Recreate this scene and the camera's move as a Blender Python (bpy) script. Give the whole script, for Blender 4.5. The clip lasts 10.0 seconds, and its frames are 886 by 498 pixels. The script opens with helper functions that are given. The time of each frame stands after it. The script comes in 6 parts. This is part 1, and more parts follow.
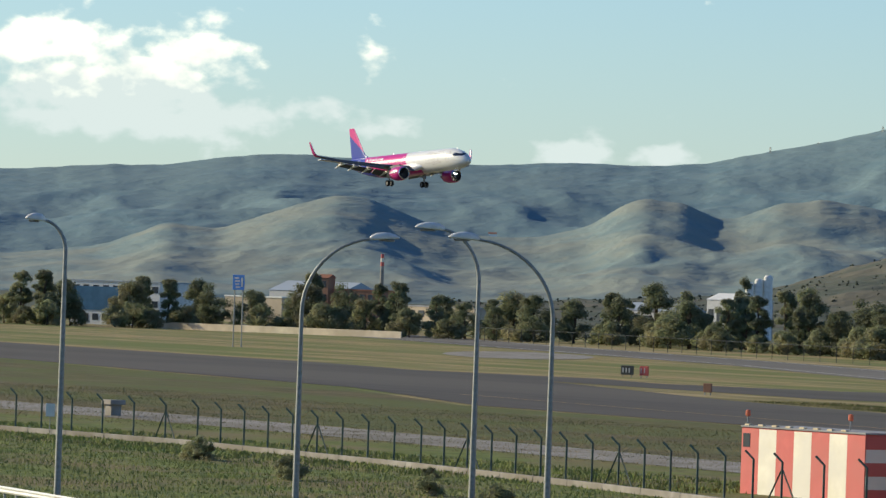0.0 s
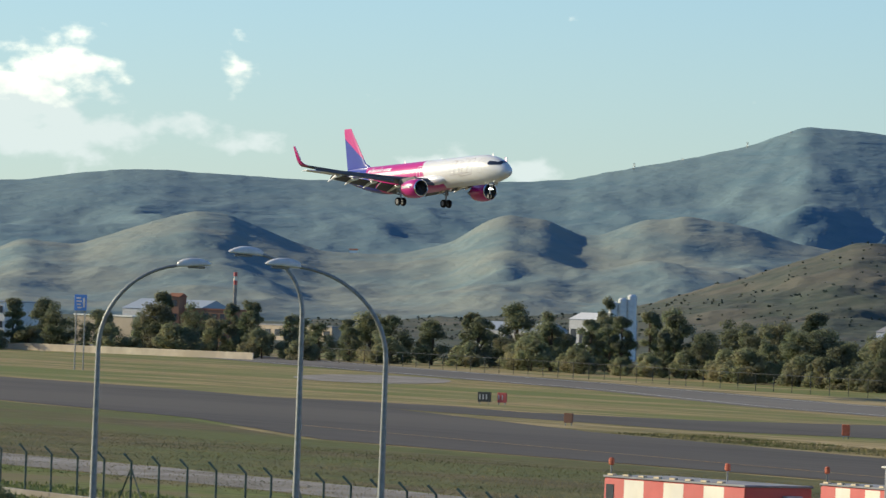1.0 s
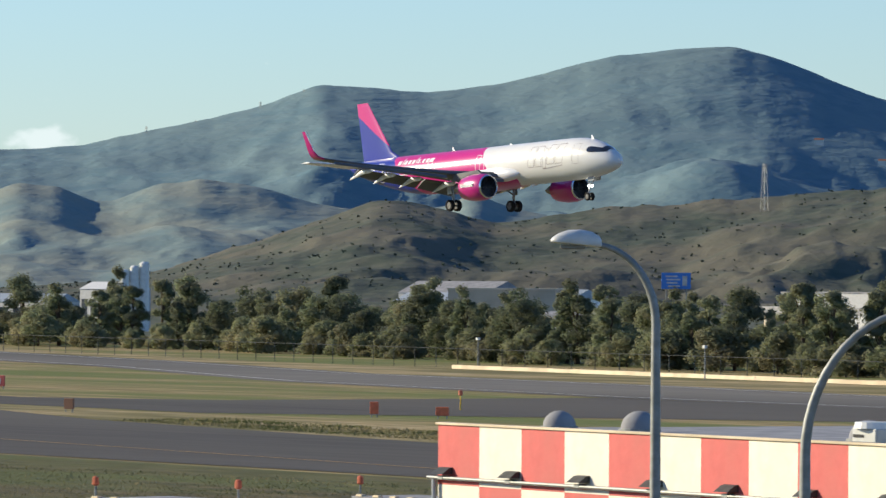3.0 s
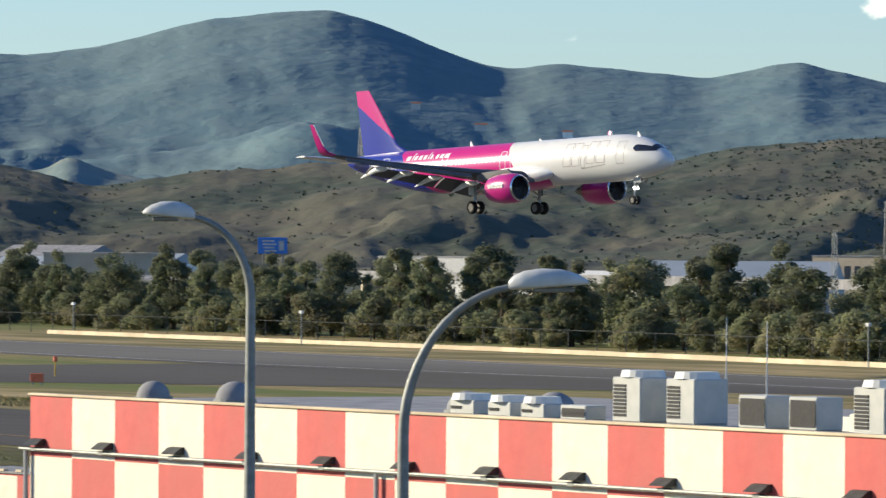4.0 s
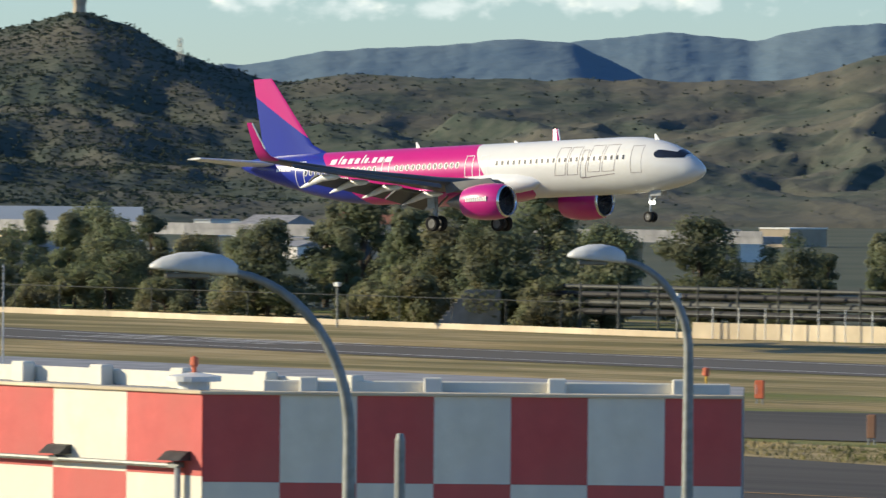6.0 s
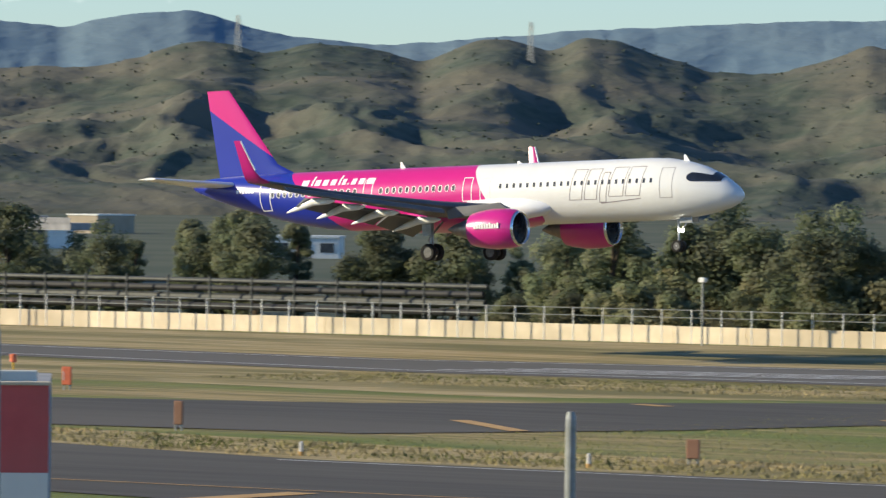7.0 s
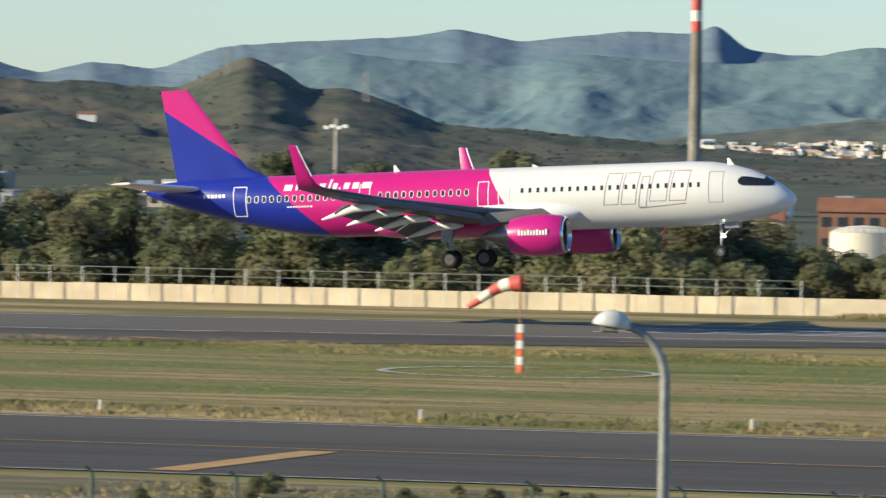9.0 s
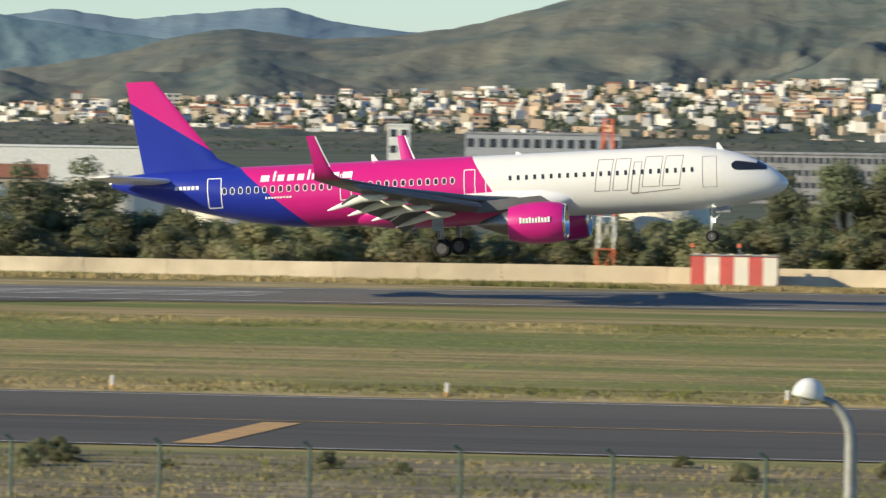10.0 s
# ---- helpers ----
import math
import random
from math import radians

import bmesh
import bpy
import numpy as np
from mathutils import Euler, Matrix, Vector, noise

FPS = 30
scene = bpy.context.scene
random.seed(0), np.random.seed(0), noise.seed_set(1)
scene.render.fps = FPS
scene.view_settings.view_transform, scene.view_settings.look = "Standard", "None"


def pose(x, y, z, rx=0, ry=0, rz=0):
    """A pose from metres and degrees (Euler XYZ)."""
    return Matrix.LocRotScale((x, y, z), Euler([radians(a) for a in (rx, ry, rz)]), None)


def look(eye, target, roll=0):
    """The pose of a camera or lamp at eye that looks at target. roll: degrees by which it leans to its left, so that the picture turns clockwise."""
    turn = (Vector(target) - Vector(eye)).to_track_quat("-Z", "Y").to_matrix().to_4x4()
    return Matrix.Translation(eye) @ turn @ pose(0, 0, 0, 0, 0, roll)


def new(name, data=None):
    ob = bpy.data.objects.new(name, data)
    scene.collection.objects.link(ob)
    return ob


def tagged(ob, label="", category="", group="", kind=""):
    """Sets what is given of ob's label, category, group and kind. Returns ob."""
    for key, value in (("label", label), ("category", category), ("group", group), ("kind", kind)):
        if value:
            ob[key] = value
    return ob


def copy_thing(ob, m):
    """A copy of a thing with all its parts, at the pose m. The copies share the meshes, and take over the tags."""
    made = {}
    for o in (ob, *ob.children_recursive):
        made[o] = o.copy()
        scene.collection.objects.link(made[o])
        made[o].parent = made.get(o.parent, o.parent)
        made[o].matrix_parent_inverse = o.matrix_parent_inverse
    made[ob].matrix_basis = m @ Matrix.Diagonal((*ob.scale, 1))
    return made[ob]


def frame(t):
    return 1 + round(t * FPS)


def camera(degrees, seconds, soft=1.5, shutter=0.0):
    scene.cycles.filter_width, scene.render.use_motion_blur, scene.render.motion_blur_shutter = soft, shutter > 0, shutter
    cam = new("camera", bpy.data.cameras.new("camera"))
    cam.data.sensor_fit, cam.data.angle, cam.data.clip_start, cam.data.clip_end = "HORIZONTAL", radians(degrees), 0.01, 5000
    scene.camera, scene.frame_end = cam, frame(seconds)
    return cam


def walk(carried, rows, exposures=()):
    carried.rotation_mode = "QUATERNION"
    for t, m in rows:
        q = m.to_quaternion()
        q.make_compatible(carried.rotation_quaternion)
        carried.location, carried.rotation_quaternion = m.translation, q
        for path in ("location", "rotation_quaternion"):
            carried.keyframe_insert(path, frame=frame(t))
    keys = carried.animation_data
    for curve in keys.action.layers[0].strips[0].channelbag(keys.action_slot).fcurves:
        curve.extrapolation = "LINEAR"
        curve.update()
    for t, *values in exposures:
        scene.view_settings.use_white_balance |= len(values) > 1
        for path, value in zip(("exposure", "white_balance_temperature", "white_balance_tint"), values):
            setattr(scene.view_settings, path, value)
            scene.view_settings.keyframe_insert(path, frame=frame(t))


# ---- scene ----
cam = camera(8.153, 10.0, soft=1.4, shutter=0.12)
# seconds, x, y, z, bearing from +y towards +x, tilt, roll
PATH = (
    (0.0, 76.51, -51.49, 10.190, -59.961, 0.321, 1.95),
    (0.5, 61.21, -41.34, 10.608, -59.682, 0.409, 1.92),
    (1.0, 45.66, -31.61, 10.953, -58.710, 0.509, 2.04),
    (1.5, 36.82, -26.36, 10.945, -57.790, 0.511, 2.18),
    (2.0, 26.88, -19.34, 11.144, -56.850, 0.446, 2.08),
    (2.2, 21.81, -16.09, 10.818, -56.270, 0.515, 1.32),
    (3.3, 0.00, 0.00, 11.900, -53.371, 0.112, 0.30),
    (3.5, 0.00, 0.00, 11.900, -52.600, 0.043, 0.30),
    (4.0, 0.00, 0.00, 11.900, -50.542, -0.065, 0.34),
    (4.5, 0.00, 0.00, 11.900, -48.464, -0.097, 0.38),
    (5.0, 0.00, 0.00, 11.900, -45.657, -0.197, 0.42),
    (5.5, 0.00, 0.00, 11.900, -43.287, -0.455, 0.46),
    (6.0, 0.00, 0.00, 11.900, -40.163, -0.594, 0.50),
    (6.2, 0.00, 0.00, 11.900, -38.928, -0.622, 0.54),
    (7.3, 0.00, 0.00, 11.900, -31.769, -0.688, 0.76),
    (7.5, 1.75, -2.91, 11.900, -30.387, -0.732, 0.80),
    (8.0, 6.55, -11.78, 11.900, -26.575, -0.840, 0.90),
    (8.5, 11.52, -22.70, 11.900, -22.560, -0.897, 0.90),
    (8.8, 14.11, -29.42, 11.900, -19.759, -0.953, 0.90),
    (9.0, 15.60, -33.85, 11.900, -17.668, -0.981, 0.90),
    (9.3, 17.12, -39.03, 11.900, -15.077, -1.047, 0.90),
    (9.5, 17.91, -42.17, 11.900, -13.454, -1.099, 0.90),
    (9.7, 18.09, -42.95, 11.900, -11.722, -1.179, 0.90),
    (10.0, 18.31, -44.13, 11.900, -8.744, -1.223, 0.90),
)
FLIGHT = (
    (0.0, -934.14, 524.34, 32.317, 2.01, 3.43),
    (0.5, -789.35, 453.32, 30.612, 1.89, 3.70),
    (1.0, -700.96, 418.35, 28.779, 1.79, 3.47),
    (1.5, -668.14, 416.47, 27.362, 1.67, 3.41),
    (2.0, -610.93, 399.17, 25.790, 1.56, 3.41),
    (3.5, -457.39, 357.09, 20.609, 1.24, 2.67),
    (4.0, -426.44, 358.11, 18.687, 1.08, 2.51),
    (4.5, -393.99, 356.23, 17.125, 0.96, 2.74),
    (5.0, -360.37, 355.29, 15.472, 0.84, 2.58),
    (5.5, -328.83, 353.62, 14.121, 0.72, 2.74),
    (6.0, -295.07, 352.07, 12.737, 0.59, 2.47),
    (6.2, -280.75, 349.66, 12.205, 0.48, 2.40),
    (7.3, -211.21, 344.76, 10.193, 0.20, 2.68),
    (7.5, -196.79, 341.50, 9.879, 0.19, 2.87),
    (8.0, -165.97, 343.97, 9.184, 0.17, 2.99),
    (8.5, -137.18, 347.05, 8.760, 0.15, 2.92),
    (8.8, -117.99, 349.22, 8.350, 0.14, 2.98),
    (9.0, -105.32, 349.91, 8.112, 0.13, 2.88),
    (9.3, -88.48, 352.42, 7.716, 0.13, 3.20),
    (9.5, -76.43, 354.75, 7.609, 0.12, 3.26),
    (9.7, -63.66, 355.44, 7.335, 0.11, 3.47),
    (10.0, -42.56, 351.75, 7.171, 0.10, 3.63),
)

walk(cam, [(t, pose(x, y, z, 90 + p, 0, -b) @ pose(0, 0, 0, 0, 0, r)) for t, x, y, z, b, p, r in PATH],
     exposures=((0.0, 0.76, 7050, 3), (3.5, 0.92, 6850, 5), (6.0, 0.85, 7000, 3), (7.5, 1.08, 6900, 3), (10.0, 0.95, 7150, 2)))

# ---- light ----
SUN_BEARING, SUN_HEIGHT = -125.0, 20.5
world = bpy.data.worlds.new("sky")
scene.world = world
world.use_nodes = True
wn = world.node_tree
sky = wn.nodes.new("ShaderNodeTexSky")
sky.sky_type, sky.sun_disc = "NISHITA", False
sky.sun_elevation, sky.sun_rotation = radians(SUN_HEIGHT), radians(SUN_BEARING)
sky.air_density, sky.dust_density, sky.ozone_density = 1.0, 0.1, 4.0
bg = wn.nodes["Background"]
bg.inputs[1].default_value = 0.11


def wnode(kind, *ins, op=""):
    n = wn.nodes.new(kind)
    if op:
        n.operation = op
    for i, v in enumerate(ins):
        if v is None:
            continue
        if isinstance(v, (int, float)):
            n.inputs[i].default_value = v
        else:
            wn.links.new(v, n.inputs[i])
    return n.outputs[0]


# soft cumulus low over the ridge: bearing, tan of elevation, half sizes in degrees, weight
tcw = wn.nodes.new("ShaderNodeTexCoord")
sxyz = wn.nodes.new("ShaderNodeSeparateXYZ")
wn.links.new(tcw.outputs["Generated"], sxyz.inputs[0])
w_b = wnode("ShaderNodeMath", wnode("ShaderNodeMath", sxyz.outputs[0], sxyz.outputs[1], op="ARCTAN2"), 57.2958, op="MULTIPLY")
w_e = wnode("ShaderNodeMath", wnode("ShaderNodeMath", sxyz.outputs[2], op="ARCSINE"), 57.2958, op="MULTIPLY")
comb = wn.nodes.new("ShaderNodeCombineXYZ")
wn.links.new(w_b, comb.inputs[0])
wn.links.new(wnode("ShaderNodeMath", w_e, 1.5, op="MULTIPLY"), comb.inputs[1])


def wnoise(scale, detail, off=0.0):
    n = wn.nodes.new("ShaderNodeTexNoise")
    n.inputs["Scale"].default_value, n.inputs["Detail"].default_value = scale, detail
    v = wn.nodes.new("ShaderNodeVectorMath")
    v.operation = "ADD"
    wn.links.new(comb.outputs[0], v.inputs[0])
    v.inputs[1].default_value = (off, off * 0.7, 0)
    wn.links.new(v.outputs[0], n.inputs["Vector"])
    return n.outputs[0]


CLOUDS = ((-63.1, 1.72, 1.25, 0.42, 1.1), (-62.35, 2.02, 0.55, 0.34, 1.0), (-63.7, 2.1, 0.6, 0.34, 1.0), (-62.7, 1.45, 1.4, 0.26, 1.15), (-61.3, 1.55, 0.5, 0.16, 0.75), (-60.65, 2.08, 0.3, 0.36, 0.58), (-60.6, 1.45, 0.45, 0.14, 0.8),
          (-58.75, 1.27, 0.4, 0.17, 1.05), (-57.95, 1.24, 0.36, 0.14, 0.95),
          (-46.4, 2.2, 0.3, 0.16, 0.8), (-44.0, 2.05, 1.1, 0.3, 0.85), (-41.9, 1.88, 0.9, 0.32, 0.85), (-40.8, 1.6, 1.6, 0.16, 0.6), (-38.5, 1.75, 1.6, 0.22, 0.75), (-20.5, 1.5, 1.6, 0.16, 0.7), (-17.0, 1.55, 2.2, 0.2, 0.75), (-12.5, 1.55, 1.6, 0.12, 0.65), (-9.0, 1.6, 1.4, 0.16, 0.6))
dens = None
for cb, ce, hb, he, wt in CLOUDS:
    dx = wnode("ShaderNodeMath", wnode("ShaderNodeMath", w_b, cb, op="SUBTRACT"), 1 / hb, op="MULTIPLY")
    dy = wnode("ShaderNodeMath", wnode("ShaderNodeMath", w_e, ce, op="SUBTRACT"), 1 / he, op="MULTIPLY")
    rr2 = wnode("ShaderNodeMath", wnode("ShaderNodeMath", dx, dx, op="MULTIPLY"), wnode("ShaderNodeMath", dy, dy, op="MULTIPLY"), op="ADD")
    g = wnode("ShaderNodeMath", wnode("ShaderNodeMath", 2.718, wnode("ShaderNodeMath", rr2, -0.9, op="MULTIPLY"), op="POWER"), wt, op="MULTIPLY")
    dens = g if dens is None else wnode("ShaderNodeMath", dens, g, op="MAXIMUM")
puff = wnode("ShaderNodeMath", dens, wnode("ShaderNodeMath", wnode("ShaderNodeMath", wnoise(2.6, 8), 0.5, op="SUBTRACT"), 1.9, op="MULTIPLY"), op="ADD")
mr = wn.nodes.new("ShaderNodeMapRange")
mr.interpolation_type = "SMOOTHSTEP"
wn.links.new(puff, mr.inputs[0])
mr.inputs[1].default_value, mr.inputs[2].default_value, mr.inputs[4].default_value = 0.38, 0.85, 0.92
lit = wn.nodes.new("ShaderNodeMapRange")
wn.links.new(wnode("ShaderNodeMath", wnoise(3.0, 7, 0.14), wnode("ShaderNodeMath", wnode("ShaderNodeMath", w_e, 1.84, op="SUBTRACT"), 0.85, op="MULTIPLY"), op="ADD"), lit.inputs[0])
lit.inputs[1].default_value, lit.inputs[2].default_value = 0.4, 0.68
cc = wn.nodes.new("ShaderNodeMix")
cc.data_type = "RGBA"
wn.links.new(lit.outputs[0], cc.inputs[0])
cc.inputs[6].default_value, cc.inputs[7].default_value = (4.0, 4.55, 4.9, 1), (7.2, 7.1, 6.7, 1)
mixw = wn.nodes.new("ShaderNodeMix")
mixw.data_type = "RGBA"
wn.links.new(mr.outputs[0], mixw.inputs[0])
tint = wn.nodes.new("ShaderNodeMix")
tint.data_type, tint.blend_type = "RGBA", "MULTIPLY"
tint.inputs[0].default_value = 1.0
tint.inputs[7].default_value = (0.54, 0.635, 0.84, 1)
wn.links.new(sky.outputs[0], tint.inputs[6])
wn.links.new(tint.outputs[2], mixw.inputs[6])
wn.links.new(cc.outputs[2], mixw.inputs[7])
wn.links.new(mixw.outputs[2], bg.inputs[0])
sun = new("sun", bpy.data.lights.new("sun", "SUN"))
sun.data.energy, sun.data.angle, sun.data.color = 3.6, radians(0.5), (1.0, 0.87, 0.68)
sb, se = radians(SUN_BEARING), radians(SUN_HEIGHT)
sun.matrix_world = look((0, 0, 0), (-math.sin(sb) * math.cos(se), -math.cos(sb) * math.cos(se), -math.sin(se)))


# ---- materials ----
def mat(name, c1, c2=None, scale=1.0, rough=0.7, metal=0.0, bump=0.0, c3=None, scale2=None, detail=5, coat=0.0, stretch=(1, 1, 1), contrast=(0.35, 0.65), rand=0.0):
    """A noise-varied surface: c1 to c2 at a fine scale, c3 in large patches."""
    m = bpy.data.materials.new(name)
    m.use_nodes = True
    nt = m.node_tree
    b = nt.nodes["Principled BSDF"]
    b.inputs["Roughness"].default_value, b.inputs["Metallic"].default_value = rough, metal
    b.inputs["Coat Weight"].default_value = coat
    if rough >= 0.85:
        b.inputs["Specular IOR Level"].default_value = 0.12
    tc = nt.nodes.new("ShaderNodeTexCoord")
    mp = nt.nodes.new("ShaderNodeMapping")
    mp.inputs["Scale"].default_value = stretch
    nt.links.new(tc.outputs["Object"], mp.inputs[0])

    def noise_fac(s, d, lo, hi):
        n = nt.nodes.new("ShaderNodeTexNoise")
        n.inputs["Scale"].default_value, n.inputs["Detail"].default_value = s, d
        nt.links.new(mp.outputs[0], n.inputs["Vector"])
        r = nt.nodes.new("ShaderNodeMapRange")
        r.inputs[1].default_value, r.inputs[2].default_value = lo, hi
        nt.links.new(n.outputs[0], r.inputs[0])
        return r.outputs[0]

    def mix(f, a, bb):
        x = nt.nodes.new("ShaderNodeMix")
        x.data_type = "RGBA"
        nt.links.new(f, x.inputs[0])
        for sock, v in ((x.inputs[6], a), (x.inputs[7], bb)):
            if isinstance(v, tuple):
                sock.default_value = (*v, 1)
            else:
                nt.links.new(v, sock)
        return x.outputs[2]

    c2 = c2 or tuple(v * 0.85 for v in c1)
    f1 = noise_fac(scale, detail, *contrast)
    col = mix(f1, c1, c2)
    if c3:
        col = mix(noise_fac(scale2 or scale / 8, 4, 0.42, 0.6), col, c3)
    if rand:
        oi = nt.nodes.new("ShaderNodeObjectInfo")
        hs = nt.nodes.new("ShaderNodeHueSaturation")
        mr = nt.nodes.new("ShaderNodeMapRange")
        mr.inputs[3].default_value, mr.inputs[4].default_value = 1 - rand, 1 + rand
        nt.links.new(oi.outputs["Random"], mr.inputs[0])
        nt.links.new(mr.outputs[0], hs.inputs["Value"])
        nt.links.new(col, hs.inputs["Color"])
        col = hs.outputs[0]
    nt.links.new(col, b.inputs["Base Color"])
    if bump:
        bp = nt.nodes.new("ShaderNodeBump")
        bp.inputs["Strength"].default_value = bump
        bp.inputs["Distance"].default_value = 0.1 / scale
        nt.links.new(f1, bp.inputs["Height"])
        nt.links.new(bp.outputs[0], b.inputs["Normal"])
    return m


M_GRASS = mat("dry_grass", (0.34, 0.26, 0.13), (0.2, 0.168, 0.075), 0.45, 0.95, c3=(0.14, 0.165, 0.052), scale2=0.075, bump=0.7, stretch=(0.14, 1, 1), detail=13, contrast=(0.42, 0.58))
M_FIELD = mat("brown_field_grass", (0.145, 0.12, 0.062), (0.085, 0.078, 0.036), 0.4, 0.95, c3=(0.105, 0.118, 0.042), scale2=0.07, bump=0.7, stretch=(0.25, 1, 1), detail=13, contrast=(0.4, 0.6))
M_BANK = mat("green_bank_grass", (0.15, 0.18, 0.05), (0.1, 0.125, 0.035), 0.8, 0.95, c3=(0.17, 0.145, 0.07), scale2=0.12, bump=0.7, stretch=(0.5, 1, 1), detail=13, contrast=(0.4, 0.6))
M_VERGE = mat("straw_verge", (0.42, 0.33, 0.18), (0.28, 0.22, 0.105), 0.6, 0.95, c3=(0.17, 0.15, 0.065), scale2=0.11, bump=0.7, stretch=(0.2, 1, 1), detail=13, contrast=(0.4, 0.6))
M_SCRUBLAND = mat("dry_scrubland", (0.24, 0.2, 0.135), (0.14, 0.125, 0.08), 0.7, 0.95, c3=(0.15, 0.14, 0.075), scale2=0.12, bump=0.7, stretch=(0.3, 1, 1), detail=13, contrast=(0.4, 0.6))
M_ASPHALT = mat("asphalt", (0.098, 0.09, 0.079), (0.072, 0.067, 0.06), 0.5, 0.9, c3=(0.11, 0.1, 0.086), scale2=0.03, bump=0.2, stretch=(0.1, 1, 1))
M_RUNWAY = mat("runway_asphalt", (0.2, 0.185, 0.16), (0.15, 0.14, 0.122), 0.4, 0.9, c3=(0.125, 0.117, 0.104), scale2=0.02, bump=0.2, stretch=(0.06, 1, 1))
M_PATH = mat("concrete_path", (0.32, 0.3, 0.27), (0.24, 0.225, 0.2), 1.0, 0.9, c3=(0.2, 0.18, 0.15))
M_WHITE_LINE = mat("white_marking", (0.6, 0.59, 0.56), (0.4, 0.39, 0.37), 1.2, 0.8)
M_YELLOW_LINE = mat("yellow_marking", (0.5, 0.3, 0.1), (0.38, 0.22, 0.08), 1.2, 0.8)
M_WALL = mat("pale_wall", (0.8, 0.68, 0.5), (0.68, 0.57, 0.41), 0.6, 0.9, c3=(0.55, 0.46, 0.33), scale2=0.12, bump=0.2)
M_STEEL = mat("galvanised_steel", (0.27, 0.28, 0.27), (0.2, 0.21, 0.2), 6, 0.55, 0.4)
M_DARK_STEEL = mat("dark_steel", (0.06, 0.065, 0.06), (0.04, 0.042, 0.04), 4, 0.6, 0.3)
M_GREEN_STEEL = mat("green_fence_paint", (0.05, 0.09, 0.07), (0.03, 0.06, 0.045), 4, 0.6)
M_LAMPHEAD = mat("lamp_head_paint", (0.62, 0.63, 0.62), (0.5, 0.51, 0.5), 3, 0.4)
M_GLASS_DIFF = mat("lamp_lens", (0.2, 0.19, 0.16), (0.14, 0.13, 0.11), 5, 0.25)
M_RED = mat("red_wall_paint", (0.6, 0.1, 0.09), (0.52, 0.08, 0.072), 1.1, 0.65, c3=(0.5, 0.1, 0.085), scale2=0.3, bump=0.1)
M_CREAM = mat("white_wall_paint", (0.8, 0.75, 0.62), (0.7, 0.65, 0.52), 1.1, 0.65, c3=(0.68, 0.64, 0.55), scale2=0.3, bump=0.1)
M_ROOF = mat("roof_membrane", (0.3, 0.3, 0.3), (0.2, 0.2, 0.21), 0.8, 0.8)
M_WHITEBOX = mat("white_metal", (0.7, 0.7, 0.66), (0.6, 0.6, 0.57), 2, 0.5)
M_GREYBOX = mat("grey_metal", (0.4, 0.41, 0.42), (0.33, 0.34, 0.35), 2, 0.5, 0.2)
M_BLACK = mat("black_grille", (0.02, 0.02, 0.022), (0.012, 0.012, 0.013), 6, 0.7)
M_TYRE = mat("tyre_rubber", (0.018, 0.018, 0.018), (0.03, 0.028, 0.027), 6, 0.85)
M_ORANGE = mat("orange_marker_paint", (0.7, 0.16, 0.07), (0.55, 0.12, 0.05), 3, 0.6)
M_BARK = mat("bark", (0.12, 0.09, 0.065), (0.07, 0.055, 0.04), 3, 0.9, bump=0.5, stretch=(1, 1, 0.2))
M_LEAF = mat("foliage", (0.18, 0.212, 0.118), (0.125, 0.152, 0.082), 0.5, 0.8, c3=(0.2, 0.205, 0.122), scale2=0.3, rand=0.3)
M_LEAF_PALE = mat("pale_foliage", (0.225, 0.245, 0.135), (0.165, 0.185, 0.092), 0.5, 0.8, c3=(0.245, 0.225, 0.13), scale2=0.3, rand=0.3)
M_LEAF_DARK = mat("dark_foliage", (0.06, 0.072, 0.04), (0.042, 0.052, 0.028), 0.8, 0.8, rand=0.25)
for leaf in (M_LEAF, M_LEAF_PALE, M_LEAF_DARK):
    # light passes through the blades
    nt = leaf.node_tree
    b = nt.nodes["Principled BSDF"]
    tl = nt.nodes.new("ShaderNodeBsdfTranslucent")
    nt.links.new(b.inputs["Base Color"].links[0].from_socket, tl.inputs[0])
    ms = nt.nodes.new("ShaderNodeMixShader")
    ms.inputs[0].default_value = 0.55
    nt.links.new(b.outputs[0], ms.inputs[1])
    nt.links.new(tl.outputs[0], ms.inputs[2])
    nt.links.new(ms.outputs[0], nt.nodes["Material Output"].inputs[0])
# distance haze is put into the far ridges' base colour as blue
M_FAR = mat("hazed_far_mountain", (0.125, 0.19, 0.245), (0.15, 0.215, 0.262), 0.03, 0.95, c3=(0.15, 0.212, 0.255), scale2=0.008, detail=9, stretch=(1, 1, 4), bump=0.3)
# scrub of the range and foothills, lightened and tinted blue-green to paint in haze
M_MID = mat("hazed_mountain_scrub", (0.12, 0.198, 0.228), (0.148, 0.222, 0.244), 0.05, 0.95, c3=(0.15, 0.222, 0.238), scale2=0.01, contrast=(0.4, 0.6), bump=0.3, detail=11, stretch=(1, 1, 3))
M_FOOT = mat("hazed_foothill_scrub", (0.155, 0.22, 0.225), (0.188, 0.245, 0.238), 0.06, 0.95, c3=(0.22, 0.25, 0.222), scale2=0.014, contrast=(0.4, 0.6), bump=0.3, detail=11, stretch=(1, 1, 3))
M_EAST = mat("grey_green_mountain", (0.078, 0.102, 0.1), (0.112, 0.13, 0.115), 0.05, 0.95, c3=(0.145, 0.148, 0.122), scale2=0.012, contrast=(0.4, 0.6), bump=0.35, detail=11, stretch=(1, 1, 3))
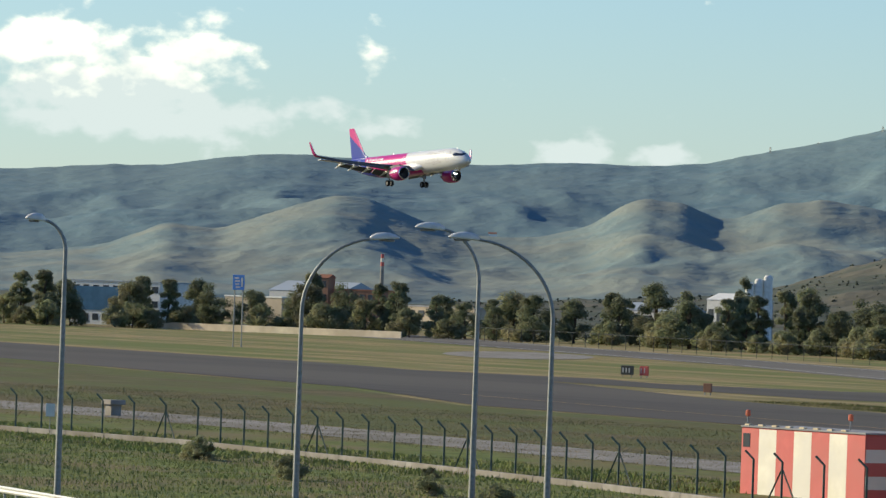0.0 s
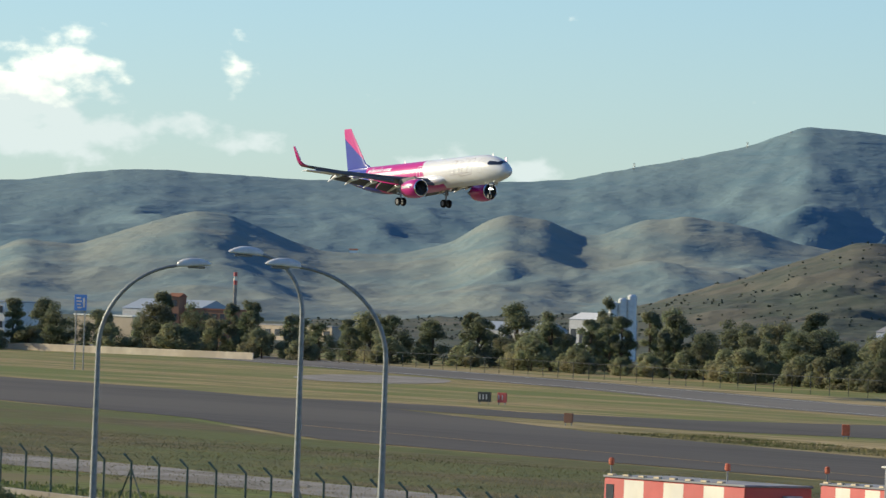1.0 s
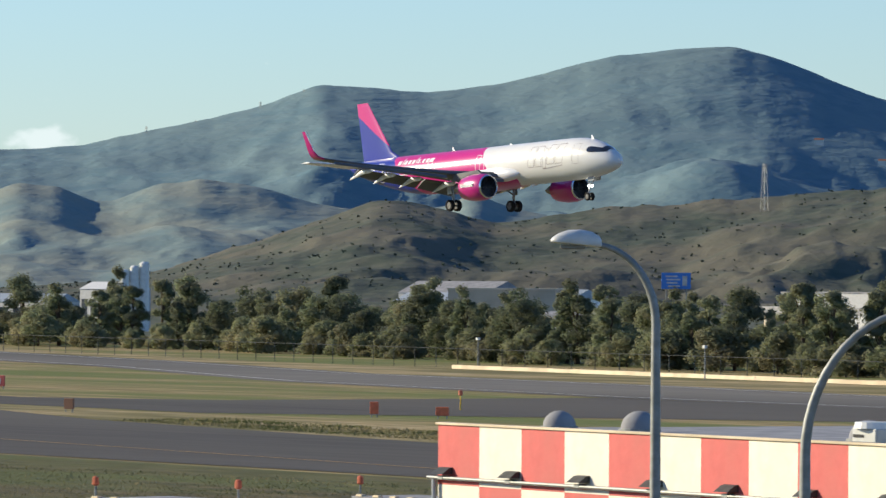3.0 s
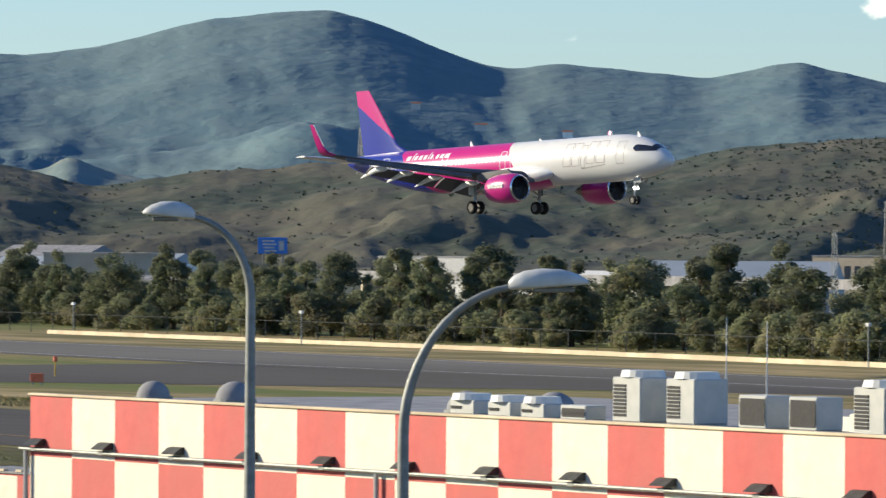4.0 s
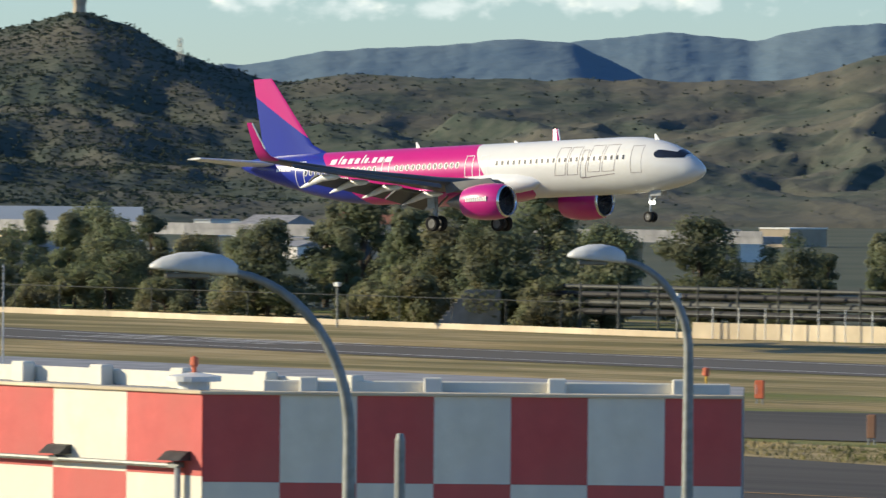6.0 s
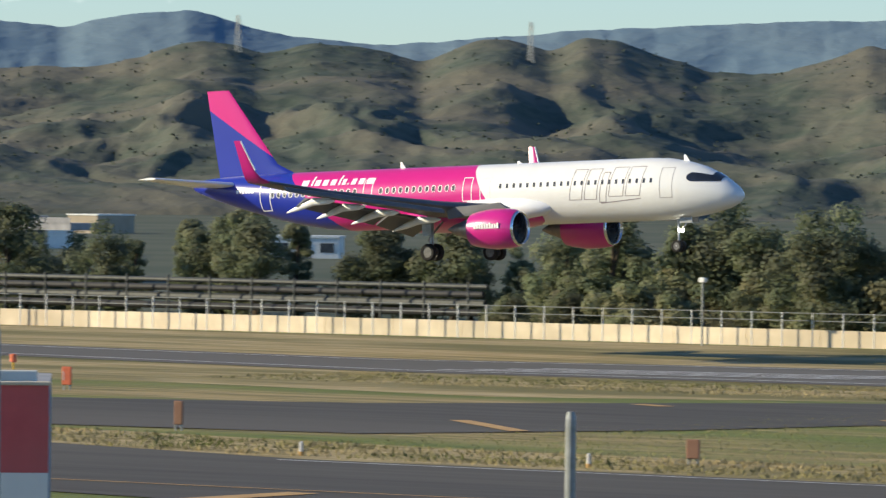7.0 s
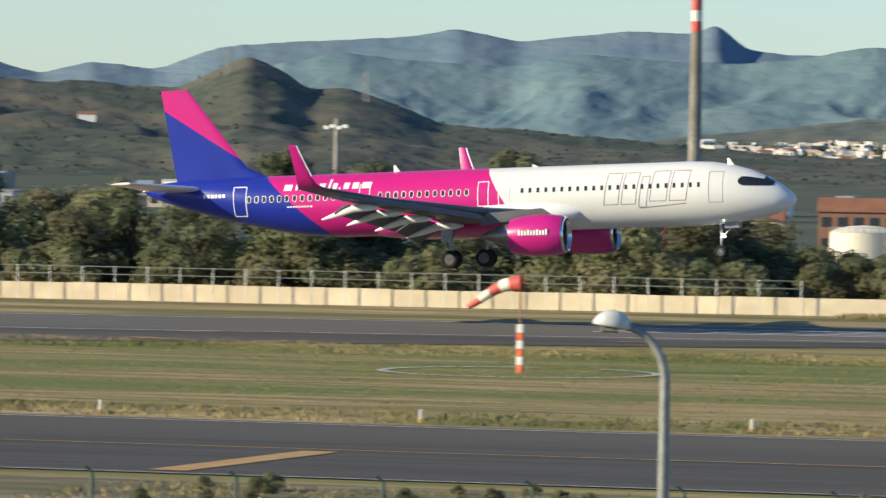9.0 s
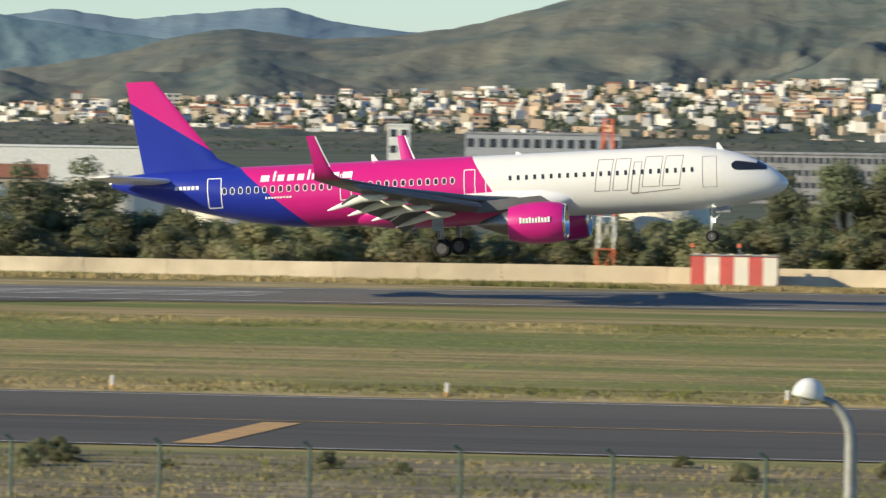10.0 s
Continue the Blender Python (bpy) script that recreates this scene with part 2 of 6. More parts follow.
M_HILL = mat("hill_scrub", (0.056, 0.074, 0.058), (0.088, 0.099, 0.078), 0.13, 0.95, bump=0.4, c3=(0.122, 0.117, 0.09), scale2=0.016, detail=13, contrast=(0.38, 0.62), stretch=(1, 1, 2))
M_WOOD = mat("hillside_woods", (0.058, 0.074, 0.05), (0.074, 0.088, 0.06), 0.3, 0.9)
M_CABINET = mat("cabinet_paint", (0.5, 0.5, 0.46), (0.42, 0.43, 0.4), 2, 0.5)
M_PLAIN = mat("far_plain", (0.07, 0.085, 0.058), (0.108, 0.112, 0.08), 0.02, 0.95, detail=8)
M_BLUE_SIGN = mat("blue_sign", (0.04, 0.2, 0.6), (0.035, 0.18, 0.55), 1, 0.5)
M_BLUE_GLASS = mat("blue_glass", (0.07, 0.16, 0.26), (0.05, 0.12, 0.2), 0.4, 0.15)
M_BUFF = mat("buff_render", (0.5, 0.42, 0.32), (0.42, 0.35, 0.26), 0.3, 0.85, rand=0.2)
M_HOUSE = mat("house_render", (0.74, 0.71, 0.66), (0.64, 0.6, 0.54), 0.2, 0.85, rand=0.3)
M_HOUSE2 = mat("house_terracotta", (0.6, 0.45, 0.33), (0.52, 0.39, 0.28), 0.2, 0.85, rand=0.3)
M_TILE = mat("roof_tile", (0.3, 0.14, 0.09), (0.24, 0.11, 0.07), 0.5, 0.85)
M_BRICK = mat("old_brick", (0.3, 0.17, 0.11), (0.24, 0.13, 0.09), 0.5, 0.9)
M_TANK = mat("tank_paint", (0.72, 0.67, 0.55), (0.66, 0.6, 0.48), 0.3, 0.6)
M_WINDOW = mat("dark_window", (0.03, 0.035, 0.045), (0.05, 0.055, 0.065), 1, 0.2)
M_YELLOW = mat("yellow_paint", (0.7, 0.42, 0.03), (0.6, 0.36, 0.03), 1, 0.5)
M_SHED_ROOF = mat("shed_roof", (0.33, 0.37, 0.4), (0.27, 0.31, 0.34), 0.1, 0.5)


# ---- mesh helpers ----
def part(name, bm, material, parent=None, label="", smooth=False):
    me = bpy.data.meshes.new(name)
    bm.normal_update()
    bm.to_mesh(me)
    bm.free()
    for m in (material if isinstance(material, (list, tuple)) else [material]):
        me.materials.append(m)
    if smooth:
        for p in me.polygons:
            p.use_smooth = True
        me.set_sharp_from_angle(angle=radians(42))
    ob = new(name, me)
    ob.parent = parent
    if label:
        ob["label"] = label
    return ob


def root(name, m, label, category, group="", kind=""):
    ob = new(name)
    ob.matrix_basis = m
    ob.empty_display_size = 0.5
    return tagged(ob, label, category, group, kind)


def box(bm, x0, x1, y0, y1, z0, z1, bevel=0.0, mi=0, m=None):
    r = bmesh.ops.create_cube(bm, size=1.0)
    vs = r["verts"]
    for v in vs:
        v.co = Vector(((x0 + x1) / 2 + v.co.x * (x1 - x0), (y0 + y1) / 2 + v.co.y * (y1 - y0), (z0 + z1) / 2 + v.co.z * (z1 - z0)))
    fs = list({f for v in vs for f in v.link_faces})
    if bevel:
        es = list({e for f in fs for e in f.edges})
        out = bmesh.ops.bevel(bm, geom=es, offset=bevel, segments=1, affect="EDGES")
        fs = list({f for v in out["verts"] for f in v.link_faces} | set(f for f in fs if f.is_valid))
    for f in fs:
        f.material_index = mi
    if m is not None:
        bmesh.ops.transform(bm, matrix=m, verts=list({v for f in fs for v in f.verts}))
    return fs


def tube(bm, pts, rad, seg=8, cap=True):
    """A tube along pts; rad is one number or one per point."""
    rads = rad if isinstance(rad, (list, tuple)) else [rad] * len(pts)
    pts = [Vector(p) for p in pts]
    rings = []
    for i, p in enumerate(pts):
        d = (pts[min(i + 1, len(pts) - 1)] - pts[max(i - 1, 0)]).normalized()
        a = d.orthogonal() if i == 0 else a - d * a.dot(d)
        a.normalize()
        b = d.cross(a)
        rings.append([bm.verts.new(p + (a * math.cos(k * math.tau / seg) + b * math.sin(k * math.tau / seg)) * rads[i]) for k in range(seg)])
    for r0, r1 in zip(rings, rings[1:]):
        for k in range(seg):
            bm.faces.new((r0[k], r0[(k + 1) % seg], r1[(k + 1) % seg], r1[k]))
    if cap:
        bm.faces.new(rings[0][::-1])
        bm.faces.new(rings[-1])
    return rings


def loft(bm, rings, close=True, cap=False):
    vr = [[bm.verts.new(p) for p in r] for r in rings]
    n = len(vr[0])
    for a, b in zip(vr, vr[1:]):
        for k in range(n if close else n - 1):
            bm.faces.new((a[k], a[(k + 1) % n], b[(k + 1) % n], b[k]))
    if cap:
        bm.faces.new(vr[0][::-1])
        bm.faces.new(vr[-1])
    bmesh.ops.recalc_face_normals(bm, faces=bm.faces)
    return vr


def frame_on(p0, p1, z=0.0):
    """Pose with x along the plan line p0 to p1 and z up."""
    return Matrix.Translation((p0[0], p0[1], z)) @ Matrix.Rotation(math.atan2(p1[1] - p0[1], p1[0] - p0[0]), 4, "Z")


def repeat(name, bm, material, parent, places, label=""):
    """One mesh as parts of their own at several places."""
    first = part(name, bm, material, parent, label)
    first.matrix_basis = places[0]
    for m in places[1:]:
        o = new(name, first.data)
        o.parent, o.matrix_basis = parent, m
        if label:
            o["label"] = label


def poly(bm, pts, z):
    return bm.faces.new([bm.verts.new((x, y, z)) for x, y in pts])


def lattice(px, py, seed):
    """Smooth value noise on numpy arrays."""
    def h(a, b):
        v = np.sin(a * 127.1 + b * 311.7 + seed * 74.7) * 43758.5453
        return v - np.floor(v)
    ix, iy = np.floor(px), np.floor(py)
    fx, fy = px - ix, py - iy
    fx, fy = fx * fx * (3 - 2 * fx), fy * fy * (3 - 2 * fy)
    a = h(ix, iy) * (1 - fx) + h(ix + 1, iy) * fx
    b = h(ix, iy + 1) * (1 - fx) + h(ix + 1, iy + 1) * fx
    return a * (1 - fy) + b * fy


def fbm(px, py, seed, octaves=5, ridged=False):
    s, amp, tot = 0.0, 1.0, 0.0
    for o in range(octaves):
        v = lattice(px * 2 ** o, py * 2 ** o, seed + o)
        if ridged:
            v = 1 - np.abs(2 * v - 1)
        s, tot, amp = s + v * amp, tot + amp, amp * 0.5
    return s / tot


def grid_mesh(name, X, Y, Z, material, label, category, smooth=True):
    nr, nc = X.shape
    idx = np.arange(nr * nc).reshape(nr, nc)
    q = np.stack([idx[:-1, :-1], idx[:-1, 1:], idx[1:, 1:], idx[1:, :-1]], -1).reshape(-1, 4)
    me = bpy.data.meshes.new(name)
    me.from_pydata(np.stack([X, Y, Z], -1).reshape(-1, 3).tolist(), [], q.tolist())
    me.materials.append(material)
    me.polygons.foreach_set("use_smooth", [smooth] * len(me.polygons))
    return tagged(new(name, me), label, category, kind="structure")


# ---- ground and paving ----
def at(b, r):
    """A point of the plan from its bearing (degrees) and range."""
    return r * math.sin(radians(b)), r * math.cos(radians(b))


gx = np.linspace(-5200, 3200, 120)
gy = np.linspace(-1500, 5200, 96)
GX, GY = np.meshgrid(gx, gy)
grid_mesh("ground", GX, GY, np.zeros_like(GX), M_GRASS, "dry and green airfield grass", "ground")


def sheet(name, pts, z, material, label, category):
    bm = bmesh.new()
    poly(bm, pts, z)
    return tagged(part(name, bm, material), label, category, kind="structure")


RUNWAY_NEAR = [(700, 430), (150, 372), (-14, 346), (-74, 336), (-123, 322), (-162, 318), (-215, 314), (-278, 325), (-331, 338), (-391, 351), (-480, 364), (-570, 386), (-668, 426), (-1100, 560)]
RUNWAY_FAR = [(700, 480), (150, 412), (-17, 386), (-75, 368), (-140, 355), (-175, 350), (-228, 337), (-246, 339), (-314, 350), (-356, 364), (-430, 384), (-526, 410), (-610, 428), (-700, 462), (-1100, 590)]
sheet("runway", RUNWAY_NEAR + RUNWAY_FAR[::-1], 0.03, M_RUNWAY, "dark grey asphalt runway", "runway")
sheet("taxiway", [(700, 171), (700, 214), (-150, 213.5), (-170, 219), (-350, 252), (-420, 268), (-510, 299), (-590, 318), (-900, 345), (-900, 290), (-560, 260), (-440, 238), (-376, 214), (-295, 209), (-67, 173)], 0.035, M_ASPHALT, "dark asphalt taxiway", "taxiway")
sheet("exit_taxiway", [(-60, 337), (-100, 330), (-150, 320), (-151, 306), (-170, 288), (-185, 269), (-201, 262), (-215, 258), (-205, 236), (-180, 234), (-163, 237), (-155, 252), (-152, 264), (-139, 284), (-112, 306), (-80, 322)], 0.04, M_ASPHALT, "asphalt runway exit taxiway", "taxiway")
sheet("west_exit_taxiway", [(-340, 341), (-391, 352), (-478, 363), (-483, 322), (-503, 312), (-526, 318), (-560, 308), (-510, 298), (-479, 294), (-455, 292), (-439, 290), (-421, 302), (-383, 326)], 0.025, M_ASPHALT, "asphalt runway exit taxiway", "taxiway")
sheet("far_plain", [(-4900, 900), (-1100, 640), (-800, 580), (-600, 520), (-420, 450), (-300, 425), (120, 435), (3100, 435), (3100, 5000), (-4900, 5000)], 0.02, M_PLAIN, "scrubby plain beyond the airfield", "ground")
sheet("brown_field", [(-900, 288), (-560, 258.5), (-440, 236.5), (-376, 212.5), (-295, 207.5), (-150, 186), (-150, 147), (-215, 151), (-300, 159), (-420, 163), (-900, 190)], 0.016, M_FIELD, "rough brown and olive grass field", "ground")
sheet("green_bank", [(-420, 148.5), (-300, 146.5), (-215, 139.5), (-150, 138.5), (-120, 40), (-420, 30)], 0.016, M_BANK, "green grassy bank along the fence", "ground")
sheet("dry_scrub_strip", [(200, 60), (200, 169), (-62, 169), (-110, 150), (-100, 60)], 0.016, M_SCRUBLAND, "dry scrubby ground along the fence", "ground")
sheet("taxiway_shoulder", [(700, 215), (700, 227), (-150, 227), (-172, 231), (-200, 235), (-350, 276), (-430, 287), (-470, 290), (-510, 299.5), (-420, 268.5), (-350, 252.5), (-170, 219.5), (-150, 214)], 0.012, M_VERGE, "straw-coloured grass along the taxiway", "ground")
sheet("runway_shoulder", [(x, y + 0.5) for x, y in RUNWAY_FAR] + [(-1100, 602), (-700, 474), (-526, 434), (-400, 403), (-300, 384), (-100, 392), (-40, 401), (90, 408), (700, 500)], 0.012, M_VERGE, "straw-coloured grass beyond the runway", "ground")
sheet("field_shoulder", [(-215, 313.5), (-162, 317.5), (-152, 305), (-186, 283), (-280, 300), (-391, 335), (-391, 350), (-331, 337.5), (-278, 324.5)], 0.012, M_VERGE, "straw-coloured grass before the runway", "ground")
bm = bmesh.new()
poly(bm, [(-712 + 40 * math.cos(a), 418 + 13 * math.sin(a) - 24 * math.cos(a)) for a in np.linspace(0, math.tau, 28, endpoint=False)], 0.045)
tagged(part("turning_pad", bm, M_PATH), "pale concrete turning pad in the grass", "pavement", kind="structure")
sheet("service_road", [(-420, 162), (-300, 158), (-215, 150), (-150, 146), (-150, 139), (-215, 140), (-300, 147), (-420, 149)], 0.03, M_PATH, "pale concrete service road", "road")


# ---- mountains: crest heights (m) by bearing (degrees), with worn, gullied slopes ----
SLOPES = {}


def mountains(name, crest, rng, depth, relief, gully, seed, material, label, step=0.04, rows=90, rough=1.0):
    """A range whose spurs and gullies run down from a crest line of given heights."""
    bs = np.arange(crest[0][0], crest[-1][0] + step, step)
    top = np.interp(bs, [c[0] for c in crest], [c[1] for c in crest])
    k = np.hanning(9)
    top = np.convolve(np.pad(top, 4, mode="edge"), k / k.sum(), "valid")[None, :]
    v = np.linspace(0, 1.2, rows)[:, None]
    u = bs[None, :]
    arc = np.radians(u) * rng
    run = v * depth
    meander = (fbm(arc / gully / 2.5, run / gully / 1.5, seed + 7, 3) - 0.5) * 1.8
    big = fbm(arc / gully / 1.5 + meander, run / gully / 2.4, seed, 3, True)
    mid = fbm(arc / gully * 1.6 + meander * 1.3, run / gully * 0.8, seed + 11, 4, True)
    knoll = fbm(arc / gully / 1.4, run / gully / 1.4, seed + 20, 3)
    fine = fbm(arc / gully * 7, run / gully * 5, seed + 33, 4)
    low = np.clip(v, 0, 1)
    body = np.sin(np.clip(v, 0, 1) * math.pi) ** 0.7 * np.clip((1 - low) * 3.2, 0, 1) ** 0.6
    slope = np.where(v <= 1, low ** 0.72, 1 - (v - 1) * 1.5)
    cut = relief * body * (0.62 * (1 - big) + 0.38 * (1 - mid)) - relief * 0.75 * body * (knoll - 0.55)
    Z = top * (slope - cut) + (fine - 0.5) * 2.2 * rough * np.clip(v * 3, 0, 1)
    Z = np.minimum(Z, top * (0.3 + 0.7 * low) + 0 * u)
    Z = Z + (fbm(arc / 12, arc * 0, seed + 40, 3) - 0.5) * 2.0 * rough * np.clip(v * 3 - 2, 0, 1)
    Z = np.where(v < 0.02, -2.0, Z)
    r = rng - depth * (1 - v) + 0 * u
    X, Y = r * np.sin(np.radians(u)), r * np.cos(np.radians(u))
    SLOPES[name] = (X, Y, Z, u + 0 * v)
    return grid_mesh(name, X, Y, Z, material, label, "mountain")


MAIN = ((-75, 66), (-70, 70), (-66, 73), (-64, 76), (-63.4, 80), (-62.7, 82), (-61.8, 91), (-61.3, 91), (-60.5, 89), (-59.7, 88), (-58.9, 92), (-58.2, 91), (-57.6, 94), (-57.1, 102), (-56.4, 112), (-55.9, 121), (-55.4, 134),
        (-54.4, 129), (-53.7, 135), (-52.7, 153), (-52, 158), (-51.6, 159), (-51.2, 152), (-50.7, 138), (-50.2, 125), (-49.9, 122), (-49.5, 126), (-48.1, 117), (-47.3, 128), (-46.7, 118), (-45.8, 104), (-44.9, 107),
        (-44.4, 94), (-42, 60), (-39, 40))
FAR = ((-76, 62), (-64, 90), (-62.6, 92), (-60, 86), (-58.1, 92), (-57.7, 101), (-57.2, 94), (-50, 80), (-44, 90), (-42, 95), (-40, 115), (-38.9, 126), (-38.1, 134), (-37.3, 127), (-36.8, 138), (-36.1, 142), (-35.4, 125), (-34.4, 116), (-33.2, 125),
       (-32.5, 130), (-31.4, 135), (-30.6, 139), (-29.8, 140), (-29.1, 145), (-28.4, 130), (-27.3, 122), (-26.9, 108), (-26.6, 103), (-25.6, 97), (-24.9, 102), (-24.5, 106), (-23.9, 98), (-22.9, 101), (-22.5, 101), (-22, 77), (-21.4, 62), (-20.9, 72), (-20.3, 67),
       (-19.7, 86), (-18.5, 93), (-17.9, 96), (-17.5, 103), (-16.9, 93), (-15.9, 103), (-15.3, 101), (-15.1, 110), (-14.8, 88), (-14.4, 86), (-12.8, 85), (-12.2, 94), (-11.5, 85), (-11.1, 90), (-10.1, 97), (-9.7, 86), (-9, 79), (0, 70))
RIDGE = ((-43.5, 70), (-42.3, 96), (-41.8, 99), (-41.3, 107), (-40.6, 110), (-39.5, 117), (-39, 115), (-38.4, 93), (-37.5, 60))
BLUE = ((-20.4, 30), (-19.6, 50), (-19.2, 64), (-18.6, 73), (-17.8, 68), (-17, 65), (-16.4, 75), (-15.8, 72), (-14.9, 69), (-14.3, 74), (-13.7, 82), (-13, 80), (-12, 70), (-11, 60), (-9, 50))
FOOT = ((-66, 20), (-64.2, 19), (-63.3, 25), (-62.7, 39), (-62.2, 36), (-61.5, 50), (-61.1, 57), (-60.8, 56), (-60.2, 43), (-59.9, 37), (-59.2, 37), (-58.7, 44), (-58.4, 56), (-58.2, 61), (-57.8, 59), (-57.5, 51), (-57.3, 51), (-56.9, 60), (-56.5, 63), (-56, 60), (-55.5, 51), (-54.9, 45),
        (-54.2, 49), (-54, 57), (-53.6, 48), (-53, 41), (-51, 38), (-48, 30))
NEAR = ((-60, 3), (-57.2, 10), (-56, 25), (-54.9, 40), (-54.5, 40), (-53.8, 32), (-52.8, 38), (-51, 44), (-50, 47), (-49.2, 43), (-48.5, 42), (-47.9, 48), (-46.4, 53), (-45.5, 53), (-44.8, 64), (-44.2, 70),
        (-43.5, 77), (-43.1, 72), (-42.7, 62), (-42.2, 55), (-41.7, 50), (-41, 54), (-39.8, 52), (-38, 52), (-36.9, 53), (-36.2, 62), (-35.8, 62), (-35.5, 58), (-35, 62), (-34.5, 61), (-34, 55), (-33.5, 64), (-33.2, 65), (-32.8, 61), (-32.5, 66), (-32.2, 64), (-31.4, 54),
        (-30.8, 53), (-30.3, 58), (-29.9, 64), (-29.2, 59), (-28.9, 55), (-27.5, 57), (-26.3, 54), (-25.3, 44), (-24.9, 44), (-24.5, 52), (-24.2, 57), (-23.7, 51), (-23, 37), (-22.2, 34), (-21, 34), (-20.1, 31), (-19.8, 37), (-19.4, 44), (-19.1, 39), (-18.8, 31), (-18.5, 33),
        (-18.1, 28), (-17.6, 19), (-16.8, 17), (-15.5, 13), (-14, 8), (-8, 5), (2, 5))
TOWN_HILL = ((-15.5, 4), (-13.4, 22), (-12.7, 36), (-12.3, 28), (-11.9, 25), (-11.6, 36), (-10.9, 35), (-10.5, 47), (-10, 38), (-9.6, 31), (-8.5, 20), (-7, 8))
EAST = ((-19.5, -6), (-17.5, 4), (-15.6, 16), (-13.6, 32), (-12.4, 40), (-11.7, 49), (-11, 63), (-10.5, 67), (-9.8, 61), (-9, 64), (-8.2, 74), (-7.6, 86), (-7, 98), (-6.1, 109), (-4.7, 127), (-2, 150), (4, 150))
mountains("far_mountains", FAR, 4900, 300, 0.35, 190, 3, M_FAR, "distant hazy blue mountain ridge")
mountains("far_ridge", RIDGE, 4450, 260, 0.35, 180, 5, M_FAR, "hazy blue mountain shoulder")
mountains("main_mountains", MAIN, 3950, 900, 0.5, 170, 9, M_MID, "scrub-covered mountain range, tinted blue-green for haze", rough=0.6)
mountains("blue_hills", BLUE, 4250, 300, 0.5, 120, 43, M_MID, "ridges behind the chimney, tinted blue-green for haze")
mountains("foothills", FOOT, 3300, 420, 0.5, 120, 27, M_FOOT, "dark foothills below the range, tinted blue-green for haze", rough=0.6)
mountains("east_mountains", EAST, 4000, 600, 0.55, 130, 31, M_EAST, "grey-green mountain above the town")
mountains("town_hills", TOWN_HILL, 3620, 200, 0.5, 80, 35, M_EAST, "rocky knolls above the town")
mountains("near_hills", NEAR, 2350, 520, 0.55, 85, 15, M_HILL, "brown and green scrubby hills in low sun", rows=120)


# ---- perimeter wall and fences ----
def line_pieces(pts, gap):
    """Points and headings at even gaps along a line of the plan."""
    out = []
    for (x0, y0), (x1, y1) in zip(pts, pts[1:]):
        n = max(1, round(math.hypot(x1 - x0, y1 - y0) / gap))
        for i in range(n):
            out.append(((x0 + (x1 - x0) * i / n, y0 + (y1 - y0) * i / n), (x0 + (x1 - x0) * (i + 1) / n, y0 + (y1 - y0) * (i + 1) / n)))
    return out


WALL_LINE = [(90, 410), (-40, 403), (-100, 394), (-300, 386), (-400, 405), (-520, 436), (-640, 462)]
bm = bmesh.new()
for (x0, y0), (x1, y1) in line_pieces(WALL_LINE, 6):
    L, a = math.hypot(x1 - x0, y1 - y0), math.atan2(y1 - y0, x1 - x0)
    hgt = 1.25 if x0 > -300 else 0.48
    box(bm, 0, L - 0.03, -0.12, 0.12, 0, hgt + random.uniform(-0.03, 0.03), m=Matrix.Translation((x0, y0, 0)) @ Matrix.Rotation(a, 4, "Z"))
tagged(part("perimeter_wall", bm, M_WALL), "low pale sunlit perimeter wall", "wall", kind="structure")
bm = bmesh.new()
for (x0, y0), (x1, y1) in line_pieces([(-963, 487), (-905, 508)], 8):
    L, a = math.hypot(x1 - x0, y1 - y0), math.atan2(y1 - y0, x1 - x0)
    box(bm, 0, L - 0.03, -0.12, 0.12, 0, 1.25, m=Matrix.Translation((x0, y0, 0)) @ Matrix.Rotation(a, 4, "Z"))
tagged(part("far_wall", bm, M_WALL), "pale sunlit boundary wall", "wall", kind="structure")


def fence(name, pts, gap, height, material, label, arm=0.0, rails=(), rad=0.04, rail_mat=None):
    ob = root(name, Matrix(), label, "fence", kind="structure")
    bm = bmesh.new()
    tube(bm, [(0, 0, 0), (0, 0, height)] + ([(arm * 1.1, arm * 0.5, height + abs(arm))] if arm else []), rad, 6)
    first = part("post", bm, material, ob)
    for i, ((x0, y0), (x1, y1)) in enumerate(line_pieces(pts, gap)):
        p = first if i == 0 else new("post", first.data)
        p.parent = ob
        p.location = (x0, y0, 0)
    for z in rails:
        bm = bmesh.new()
        tube(bm, [(x, y, z) for x, y in pts], 0.035, 5)
        part("rail", bm, rail_mat or material, ob)
    return ob


fence("boundary_fence", [(-94, 394.2), (-100, 393.3), (-300, 385.2)], 2.5, 2.5, M_WHITEBOX, "pale steel fence along the perimeter wall", rails=(2.45, 1.9), rad=0.05, rail_mat=M_STEEL)
fence("far_fence", [(-310, 389), (-400, 407), (-520, 438), (-900, 520)], 7, 2.6, M_DARK_STEEL, "dark wire fence with posts before the trees", rails=(2.5,), rad=0.05)
fence("roadside_fence", [(40, 129), (-60, 130.4), (-120, 118)], 4.3, 2.45, M_GREEN_STEEL, "dark green steel fence beside dry scrub", arm=-0.16, rails=(), rad=0.06)
FENCE_LINE = [(-120, 112), (-150, 111), (-170, 110), (-192, 114.5), (-220, 119), (-253, 122.5), (-272, 121.5), (-340, 121)]
fence("security_fence", FENCE_LINE, 3.6, 2.3, M_GREEN_STEEL, "dark green steel security fence with bent post tops", arm=-0.4, rails=(), rad=0.06)
strut = root("fence_strut", Matrix(), "dark steel braces beside fence posts", "fence brace", kind="structure")
bm = bmesh.new()
tube(bm, [(-1.5, 0, 0), (0, 0, 2.0), (1.5, 0, 0)], 0.045, 5)
first = None
